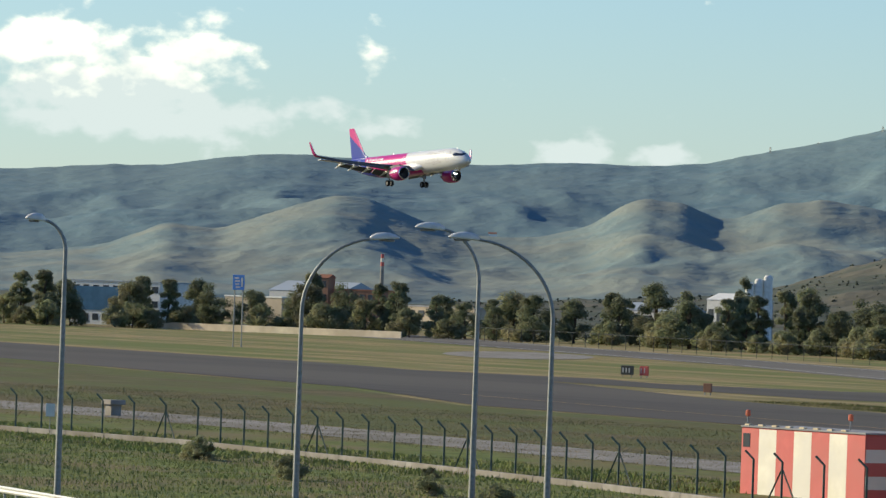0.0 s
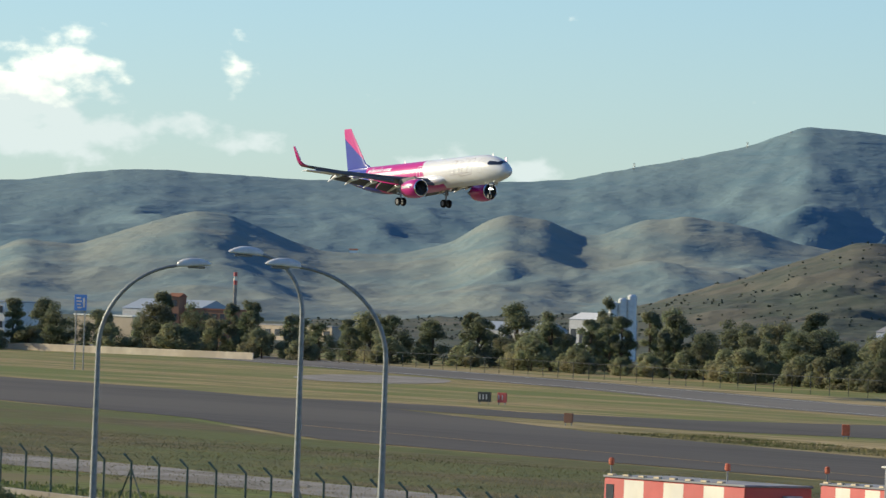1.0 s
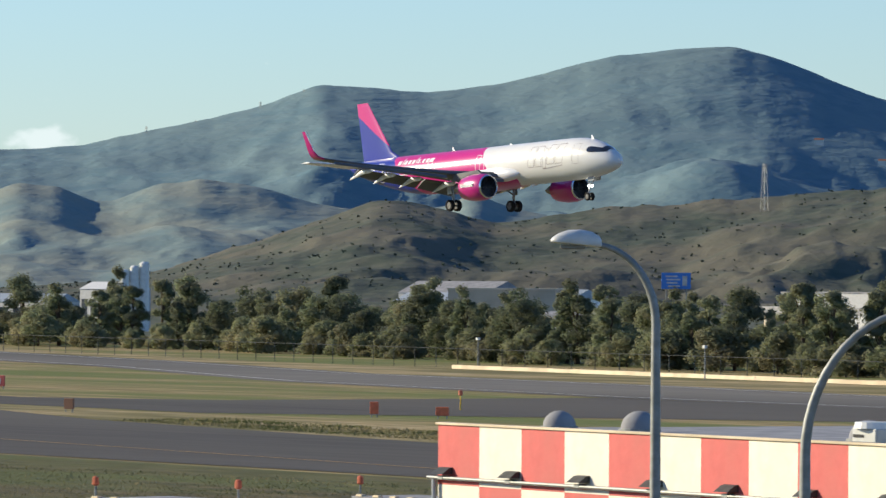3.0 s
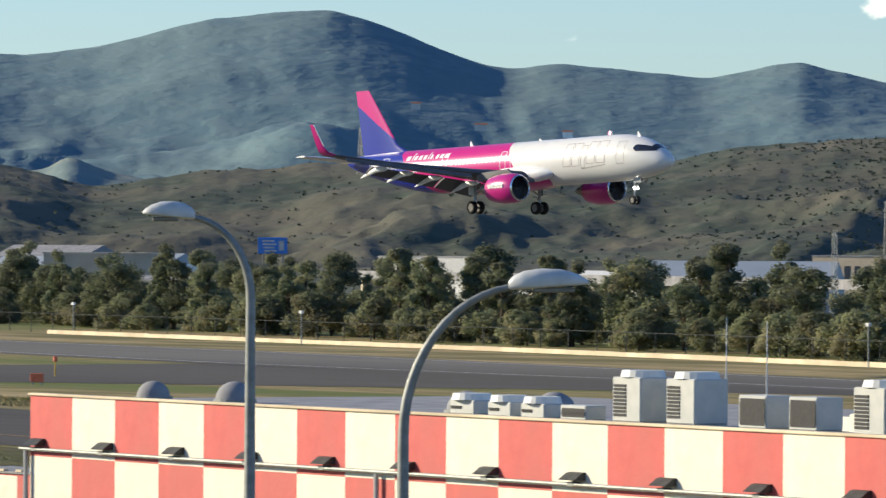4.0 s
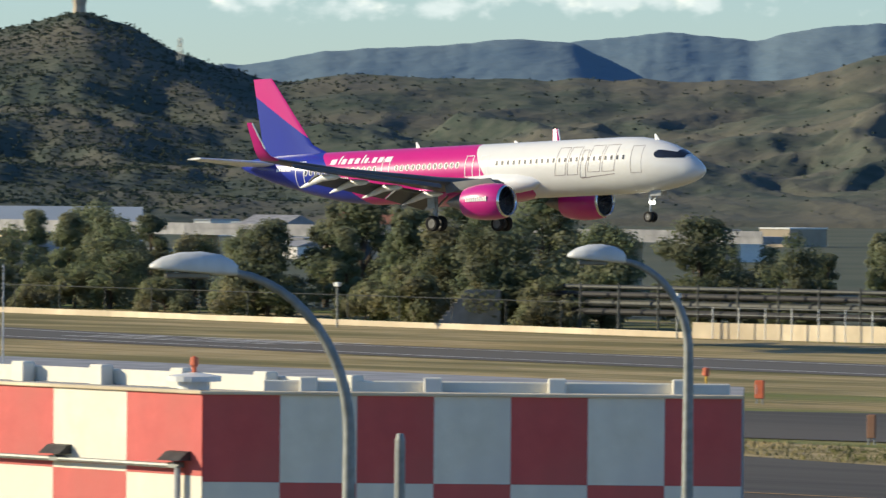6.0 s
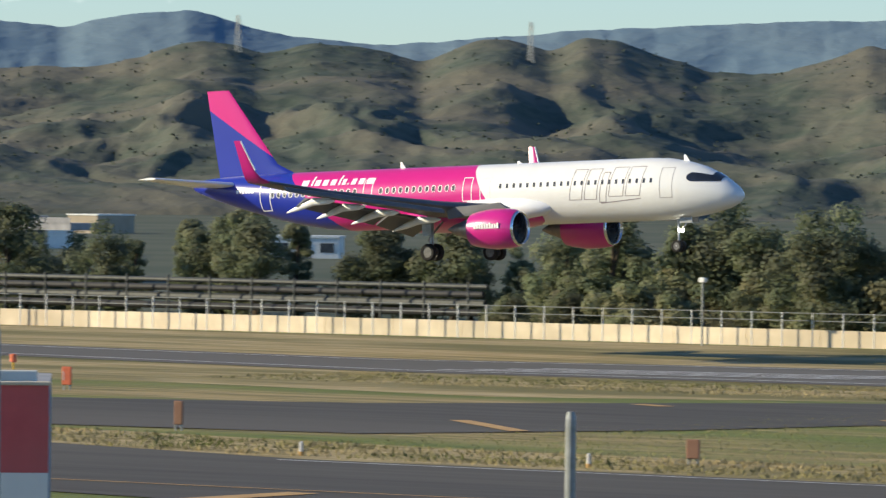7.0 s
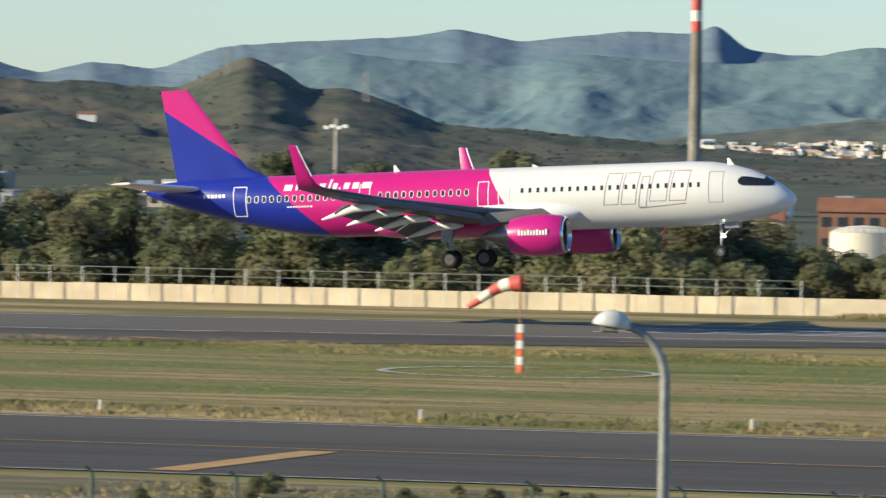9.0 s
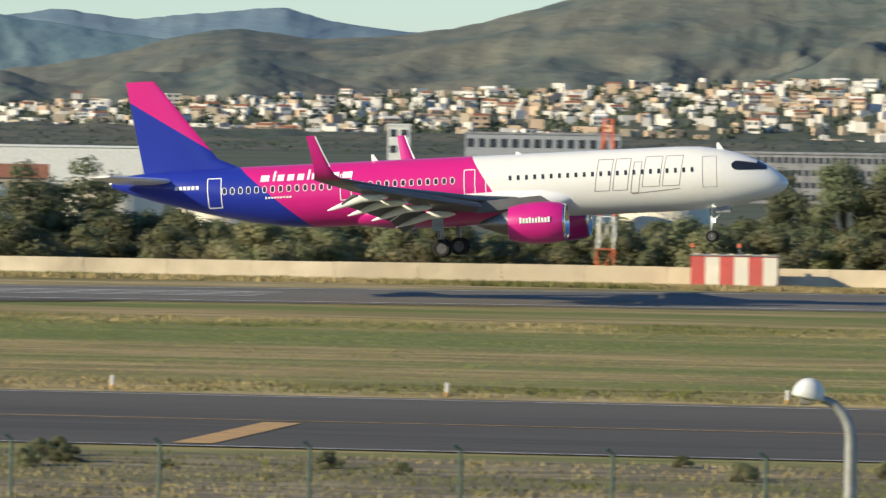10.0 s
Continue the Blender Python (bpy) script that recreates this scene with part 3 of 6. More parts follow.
for i, ((x0, y0), (x1, y1)) in enumerate(line_pieces(FENCE_LINE, 3.6)):
    if i % 6 == 2:
        if first is None:
            first = part("brace", bm, M_GREEN_STEEL, strut)
        ob = first if i == 2 else new("brace", first.data)
        ob.parent, ob.location = strut, (x0, y0, 0)
bm = bmesh.new()
for (x0, y0), (x1, y1) in line_pieces([(x, y - 0.8) for x, y in FENCE_LINE[1:]], 5):
    L, a = math.hypot(x1 - x0, y1 - y0), math.atan2(y1 - y0, x1 - x0)
    box(bm, 0, L - 0.02, -0.15, 0.15, 0, 0.35, 0.03, m=Matrix.Translation((x0, y0, 0)) @ Matrix.Rotation(a, 4, "Z"))
tagged(part("kerb", bm, M_PATH), "pale concrete kerb in the grass", "kerb", kind="structure")


ob = root("guard_rail", frame_on((-175, 69.2), (-150, 64.2)), "white steel guard rail at the roadside", "guard rail")
bm = bmesh.new()
loft(bm, [[(x, y, z) for y, z in ((0, 0.45), (-0.06, 0.52), (0, 0.6), (-0.06, 0.68), (0, 0.75), (0.03, 0.75), (0.03, 0.45))] for x in (0, 25.5)], cap=True)
part("beam", bm, M_WHITEBOX, ob)
bm = bmesh.new()
box(bm, -0.05, 0.05, 0.03, 0.12, 0, 0.7)
repeat("post", bm, M_STEEL, ob, [Matrix.Translation((0.3 + k * 2.0, 0, 0)) for k in range(13)])


# ---- painted lines ----
def stripe(name, x0, y0, x1, y1, w, material, label, z=0.06):
    bm = bmesh.new()
    d = Vector((x1 - x0, y1 - y0)).normalized()
    nx, ny = -d.y * w / 2, d.x * w / 2
    poly(bm, [(x0 - nx, y0 - ny), (x1 - nx, y1 - ny), (x1 + nx, y1 + ny), (x0 + nx, y0 + ny)], z)
    return tagged(part(name, bm, material), label, "marking", kind="structure")


for line, side in ((RUNWAY_NEAR, 3.0), (RUNWAY_FAR, -3.0)):
    for (x0, y0), (x1, y1) in zip(line[1:-1], line[2:]):
        stripe("runway_edge_line", x0, y0 + side, x1, y1 + side, 0.5, M_WHITE_LINE, "white runway edge line")
for k in range(4):
    stripe("touchdown_stripe", -214 + k, 319.5 + 2.4 * k, -188 + k, 325.5 + 2.4 * k, 0.9, M_WHITE_LINE, "white touchdown stripe on the runway")
    stripe("touchdown_stripe", -95, 345 + 3 * k, -55, 353 + 3 * k, 1.0, M_WHITE_LINE, "white touchdown stripe on the runway")
    stripe("touchdown_stripe", -330 + k, 346 + 2.2 * k, -304 + k, 341.5 + 2.2 * k, 0.8, M_WHITE_LINE, "white touchdown stripe on the runway")
stripe("taxi_centre_line", -150, 192, 600, 192, 0.3, M_YELLOW_LINE, "yellow taxiway centre line")
stripe("taxi_centre_line", -420, 238, -150, 192, 0.3, M_YELLOW_LINE, "yellow taxiway centre line")
stripe("taxi_edge_line", -150, 212, 600, 212, 0.3, M_WHITE_LINE, "pale taxiway edge line")
stripe("taxi_edge_line", -150, 173, 600, 173, 0.25, M_WHITE_LINE, "pale taxiway edge line")
for x in (-134, -97.4, -61, -24.3, 12):
    stripe("taxi_bar", x, 174.5, x + 0.4, 190.5, 1.5, M_YELLOW_LINE, "yellow diagonal taxiway bar")
for x0, y0, x1, y1 in ((-168.4, 253.3, -159.2, 244.6), (-174.3, 279.1, -171.4, 277.6), (-154.2, 270.6, -148.5, 265.5), (-156, 299.8, -152.5, 297.7), (-137, 294, -132, 290), (-141.6, 327.6, -138.8, 324.7), (-115.5, 325.1, -110.6, 329.3), (-114.3, 312.7, -111, 311), (-88, 326.5, -86, 327)):
    stripe("exit_line", x0, y0, x1, y1, 1.0, M_YELLOW_LINE, "yellow exit guide line on asphalt", z=0.07)


# ---- chequered sheds ----
def cheq_wall(parent, p0, p1, n, rows, z_top, cell_h, first, depth=0.04):
    """Painted square panels along a wall, each a piece of its own."""
    L = math.hypot(p1[0] - p0[0], p1[1] - p0[1])
    w = L / n
    datas = {}
    fr = frame_on(p0, p1)
    for r in range(rows):
        z1 = z_top - r * cell_h
        z0 = max(0.0, z1 - cell_h)
        for c in range(n):
            red = (c + r + first) % 2 == 0
            key = (r, red)
            if key not in datas:
                bm = bmesh.new()
                box(bm, 0.003, w - 0.003, -depth, 0, z0 + 0.003, z1 - 0.003)
                ob = part("panel", bm, M_RED if red else M_CREAM, parent)
                datas[key] = ob.data
            else:
                ob = new("panel", datas[key])
                ob.parent = parent
            ob.matrix_basis = fr @ Matrix.Translation((c * w, 0, 0))


P_A, P_B, P_C = (-185.1, 132.9), (-112.7, 123.6), (-101.6, 132.9)
TOP = 6.2
shed = root("equipment_building", Matrix(), "long flat-roofed building with red and white chequered walls", "building")
back = [(-101.6, 132.9), (-110, 144), (-180, 153)]
bm = bmesh.new()
outline = [P_A, P_B, P_C, back[1], back[2]]
vs0 = [bm.verts.new((x, y, 0)) for x, y in outline]
vs1 = [bm.verts.new((x, y, TOP - 0.12)) for x, y in outline]
for i in range(5):
    bm.faces.new((vs0[i], vs0[(i + 1) % 5], vs1[(i + 1) % 5], vs1[i]))
bm.faces.new(vs1)
bm.faces.new(vs0[::-1])
bmesh.ops.recalc_face_normals(bm, faces=bm.faces)
part("core", bm, M_ROOF, shed, "grey roof and walls")
cheq_wall(shed, P_A, P_B, 23, 3, TOP, 2.2, 0)
cheq_wall(shed, P_B, P_C, 7, 3, TOP, 2.35, 0)
for p0, p1 in ((P_A, P_B), (P_B, P_C)):
    L = math.hypot(p1[0] - p0[0], p1[1] - p0[1])
    bm = bmesh.new()
    box(bm, -0.1, L + 0.05, -0.12, 0.3, TOP + 0.003, TOP + 0.1, 0.02)
    cop = part("coping", bm, M_WALL, shed, "pale roof edge coping")
    cop.matrix_basis = frame_on(p0, p1)
fr = frame_on(P_A, P_B)
bm = bmesh.new()
tube(bm, [(-0.4, -0.25, TOP - 1.95), (72.3, -0.25, TOP - 1.95)], 0.07, 8)
for k in range(15):
    box(bm, 0.5 + k * 5.1, 0.85 + k * 5.1, -0.32, -0.04, TOP - 2.0, TOP - 1.86)
pipe = part("gutter_pipe", bm, M_STEEL, shed, "grey horizontal wall pipe with brackets")
pipe.matrix_basis = fr
bm = bmesh.new()
tube(bm, [(0, -0.22, TOP - 1.95), (0, -0.22, 0)], 0.09, 8)
repeat("downpipe", bm, M_GREYBOX, shed, [fr @ Matrix.Translation((x, 0, 0)) for x in (0.0, 24.5, 46.0, 72.2)], "grey downpipe")
bm = bmesh.new()
loft(bm, [[(x, -0.5, TOP - 1.8), (x, -0.04, TOP - 1.8), (x, -0.04, TOP - 1.55), (x, -0.2, TOP - 1.58)] for x in (-0.45, 0.45)], cap=True)
repeat("vent_hood", bm, M_DARK_STEEL, shed, [fr @ Matrix.Translation((0.7 + k * 5.1, 0, 0)) for k in range(15)], "small dark wall vent")
# upper roof parapet with pale buttresses behind
bm = bmesh.new()
box(bm, 40, 73, 5.5, 5.8, TOP - 0.2, TOP + 0.32, 0.03)
for k in range(9):
    box(bm, 44 + k * 3.6, 44.6 + k * 3.6, 5.0, 5.45, TOP - 0.2, TOP + 0.45, 0.04)
par = part("roof_parapet", bm, M_CREAM, shed, "pale rear parapet with buttresses")
par.matrix_basis = fr
bm = bmesh.new()
box(bm, 1.5, 14.3, 3.2, 3.5, TOP - 0.2, TOP + 0.3, 0.03)
for k in range(4):
    box(bm, 2.5 + k * 3.4, 3.0 + k * 3.4, 2.75, 3.15, TOP - 0.2, TOP + 0.42, 0.04)
par = part("roof_parapet", bm, M_CREAM, shed, "pale rear parapet with buttresses")
par.matrix_basis = frame_on(P_B, P_C)


def ac_unit(m, w, d, hgt, front_fan):
    ob = root("air_conditioner", m, "pale grey rooftop air-conditioning unit", "air conditioner", "rooftop air conditioners")
    bm = bmesh.new()
    box(bm, -w / 2, w / 2, -d / 2, d / 2, 0.12, hgt, 0.04)
    box(bm, -w / 2 + 0.05, -w / 2 + 0.15, -d / 2, d / 2, 0, 0.12)
    box(bm, w / 2 - 0.15, w / 2 - 0.05, -d / 2, d / 2, 0, 0.12)
    part("cabinet", bm, M_CABINET, ob)
    bm = bmesh.new()
    if front_fan:
        box(bm, -w / 2 + 0.12, w / 2 - 0.08, -d / 2 - 0.02, -d / 2 + 0.01, 0.22, hgt - 0.1)
    for k in range(9):
        z = 0.3 + k * (hgt - 0.5) / 9
        box(bm, -w / 2 + 0.1, w / 2 * (0.95 if front_fan else 0.0), -d / 2 - 0.03, -d / 2, z, z + (hgt - 0.5) / 9 * 0.7)
    part("grille", bm, M_BLACK, ob, "dark ventilation grille")
    if not front_fan:
        bm = bmesh.new()
        bmesh.ops.create_cone(bm, cap_ends=True, segments=20, radius1=w * 0.46, radius2=w * 0.42, depth=0.22, matrix=Matrix.Translation((0, 0, hgt + 0.11)))
        part("fan_cowl", bm, M_WHITEBOX, ob, "round fan cowl")
    return ob


def skylight(m, r):
    ob = root("roof_vent", m, "weathered grey domed roof vent", "roof vent", "roof vents")
    bm = bmesh.new()
    bmesh.ops.create_uvsphere(bm, u_segments=20, v_segments=10, radius=r)
    for v in bm.verts:
        v.co.z = max(0.0, v.co.z) * 0.95 + 0.12
    part("dome", bm, M_ROOF, ob, smooth=True)
    bm = bmesh.new()
    bmesh.ops.create_cone(bm, cap_ends=True, segments=20, radius1=r * 1.12, radius2=r * 1.12, depth=0.14, matrix=Matrix.Translation((0, 0, 0.07)))
    part("rim", bm, M_STEEL, ob)
    return ob


ROOF_Z = TOP - 0.12
def on_roof(x, y):
    p = fr @ Vector((x, y, 0))
    return Matrix.Translation((p.x, p.y, ROOF_Z)) @ Matrix.Rotation(math.atan2(-9.3, 72.4), 4, "Z")


for x, y, r in ((3.4, 3.2, 0.62), (7.9, 4.0, 0.7), (22.5, 4.6, 0.7), (26.4, 5.6, 0.75)):
    skylight(on_roof(x, y), r)
for x, y in ((36.0, 2.7), (38.6, 3.0), (50.2, 1.9), (52.4, 2.2)):
    ac_unit(on_roof(x, y), 1.6, 1.3, 1.55, False)
for x, y in ((43.2, 2.4), (45.6, 2.6)):
    ac_unit(on_roof(x, y), 1.5, 1.0, 1.15, True)
for x, y, w in ((26.6, 2.2, 1.5), (29.2, 2.0, 1.4), (31.2, 2.0, 1.4), (33.6, 2.0, 1.5)):
    ac_unit(on_roof(x, y), w, 0.8, 0.6, x > 33)
bc = root("roof_beacon", on_roof(70.0, 2.2), "round white beacon base with a red light", "beacon")
bm = bmesh.new()
tube(bm, [(0, 0, 0), (0, 0, 0.35), (0, 0, 0.36), (0, 0, 0.5), (0, 0, 0.6)], [0.45, 0.45, 0.75, 0.75, 0.1], 20)
part("base", bm, M_WHITEBOX, bc)
bm = bmesh.new()
tube(bm, [(0, 0, 0.6), (0, 0, 0.75), (0, 0, 0.8), (0, 0, 1.0), (0, 0, 1.05)], [0.07, 0.07, 0.12, 0.1, 0.02], 8)
part("red_light", bm, M_ORANGE, bc, "red beacon light")

# caged ladder
lad = root("access_ladder", fr @ Matrix.Translation((59.6, -0.1, 0)), "galvanised caged roof ladder with top platform", "ladder")
bm = bmesh.new()
for x in (-0.3, 0.3):
    tube(bm, [(x, -0.2, 0), (x, -0.2, TOP + 1.0), (x, 0.3, TOP + 1.0)], 0.04, 6)
part("stile", bm, M_STEEL, lad)
bm = bmesh.new()
for k in range(20):
    tube(bm, [(-0.3, -0.2, 0.3 + k * 0.32), (0.3, -0.2, 0.3 + k * 0.32)], 0.025, 5)
part("rung", bm, M_ORANGE, lad, "faded red rungs")
bm = bmesh.new()
for z in (2.6, 3.4, 4.2, 5.0, 5.8, 6.6, 7.2):
    tube(bm, [(0.42 * math.sin(a) * 1.0, -0.55 - 0.45 * math.cos(a), z) for a in np.linspace(-2.3, 2.3, 11)], 0.025, 5)
for a in (-1.8, -0.9, 0, 0.9, 1.8):
    tube(bm, [(0.42 * math.sin(a), -0.55 - 0.45 * math.cos(a), 2.6), (0.42 * math.sin(a), -0.55 - 0.45 * math.cos(a), 7.2)], 0.02, 5)
part("cage", bm, M_STEEL, lad)
bm = bmesh.new()
box(bm, -0.1, 1.5, -0.7, 0.1, TOP - 1.2, TOP - 1.12)
for x in (-0.9, 1.5):
    tube(bm, [(x, -0.7, TOP - 1.2), (x, -0.7, TOP + 1.2)], 0.035, 6)
for z in (TOP - 0.2, TOP + 0.5, TOP + 1.2):
    tube(bm, [(-0.9, -0.7, z), (1.5, -0.7, z)], 0.03, 6)
part("platform", bm, M_STEEL, lad)
bm = bmesh.new()
box(bm, -0.2, 0.6, -0.62, -0.15, TOP - 0.9, TOP + 0.7, 0.04)
part("meter_box", bm, M_GREYBOX, lad, "grey electrical box")


def small_shed(name, p0, p1, depth, hgt, n, first, label, level=False):
    """A container-like hut with red and white vertical bands."""
    ob = root(name, frame_on(p0, p1), label, "shed")
    L = math.hypot(p1[0] - p0[0], p1[1] - p0[1])
    bm = bmesh.new()
    box(bm, 0.02, L - 0.02, 0.0, depth, 0, hgt - 0.1)
    part("core", bm, M_RED, ob)
    w = L / n
    for c in range(n):
        bm = bmesh.new()
        box(bm, c * w + 0.003, (c + 1) * w - 0.003, -0.04, 0, 0, hgt - 0.16)
        part("panel", bm, M_RED if (c + first) % 2 == 0 else M_CREAM, ob)
    nd = max(2, round(depth / w))
    for c in range(5 if level else 0):
        h5 = (hgt - 0.16) / 5
        bm = bmesh.new()
        box(bm, L, L + 0.04, 0.003, depth - 0.003, c * h5 + 0.003, (c + 1) * h5 - 0.003)
        part("panel", bm, M_RED if c % 2 == 0 else M_CREAM, ob)
    if level:
        bm = bmesh.new()
        box(bm, L + 0.045, L + 0.4, depth * 0.55, depth * 0.55 + 0.9, hgt - 1.1, hgt - 0.45, 0.03)
        unit = part("wall_unit", bm, M_GREYBOX, ob, "grey wall-mounted cooling unit")
        bm = bmesh.new()
        bmesh.ops.create_cone(bm, cap_ends=True, segments=18, radius1=0.25, radius2=0.25, depth=0.03, matrix=Matrix.Translation((L + 0.41, depth * 0.55 + 0.4, hgt - 0.78)) @ Matrix.Rotation(math.pi / 2, 4, "Y"))
        part("fan_grille", bm, M_BLACK, unit, "round dark fan grille")
        bm = bmesh.new()
        box(bm, 0.15, 0.75, -0.06, -0.042, hgt - 1.1, hgt - 0.4)
        part("window", bm, M_WINDOW, ob, "small dark window")
    for c in range(0 if level else nd):
        bm = bmesh.new()
        box(bm, L, L + 0.04, c * depth / nd + 0.003, (c + 1) * depth / nd - 0.003, 0, hgt - 0.16)
        part("panel", bm, M_RED if (c + first + n) % 2 == 0 else M_CREAM, ob)
    bm = bmesh.new()
    box(bm, -0.08, L + 0.08, -0.08, depth + 0.08, hgt - 0.1, hgt, 0.02)
    part("roof", bm, M_ROOF, ob, "flat grey roof")
    bm = bmesh.new()
    box(bm, 0.3, 0.7, -0.1, 0.1, hgt, hgt + 0.08)
    repeat("roof_bracket", bm, M_WALL, ob, [Matrix.Translation((k * 1.2, 0, 0)) for k in range(int(L / 1.2))])
    for x, y in ((0.15, 0.2), (L * 0.55, depth * 0.7)):
        bm = bmesh.new()
        tube(bm, [(x, y, hgt), (x, y, hgt + 0.45)], 0.04, 6)
        st = part("light_stem", bm, M_STEEL, ob)
        bm = bmesh.new()
        tube(bm, [(x, y, hgt + 0.45), (x, y, hgt + 0.5), (x, y, hgt + 0.75), (x, y, hgt + 0.8)], [0.06, 0.13, 0.12, 0.04], 8)
        part("obstruction_light", bm, M_ORANGE, st, "red obstruction light")
    return ob


small_shed("equipment_shed", (-190.9, 121.2), (-180.2, 121.6), 3.6, 3.5, 7, 0, "small red and white banded equipment hut", True)
small_shed("control_shed", (-197.2, 137.5), (-189.5, 137.2), 3.0, 3.1, 6, 0, "low red and white banded hut")


# ---- street lamps ----
def lamp(base, tip, label):
    """A tapered post that curves over into an arm with a flat head."""
    bx, by = base
    tx, ty, tz = tip
    d = Vector((tx - bx, ty - by))
    L = d.length
    ob = root("street_lamp", Matrix.Translation((bx, by, 0)) @ Matrix.Rotation(math.atan2(d.y, d.x), 4, "Z"), label, "street lamp", "street lamps")
    hl = min(1.25, L * 0.42)
    arm = L - hl
    rise = min(arm * 1.25, 3.4)
    bm = bmesh.new()
    pts, rad = [(0, 0, 0), (0, 0, 0.9)], [0.16, 0.15]
    for k in range(1, 9):
        pts.append((0, 0, 0.9 + (tz - rise - 0.9) * k / 8))
        rad.append(0.15 - 0.055 * k / 8)
    for k in range(1, 13):
        a = k / 12 * math.pi / 2 * 0.93
        pts.append((arm * (1 - math.cos(a)), 0, tz - rise + rise * math.sin(a)))
        rad.append(0.095 - 0.035 * k / 12)
    tube(bm, pts, rad, 10)
    part("post", bm, M_STEEL, ob, "galvanised curved post", True)
    ex, ez = pts[-1][0], pts[-1][2]
    bm = bmesh.new()
    rings = []
    for s, w, up, dn in ((0, 0.08, 0.08, 0.06), (0.06, 0.14, 0.17, 0.07), (0.2, 0.21, 0.25, 0.07), (0.42, 0.26, 0.28, 0.06), (0.66, 0.26, 0.25, 0.05), (0.85, 0.22, 0.17, 0.04), (0.96, 0.16, 0.08, 0.03), (1.0, 0.1, 0.03, 0.02)):
        ring = []
        for k in range(14):
            a = k * math.tau / 14
            zz = math.sin(a)
            cx_, zz = math.copysign(abs(math.cos(a)) ** 0.6, math.cos(a)), math.copysign(abs(zz) ** 0.75, zz)
            ring.append((ex - 0.05 + s * (hl + 0.1), cx_ * w, ez + 0.02 + s * 0.06 + (zz * up if zz > 0 else zz * dn)))
        rings.append(ring)
    loft(bm, rings, cap=True)
    head = part("head", bm, M_LAMPHEAD, ob, "pale flat lamp head", True)
    bm = bmesh.new()
    box(bm, ex + hl * 0.3, ex + hl * 0.85, -0.16, 0.16, ez - 0.09, ez + 0.0, 0.02)
    part("lens", bm, M_GLASS_DIFF, head)
    return ob


for b, t in (((-169.44, 71.49), (-170.26, 69.79, 12.4)),
             ((-169.20, 83.35), (-166.96, 87.41, 12.12)),
             ((-165.33, 90.28), (-166.87, 87.57, 12.65)),
             ((-153.33, 87.01), (-155.84, 82.71, 12.17)),
             ((-98.92, 76.42), (-100.29, 74.61, 12.38)),
             ((-81.48, 66.22), (-79.37, 68.74, 11.16)),
             ((-62.34, 71.68), (-64.75, 69.52, 10.54)),
             ((-73.7, 94.7), (-75.63, 93.17, 10.47)),
             ((-38.26, 88.69), (-35.79, 89.76, 7.87)),
             ((-15.33, 76.91), (-16.66, 76.53, 8.54)),
             ((10.1, 50.51), (9.19, 50.43, 7.68))):
    lamp(b, t, "galvanised street lamp with a curved arm")
for x, y, z in ((-58.5, 68.39, 8.29), (-46.6, 72.9, 8.67)):
    ob = root("steel_pole", Matrix.Translation((x, y, 0)), "slim galvanised steel pole", "pole")
    bm = bmesh.new()
    tube(bm, [(0, 0, 0), (0, 0, z - 0.1), (0, 0, z)], [0.1, 0.075, 0.05], 10)
    part("shaft", bm, M_STEEL, ob)


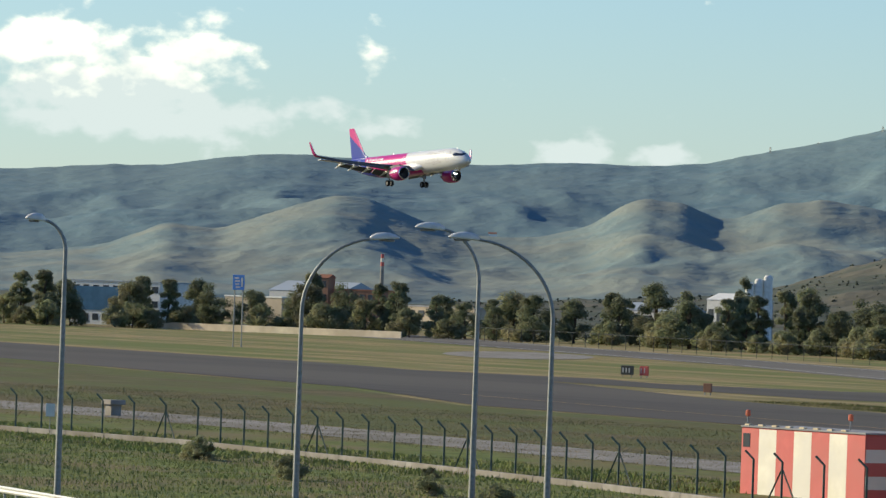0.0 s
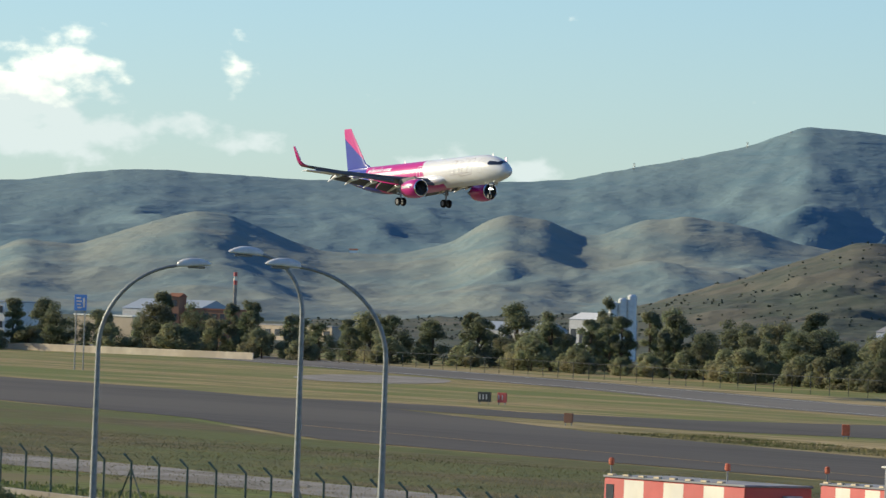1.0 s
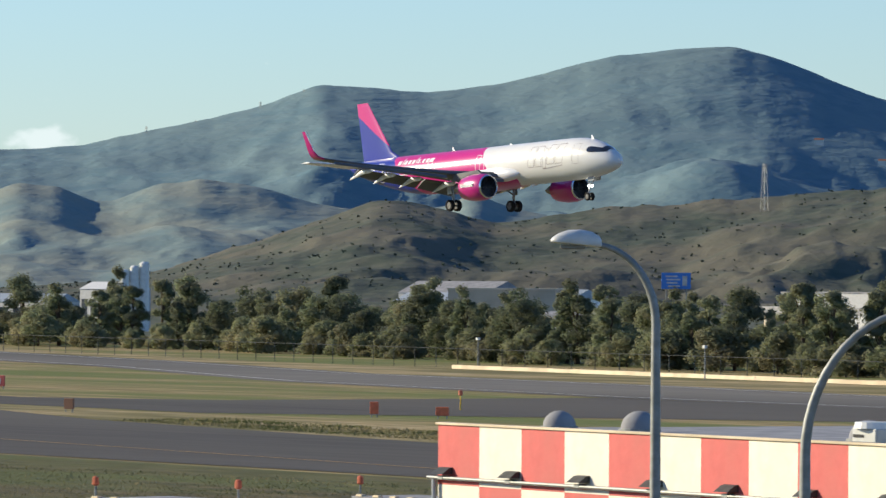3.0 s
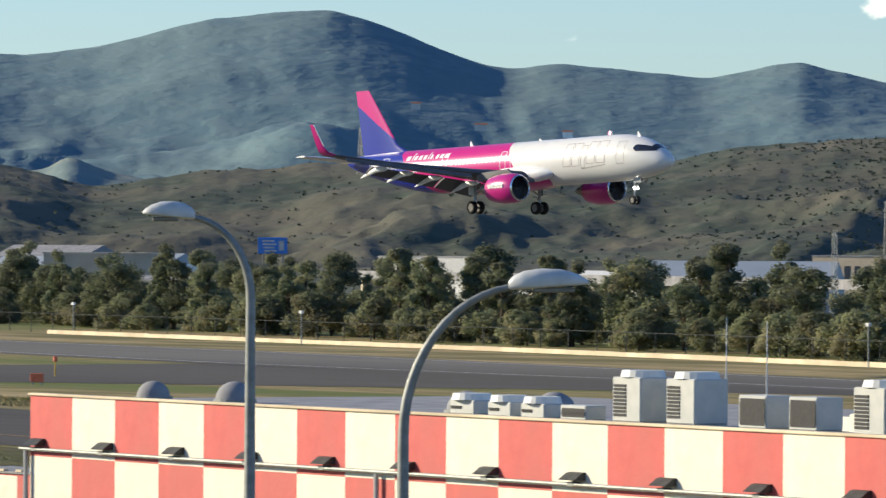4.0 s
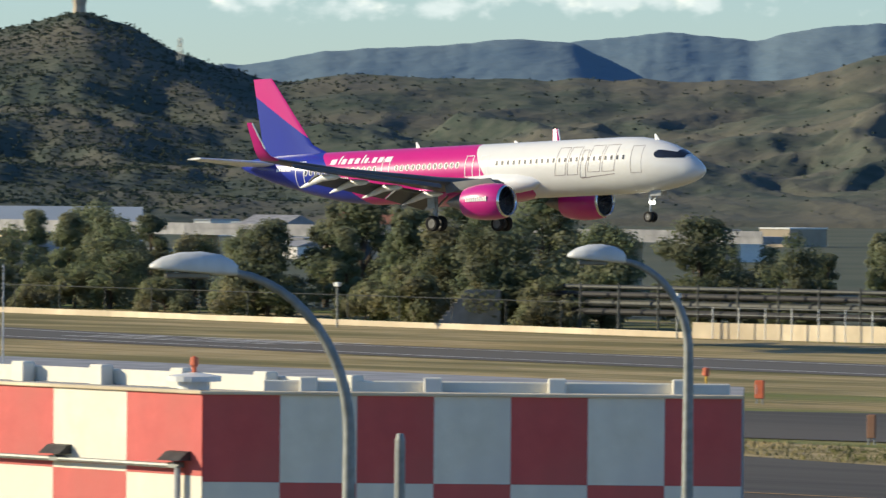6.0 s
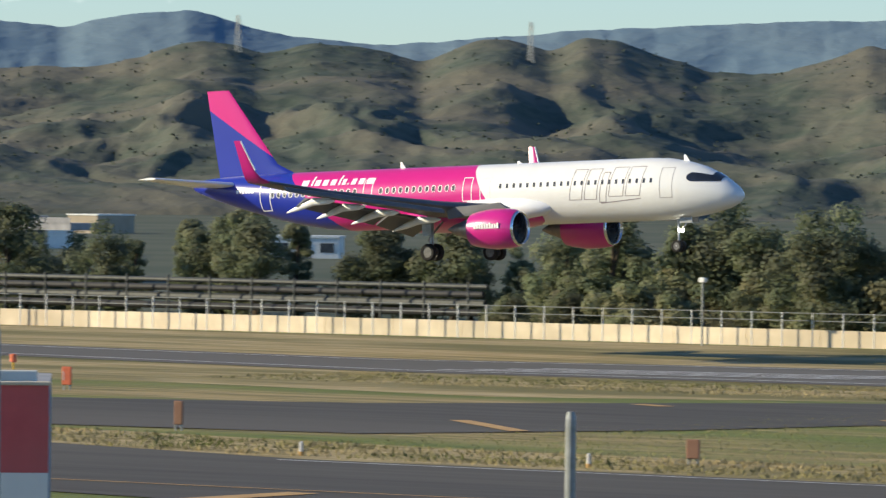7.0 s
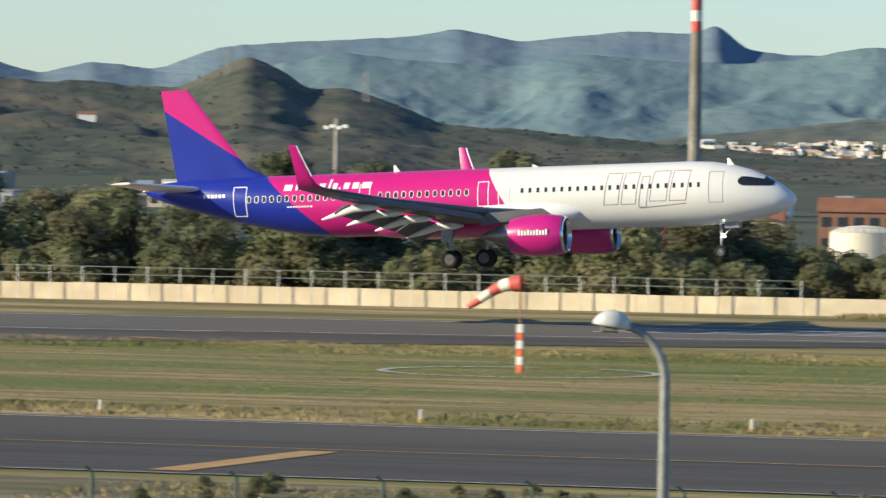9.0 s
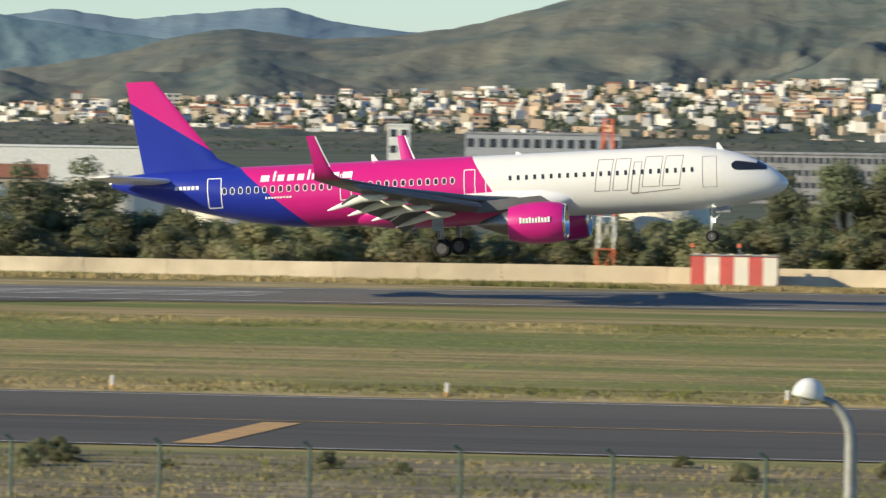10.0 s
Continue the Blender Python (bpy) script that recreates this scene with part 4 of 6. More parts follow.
# ---- airliner: x forward, y to its left, z up, origin on the fuselage axis ----
def livery():
    m = bpy.data.materials.new("aircraft_paint")
    m.use_nodes = True
    nt = m.node_tree
    b = nt.nodes["Principled BSDF"]
    b.inputs["Roughness"].default_value = 0.3
    b.inputs["Coat Weight"].default_value, b.inputs["Coat Roughness"].default_value = 0.15, 0.08
    b.inputs["Specular IOR Level"].default_value = 0.35
    tc = nt.nodes.new("ShaderNodeTexCoord")
    sp = nt.nodes.new("ShaderNodeSeparateXYZ")
    nt.links.new(tc.outputs["Object"], sp.inputs[0])

    def past(kx, kz, c):
        a = nt.nodes.new("ShaderNodeMath")
        a.operation = "MULTIPLY_ADD"
        nt.links.new(sp.outputs[2], a.inputs[0])
        a.inputs[1].default_value, a.inputs[2].default_value = kz, -c
        d = nt.nodes.new("ShaderNodeMath")
        d.operation = "MULTIPLY_ADD"
        nt.links.new(sp.outputs[0], d.inputs[0])
        d.inputs[1].default_value = kx
        nt.links.new(a.outputs[0], d.inputs[2])
        g = nt.nodes.new("ShaderNodeMath")
        g.operation = "GREATER_THAN"
        nt.links.new(d.outputs[0], g.inputs[0])
        g.inputs[1].default_value = 0
        return g.outputs[0]

    def mix(f, a, bb):
        x = nt.nodes.new("ShaderNodeMix")
        x.data_type = "RGBA"
        nt.links.new(f, x.inputs[0])
        for s, v in ((x.inputs[6], a), (x.inputs[7], bb)):
            if isinstance(v, tuple):
                s.default_value = (*v, 1)
            else:
                nt.links.new(v, s)
        return x.outputs[2]

    blue, pink, white = (0.014, 0.03, 0.29), (0.55, 0.016, 0.2), (0.7, 0.7, 0.68)
    col = mix(past(1, 1.15, -10.85), blue, pink)      # body: blue tail behind the slanted line
    col = mix(past(1, 0.62, 3.25), col, white)         # white front
    fin = mix(past(0.645, 1, -6.55), blue, pink)     # fin: pink above the diagonal
    col = mix(past(0, 1, 2.25), col, fin)
    n = nt.nodes.new("ShaderNodeTexNoise")
    n.inputs["Scale"].default_value, n.inputs["Detail"].default_value = 0.8, 6
    nt.links.new(tc.outputs["Object"], n.inputs["Vector"])
    r = nt.nodes.new("ShaderNodeMapRange")
    r.inputs[3].default_value, r.inputs[4].default_value = 0.93, 1.04
    nt.links.new(n.outputs[0], r.inputs[0])
    hs = nt.nodes.new("ShaderNodeHueSaturation")
    nt.links.new(r.outputs[0], hs.inputs["Value"])
    nt.links.new(col, hs.inputs["Color"])
    nt.links.new(hs.outputs[0], b.inputs["Base Color"])
    return m


M_PAINT = livery()
M_PINK = mat("pink_paint", (0.5, 0.012, 0.2), (0.45, 0.011, 0.18), 0.8, 0.3, coat=0.5)
M_AWHITE = mat("white_paint", (0.82, 0.82, 0.8), (0.76, 0.76, 0.75), 0.8, 0.35, coat=0.4)
M_WING = mat("wing_grey", (0.115, 0.12, 0.13), (0.085, 0.09, 0.1), 0.7, 0.5, 0.1)
M_LIP = mat("polished_metal", (0.75, 0.75, 0.76), (0.68, 0.68, 0.7), 2, 0.2, 1.0)
M_FAN = mat("fan_dark", (0.03, 0.03, 0.033), (0.05, 0.05, 0.055), 3, 0.35, 0.5)
M_HOT = mat("exhaust_metal", (0.25, 0.22, 0.2), (0.18, 0.16, 0.15), 2, 0.4, 0.8)
M_COCKPIT = mat("cockpit_glass", (0.012, 0.013, 0.016), (0.02, 0.021, 0.024), 1, 0.08, coat=1.0)
M_GREY_TXT = mat("grey_outline", (0.3, 0.26, 0.27), (0.25, 0.2, 0.21), 1, 0.5)
M_STRUT = mat("gear_strut", (0.3, 0.31, 0.32), (0.22, 0.23, 0.24), 3, 0.4, 0.4)
M_RIM = mat("wheel_rim", (0.11, 0.11, 0.11), (0.07, 0.07, 0.07), 5, 0.5, 0.3)
M_GLOW = bpy.data.materials.new("landing_light_glow")
M_GLOW.use_nodes = True
M_GLOW.node_tree.nodes["Principled BSDF"].inputs["Emission Color"].default_value = (1, 0.97, 0.9, 1)
M_GLOW.node_tree.nodes["Principled BSDF"].inputs["Emission Strength"].default_value = 14

# stations: x, half width, half height, centre z
BODY = ((22.25, 0.02, 0.02, -0.62), (22.1, 0.33, 0.31, -0.6), (21.8, 0.62, 0.58, -0.56), (21.2, 0.98, 0.93, -0.46), (20.4, 1.3, 1.27, -0.33), (19.4, 1.58, 1.6, -0.2), (18.2, 1.8, 1.85, -0.1), (16.8, 1.93, 2.02, -0.02),
        (15.2, 1.975, 2.07, 0), (4, 1.975, 2.07, 0), (-4, 1.975, 2.07, 0), (-8.5, 1.975, 2.06, 0.01), (-10.5, 1.94, 1.98, 0.09), (-12.5, 1.84, 1.82, 0.25), (-14.5, 1.66, 1.6, 0.46), (-16.5, 1.4, 1.33, 0.7), (-18.5, 1.05, 1.02, 0.95),
        (-20, 0.72, 0.74, 1.15), (-21.2, 0.4, 0.46, 1.3), (-21.75, 0.22, 0.26, 1.36))


def hull(x):
    xs = [s[0] for s in BODY][::-1]
    return tuple(float(np.interp(x, xs, [s[k] for s in BODY][::-1])) for k in (1, 2, 3))


def skin(x, z, side, out=0.0):
    """The point of the hull's side (-1 right, 1 left) at station x and height z."""
    w, hh, c = hull(x)
    s = max(-0.995, min(0.995, (z - c) / hh))
    return Vector((x, side * (w * math.sqrt(1 - s * s) + out), z))


def band(bm, pts, side, out=0.012, width=0.05):
    """A thin raised line over the skin along (x, z) points."""
    fine = []
    for (x0, z0), (x1, z1) in zip(pts, pts[1:]):
        n = max(1, round(math.hypot(x1 - x0, z1 - z0) / 0.3))
        fine += [(x0 + (x1 - x0) * i / n, z0 + (z1 - z0) * i / n) for i in range(n)]
    fine.append(pts[-1])
    for (x0, z0), (x1, z1) in zip(fine, fine[1:]):
        d = Vector((x1 - x0, z1 - z0))
        if d.length < 1e-6:
            continue
        d.normalize()
        nx, nz = -d.y * width / 2, d.x * width / 2
        q = [skin(x0 - nx, z0 - nz, side, out), skin(x1 - nx, z1 - nz, side, out), skin(x1 + nx, z1 + nz, side, out), skin(x0 + nx, z0 + nz, side, out)]
        bm.faces.new([bm.verts.new(p) for p in q])


def patch(bm, x0, x1, z0, z1, side, out=0.012, n=1, slant=0.0):
    """A thin plate on the skin, with thickness inwards."""
    m = max(1, round((x1 - x0) / 0.14)) if x0 > 16.5 else 1
    for i in range(n):
        a, b = z0 + (z1 - z0) * i / n, z0 + (z1 - z0) * (i + 1) / n
        sa, sb2 = slant * (a - z0), slant * (b - z0)
        for j in range(m):
            xa, xb = x0 + (x1 - x0) * j / m, x0 + (x1 - x0) * (j + 1) / m
            q = [skin(xa + sa, a, side, out), skin(xb + sa, a, side, out), skin(xb + sb2, b, side, out), skin(xa + sb2, b, side, out)]
            bm.faces.new([bm.verts.new(p) for p in q])


AIRFOIL = ((1, 0.0), (0.8, 0.28), (0.55, 0.55), (0.3, 0.72), (0.12, 0.6), (0.03, 0.32), (0, 0), (0.03, -0.22), (0.12, -0.36), (0.3, -0.42), (0.55, -0.3), (0.8, -0.12))


def aerofoil(stations, cap=True):
    """stations: leading-edge point, chord, thickness, axis across (unit) for thickness."""
    bm = bmesh.new()
    rings = []
    for le, chord, th, up, twist in stations:
        le, up = Vector(le), Vector(up)
        rings.append([le + Vector((-c * chord, 0, -c * chord * twist)) + up * (t * th) for c, t in AIRFOIL])
    loft(bm, rings, cap=cap)
    return bm


def wheel(parent, x, y, z, r, w, label=""):
    bm = bmesh.new()
    prof = [(-w / 2, r * 0.62), (-w / 2, r * 0.88), (-w * 0.36, r * 0.98), (0, r), (w * 0.36, r * 0.98), (w / 2, r * 0.88), (w / 2, r * 0.62)]
    loft(bm, [[(math.cos(a) * rr, yy, math.sin(a) * rr) for a in np.linspace(0, math.tau, 28, endpoint=False)] for yy, rr in prof])
    t = part("tyre", bm, M_TYRE, parent, "black tyre", True)
    t.location = (x, y, z)
    bm = bmesh.new()
    loft(bm, [[(math.cos(a) * rr, yy, math.sin(a) * rr) for a in np.linspace(0, math.tau, 20, endpoint=False)] for yy, rr in ((-w * 0.4, r * 0.63), (-w * 0.3, r * 0.3), (-w * 0.42, r * 0.16), (w * 0.42, r * 0.16), (w * 0.3, r * 0.3), (w * 0.4, r * 0.63))], cap=True)
    h = part("rim", bm, M_RIM, t, "grey wheel rim")
    return t


def airliner():
    ob = root("airliner", Matrix(), "white, pink and blue twin-engine airliner landing with gear down", "airplane")
    bm = bmesh.new()
    fine = []
    xs = sorted(set([s[0] for s in BODY] + list(np.arange(-21, 22, 1.0))), reverse=True)
    for x in xs:
        w, hh, c = hull(x)
        fine.append([(x, math.cos(a) * w, c + math.sin(a) * hh) for a in np.linspace(0, math.tau, 40, endpoint=False)])
    loft(bm, fine, cap=True)
    fus = part("fuselage", bm, M_PAINT, ob, smooth=True)
    # belly fairing
    bm = bmesh.new()
    rings = []
    for x, w, dz in ((8.5, 0.4, -1.75), (7.2, 1.7, -2.0), (5.0, 2.25, -2.3), (0, 2.4, -2.45), (-3.5, 2.2, -2.35), (-5.5, 1.3, -2.1), (-6.5, 0.3, -1.9)):
        rings.append([(x, math.cos(a) * w, -1.35 + (math.sin(a) * 0.55 if math.sin(a) > 0 else math.sin(a) * (-1.35 - dz))) for a in np.linspace(0, math.tau, 24, endpoint=False)])
    loft(bm, rings, cap=True)
    part("belly_fairing", bm, M_PINK, ob, "pink belly fairing", True)
    for s in (-1, 1):
        # wing root fairing bulge
        bm = bmesh.new()
        loft(bm, [[(x, s * (1.55 + math.cos(a) * w), -0.95 + math.sin(a) * hh) for a in np.linspace(0, math.tau, 16, endpoint=False)] for x, w, hh in ((8.6, 0.1, 0.1), (7.9, 0.55, 0.5), (6.5, 0.8, 0.75), (4.5, 0.9, 0.8), (2, 0.9, 0.7))], cap=True)
        part("root_fairing", bm, M_AWHITE, ob, "white wing-root fairing", True)
        # wing
        bm = aerofoil([((6.3, s * 1.6, -1.25), 6.9, 0.95, (0, 0, 1), 0.03), ((3.2, s * 6.2, -0.75), 4.3, 0.6, (0, 0, 1), 0.02), ((-1.3, s * 12.5, 0.2), 2.7, 0.34, (0, 0, 1), 0.0), ((-3.9, s * 16.4, 1.0), 1.75, 0.2, (0, 0, 1), 0.0)])
        wing = part("wing", bm, M_WING, ob, "grey wing", True)
        bm = aerofoil([((-3.9, s * 16.4, 1.0), 1.75, 0.2, (0, 0, 1), 0.0), ((-4.2, s * 16.95, 1.28), 1.3, 0.17, (0, -s * 0.6, 0.8), 0), ((-4.5, s * 17.3, 1.8), 0.95, 0.14, (0, -s * 0.95, 0.3), 0), ((-5.25, s * 17.75, 3.75), 0.5, 0.07, (0, -s, 0.1), 0)])
        part("sharklet", bm, M_PINK, wing, "pink upturned wing tip", True)
        bm = bmesh.new()
        tube(bm, [(-4.42, s * 17.28, 1.8), (-4.85, s * 17.52, 2.8), (-5.2, s * 17.75, 3.72)], 0.055, 6)
        part("tip_edge", bm, M_AWHITE, wing, "white leading edge of the wing tip")
        # slats and flaps, lowered
        bm = bmesh.new()
        for (x0, y0, z0), (x1, y1, z1), w in (((6.0, 2.2, -1.3), (3.6, 5.7, -0.95), 0.7), ((3.0, 6.9, -0.85), (-3.4, 15.8, 0.75), 0.5)):
            loft(bm, [[(x + 0.28 + dx * w, s * y, z - 0.18 + dz * w) for dx, dz in ((0.0, 0.18), (0.3, -0.05), (0.32, -0.4), (0.1, -0.3), (-0.35, 0.2), (-0.25, 0.28))] for x, y, z in ((x0, y0, z0), (x1, y1, z1))], cap=True)
        part("slat", bm, M_WING, wing, "lowered leading-edge slats")
        for (x0, y0, z0, c0), (x1, y1, z1, c1) in (((-0.5, 2.0, -1.5, 2.0), (-1.15, 6.1, -0.98, 1.5)), ((-1.2, 6.3, -0.95, 1.5), (-3.7, 12.4, 0.02, 1.0))):
            bm = bmesh.new()
            loft(bm, [[(x - dx * c, s * y, z - 0.08 + dz * c) for dx, dz in ((0, 0.03), (0.25, 0.06), (1.0, -0.5), (0.97, -0.53), (0.25, -0.1), (0.03, -0.06))] for x, y, z, c in ((x0, y0, z0, c0), (x1, y1, z1, c1))], cap=True)
            part("flap", bm, M_WING, wing, "lowered trailing-edge flap")
        for y, x, z in ((4.2, -0.4, -1.45), (7.6, -1.4, -0.95), (10.0, -2.5, -0.55), (12.2, -3.4, -0.15)):
            bm = bmesh.new()
            rings = []
            for t, rr in ((-1.7, 0.05), (-1.2, 0.2), (0, 0.27), (1.0, 0.22), (1.9, 0.1), (2.2, 0.02)):
                drop = -0.12 - (0.34 * max(0, t)) * 0.9
                rings.append([(x - t, s * (y + math.cos(a) * rr * 0.65), z + drop + math.sin(a) * rr) for a in np.linspace(0, math.tau, 12, endpoint=False)])
            loft(bm, rings, cap=True)
            part("flap_fairing", bm, M_AWHITE, wing, "white flap-track fairing", True)
        # engine
        ex, ey, ez = 8.6, s * 5.75, -2.35
        bm = bmesh.new()
        prof = ((0, 1.03), (-0.06, 1.13), (-0.3, 1.24), (-1.0, 1.33), (-2.0, 1.34), (-3.0, 1.22), (-3.6, 1.08), (-3.62, 1.04), (-2.4, 1.1))
        loft(bm, [[(ex + dx, ey + math.cos(a) * r, ez + math.sin(a) * r) for a in np.linspace(0, math.tau, 36, endpoint=False)] for dx, r in prof[1:]])
        nac = part("nacelle", bm, M_PINK, ob, "pink engine nacelle", True)
        bm = bmesh.new()
        loft(bm, [[(ex + dx, ey + math.cos(a) * r, ez + math.sin(a) * r) for a in np.linspace(0, math.tau, 36, endpoint=False)] for dx, r in ((-0.1, 1.155), (0.02, 1.11), (0.05, 1.05), (0.0, 1.0), (-0.3, 0.97), (-0.9, 0.98))])
        part("intake_lip", bm, M_LIP, nac, "bare metal intake lip", True)
        bm = bmesh.new()
        bmesh.ops.create_cone(bm, cap_ends=True, segments=32, radius1=1.0, radius2=1.0, depth=0.05, matrix=Matrix.Translation((ex - 0.95, ey, ez)) @ Matrix.Rotation(math.pi / 2, 4, "Y"))
        for k in range(20):
            a = k * math.tau / 20
            bl = box(bm, -0.03, 0.03, -0.02, 0.14, 0.25, 0.97, m=Matrix.Translation((ex - 0.85, ey, ez)) @ Matrix.Rotation(a, 4, "X") @ Matrix.Rotation(0.5, 4, "Z"))
        part("fan", bm, M_FAN, nac, "dark fan blades")
        bm = bmesh.new()
        loft(bm, [[(ex + dx, ey + math.cos(a) * r, ez + math.sin(a) * r) for a in np.linspace(0, math.tau, 16, endpoint=False)] for dx, r in ((-0.85, 0.3), (-0.6, 0.2), (-0.42, 0.02))], cap=True)
        part("spinner", bm, M_FAN, nac, smooth=True)
        bm = bmesh.new()
        loft(bm, [[(ex + dx, ey + math.cos(a) * r, ez + 0.05 + math.sin(a) * r) for a in np.linspace(0, math.tau, 24, endpoint=False)] for dx, r in ((-3.0, 0.85), (-4.0, 0.72), (-4.6, 0.5), (-5.2, 0.3), (-5.7, 0.05))], cap=True)
        part("exhaust_cone", bm, M_HOT, nac, "dark metal exhaust", True)
        bm = bmesh.new()
        loft(bm, [[(ex + x, ey + y, z) for x, y, z in ((-0.9, -0.12, ez + 1.28), (-0.9, 0.12, ez + 1.28), (-1.6, 0.15, ez + 1.72), (-1.6, -0.15, ez + 1.72))], [(ex + x, ey + y, z) for x, y, z in ((-5.6, -0.1, ez + 0.75), (-5.6, 0.1, ez + 0.75), (-5.8, 0.1, ez + 1.5), (-5.8, -0.1, ez + 1.5))]], cap=True)
        part("pylon", bm, M_WING, nac, "grey pylon")
        bm = bmesh.new()
        for k in range(10):
            dx, r0 = -0.95 - k * 0.2, 1.345
            yy = ey + s * math.cos(0.12) * r0
            zz = ez + math.sin(0.12) * r0
            box(bm, ex + dx - 0.07, ex + dx + 0.07, yy - 0.03, yy + 0.012, zz - 0.14, zz + (0.16 if k % 3 else 0.22))
        part("name_lettering", bm, M_AWHITE, nac, "white lettering bars")
        # tailplane
        bm = aerofoil([((-17.6, s * 0.9, 1.35), 3.6, 0.36, (0, 0, 1), 0.02), ((-20.6, s * 6.2, 1.85), 1.5, 0.14, (0, 0, 1), 0.02)])
        part("tailplane", bm, M_AWHITE if s < 0 else M_WING, ob, "pale grey tailplane", True)
        # main gear
        bm = bmesh.new()
        tube(bm, [(0.3, s * 3.8, -1.4), (0.3, s * 3.8, -3.75)], [0.16, 0.11], 10)
        tube(bm, [(0.3, s * 3.8, -2.6), (0.1, s * 1.9, -1.5)], 0.08, 8)
        tube(bm, [(0.3, s * 3.8, -2.2), (0.05, s * 3.8, -2.9), (0.3, s * 3.8, -3.5)], 0.05, 6)
        tube(bm, [(0.3, s * 3.3, -3.72), (0.3, s * 4.3, -3.72)], 0.1, 8)
        box(bm, -0.25, 0.45, s * 4.12 - 0.02, s * 4.12 + 0.02, -2.6, -1.5)
        g = part("main_gear", bm, M_STRUT, ob, "grey main landing gear")
        wheel(g, 0.3, s * 3.36, -3.72, 0.58, 0.42)
        wheel(g, 0.3, s * 4.24, -3.72, 0.58, 0.42)
        # cabin windows, doors, lettering
        for k in range(58):
            x = 16.3 - k * 0.533
            if any(abs(x - d) < 0.75 for d in (3.35, 1.95, -6.1)):
                continue
            bm = bmesh.new()
            patch(bm, x - 0.09, x + 0.09, 0.41, 0.71, s, 0.014, 2)
            if x < 3:
                n0 = len(bm.faces)
                band(bm, [(x - 0.07, 0.35), (x + 0.07, 0.35), (x + 0.135, 0.43), (x + 0.135, 0.69), (x + 0.07, 0.77), (x - 0.07, 0.77), (x - 0.135, 0.69), (x - 0.135, 0.43), (x - 0.07, 0.35)], s, 0.013, 0.035)
                for i, f in enumerate(bm.faces):
                    f.material_index = 1 if i >= n0 else 0
            part("cabin_window", bm, [M_WINDOW, M_AWHITE], fus)
        for x0, x1, z0, z1, mt in ((16.95, 17.85, -0.6, 1.35, M_GREY_TXT), (3.0, 3.7, -0.35, 1.2, M_AWHITE), (1.6, 2.3, -0.35, 1.2, M_AWHITE), (-6.45, -5.75, -0.35, 1.3, M_AWHITE), (-15.2, -14.3, -0.5, 1.4, M_AWHITE)):
            bm = bmesh.new()
            band(bm, [(x0, z0), (x1, z0), (x1, z1), (x0, z1), (x0, z0)], s, 0.014, 0.06 if mt is M_AWHITE else 0.025)
            part("door_outline", bm, mt, fus, "outlined cabin door")
        # big outlined mark on the white front: plain slanted frames
        for x0, w, z0, z1 in ((10.0, 0.95, -0.55, 1.45), (11.15, 0.95, -0.55, 1.45), (12.3, 0.5, -0.75, 1.2), (13.05, 1.1, -0.4, 1.5), (14.35, 1.1, -0.4, 1.5)):
            bm = bmesh.new()
            lean = 0.3
            band(bm, [(x0, z0), (x0 + w, z0), (x0 + w + lean, z1), (x0 + lean, z1), (x0, z0)], s, 0.013, 0.04)
            part("mark_frame", bm, M_GREY_TXT, fus, "thin grey outlined frame")
        bm = bmesh.new()
        band(bm, [(12.4, -0.82), (15.5, -0.6)], s, 0.013, 0.05)
        part("mark_line", bm, M_GREY_TXT, fus, "thin grey underline")
        bm = bmesh.new()
        for k, (x0, w, z1) in enumerate(((-11.7, 0.65, 1.55), (-10.9, 0.18, 1.85), (-10.6, 0.5, 1.55), (-9.95, 0.5, 1.55), (-9.3, 0.5, 1.55), (-8.65, 0.18, 1.85), (-8.35, 0.35, 1.55), (-7.9, 0.14, 1.2), (-7.6, 0.45, 1.55), (-7.0, 0.5, 1.55), (-6.35, 0.75, 1.55))):
            patch(bm, x0, x0 + w * 0.86, 1.06, 1.06 + (z1 - 1.06) * 0.82, s, 0.014, 3, 0.12)
        part("side_lettering", bm, M_AWHITE, fus, "white lettering bars")
        bm = bmesh.new()
        for k in range(6):
            patch(bm, -17.4 + k * 0.28, -17.2 + k * 0.28, 0.75, 0.98, s, 0.014)
        for k in range(9):
            patch(bm, -11.4 + k * 0.2, -11.26 + k * 0.2, -0.05, 0.06, s, 0.014)
        part("small_lettering", bm, M_AWHITE, fus, "small white bars")
        # cockpit glazing
        bm = bmesh.new()
        xs = [18.8 + 0.12 * k for k in range(18)]
        for xa, xb in zip(xs, xs[1:]):
            for j in range(6):
                q = []
                for x, zz in ((xa, j / 6), (xb, j / 6), (xb, (j + 1) / 6), (xa, (j + 1) / 6)):
                    f = (x - 18.8) / 2.04
                    round_off = 0.2 * max(0.0, 1 - f * 6) ** 2
                    low, high = 0.42 - 0.06 * f + round_off, 1.02 - 0.36 * f ** 1.5 - round_off
                    q.append(skin(x, low + (high - low) * zz, s, 0.035))
                bm.faces.new([bm.verts.new(p) for p in q])
        part("cockpit_window", bm, M_COCKPIT, fus, "black cockpit glazing")
    bm = bmesh.new()
    cols = []
    for k in range(13):
        a = (k / 12 - 0.5) * 1.55
        cols.append([Vector((x, math.sin(a) * hull(x)[0] * 1.02, hull(x)[2] + math.cos(a) * hull(x)[1] * 1.02)) for x in (20.95, 20.75, 20.55, 20.35)])
    loft(bm, cols, close=False)
    part("windscreen", bm, M_COCKPIT, fus, "black windscreen", True)
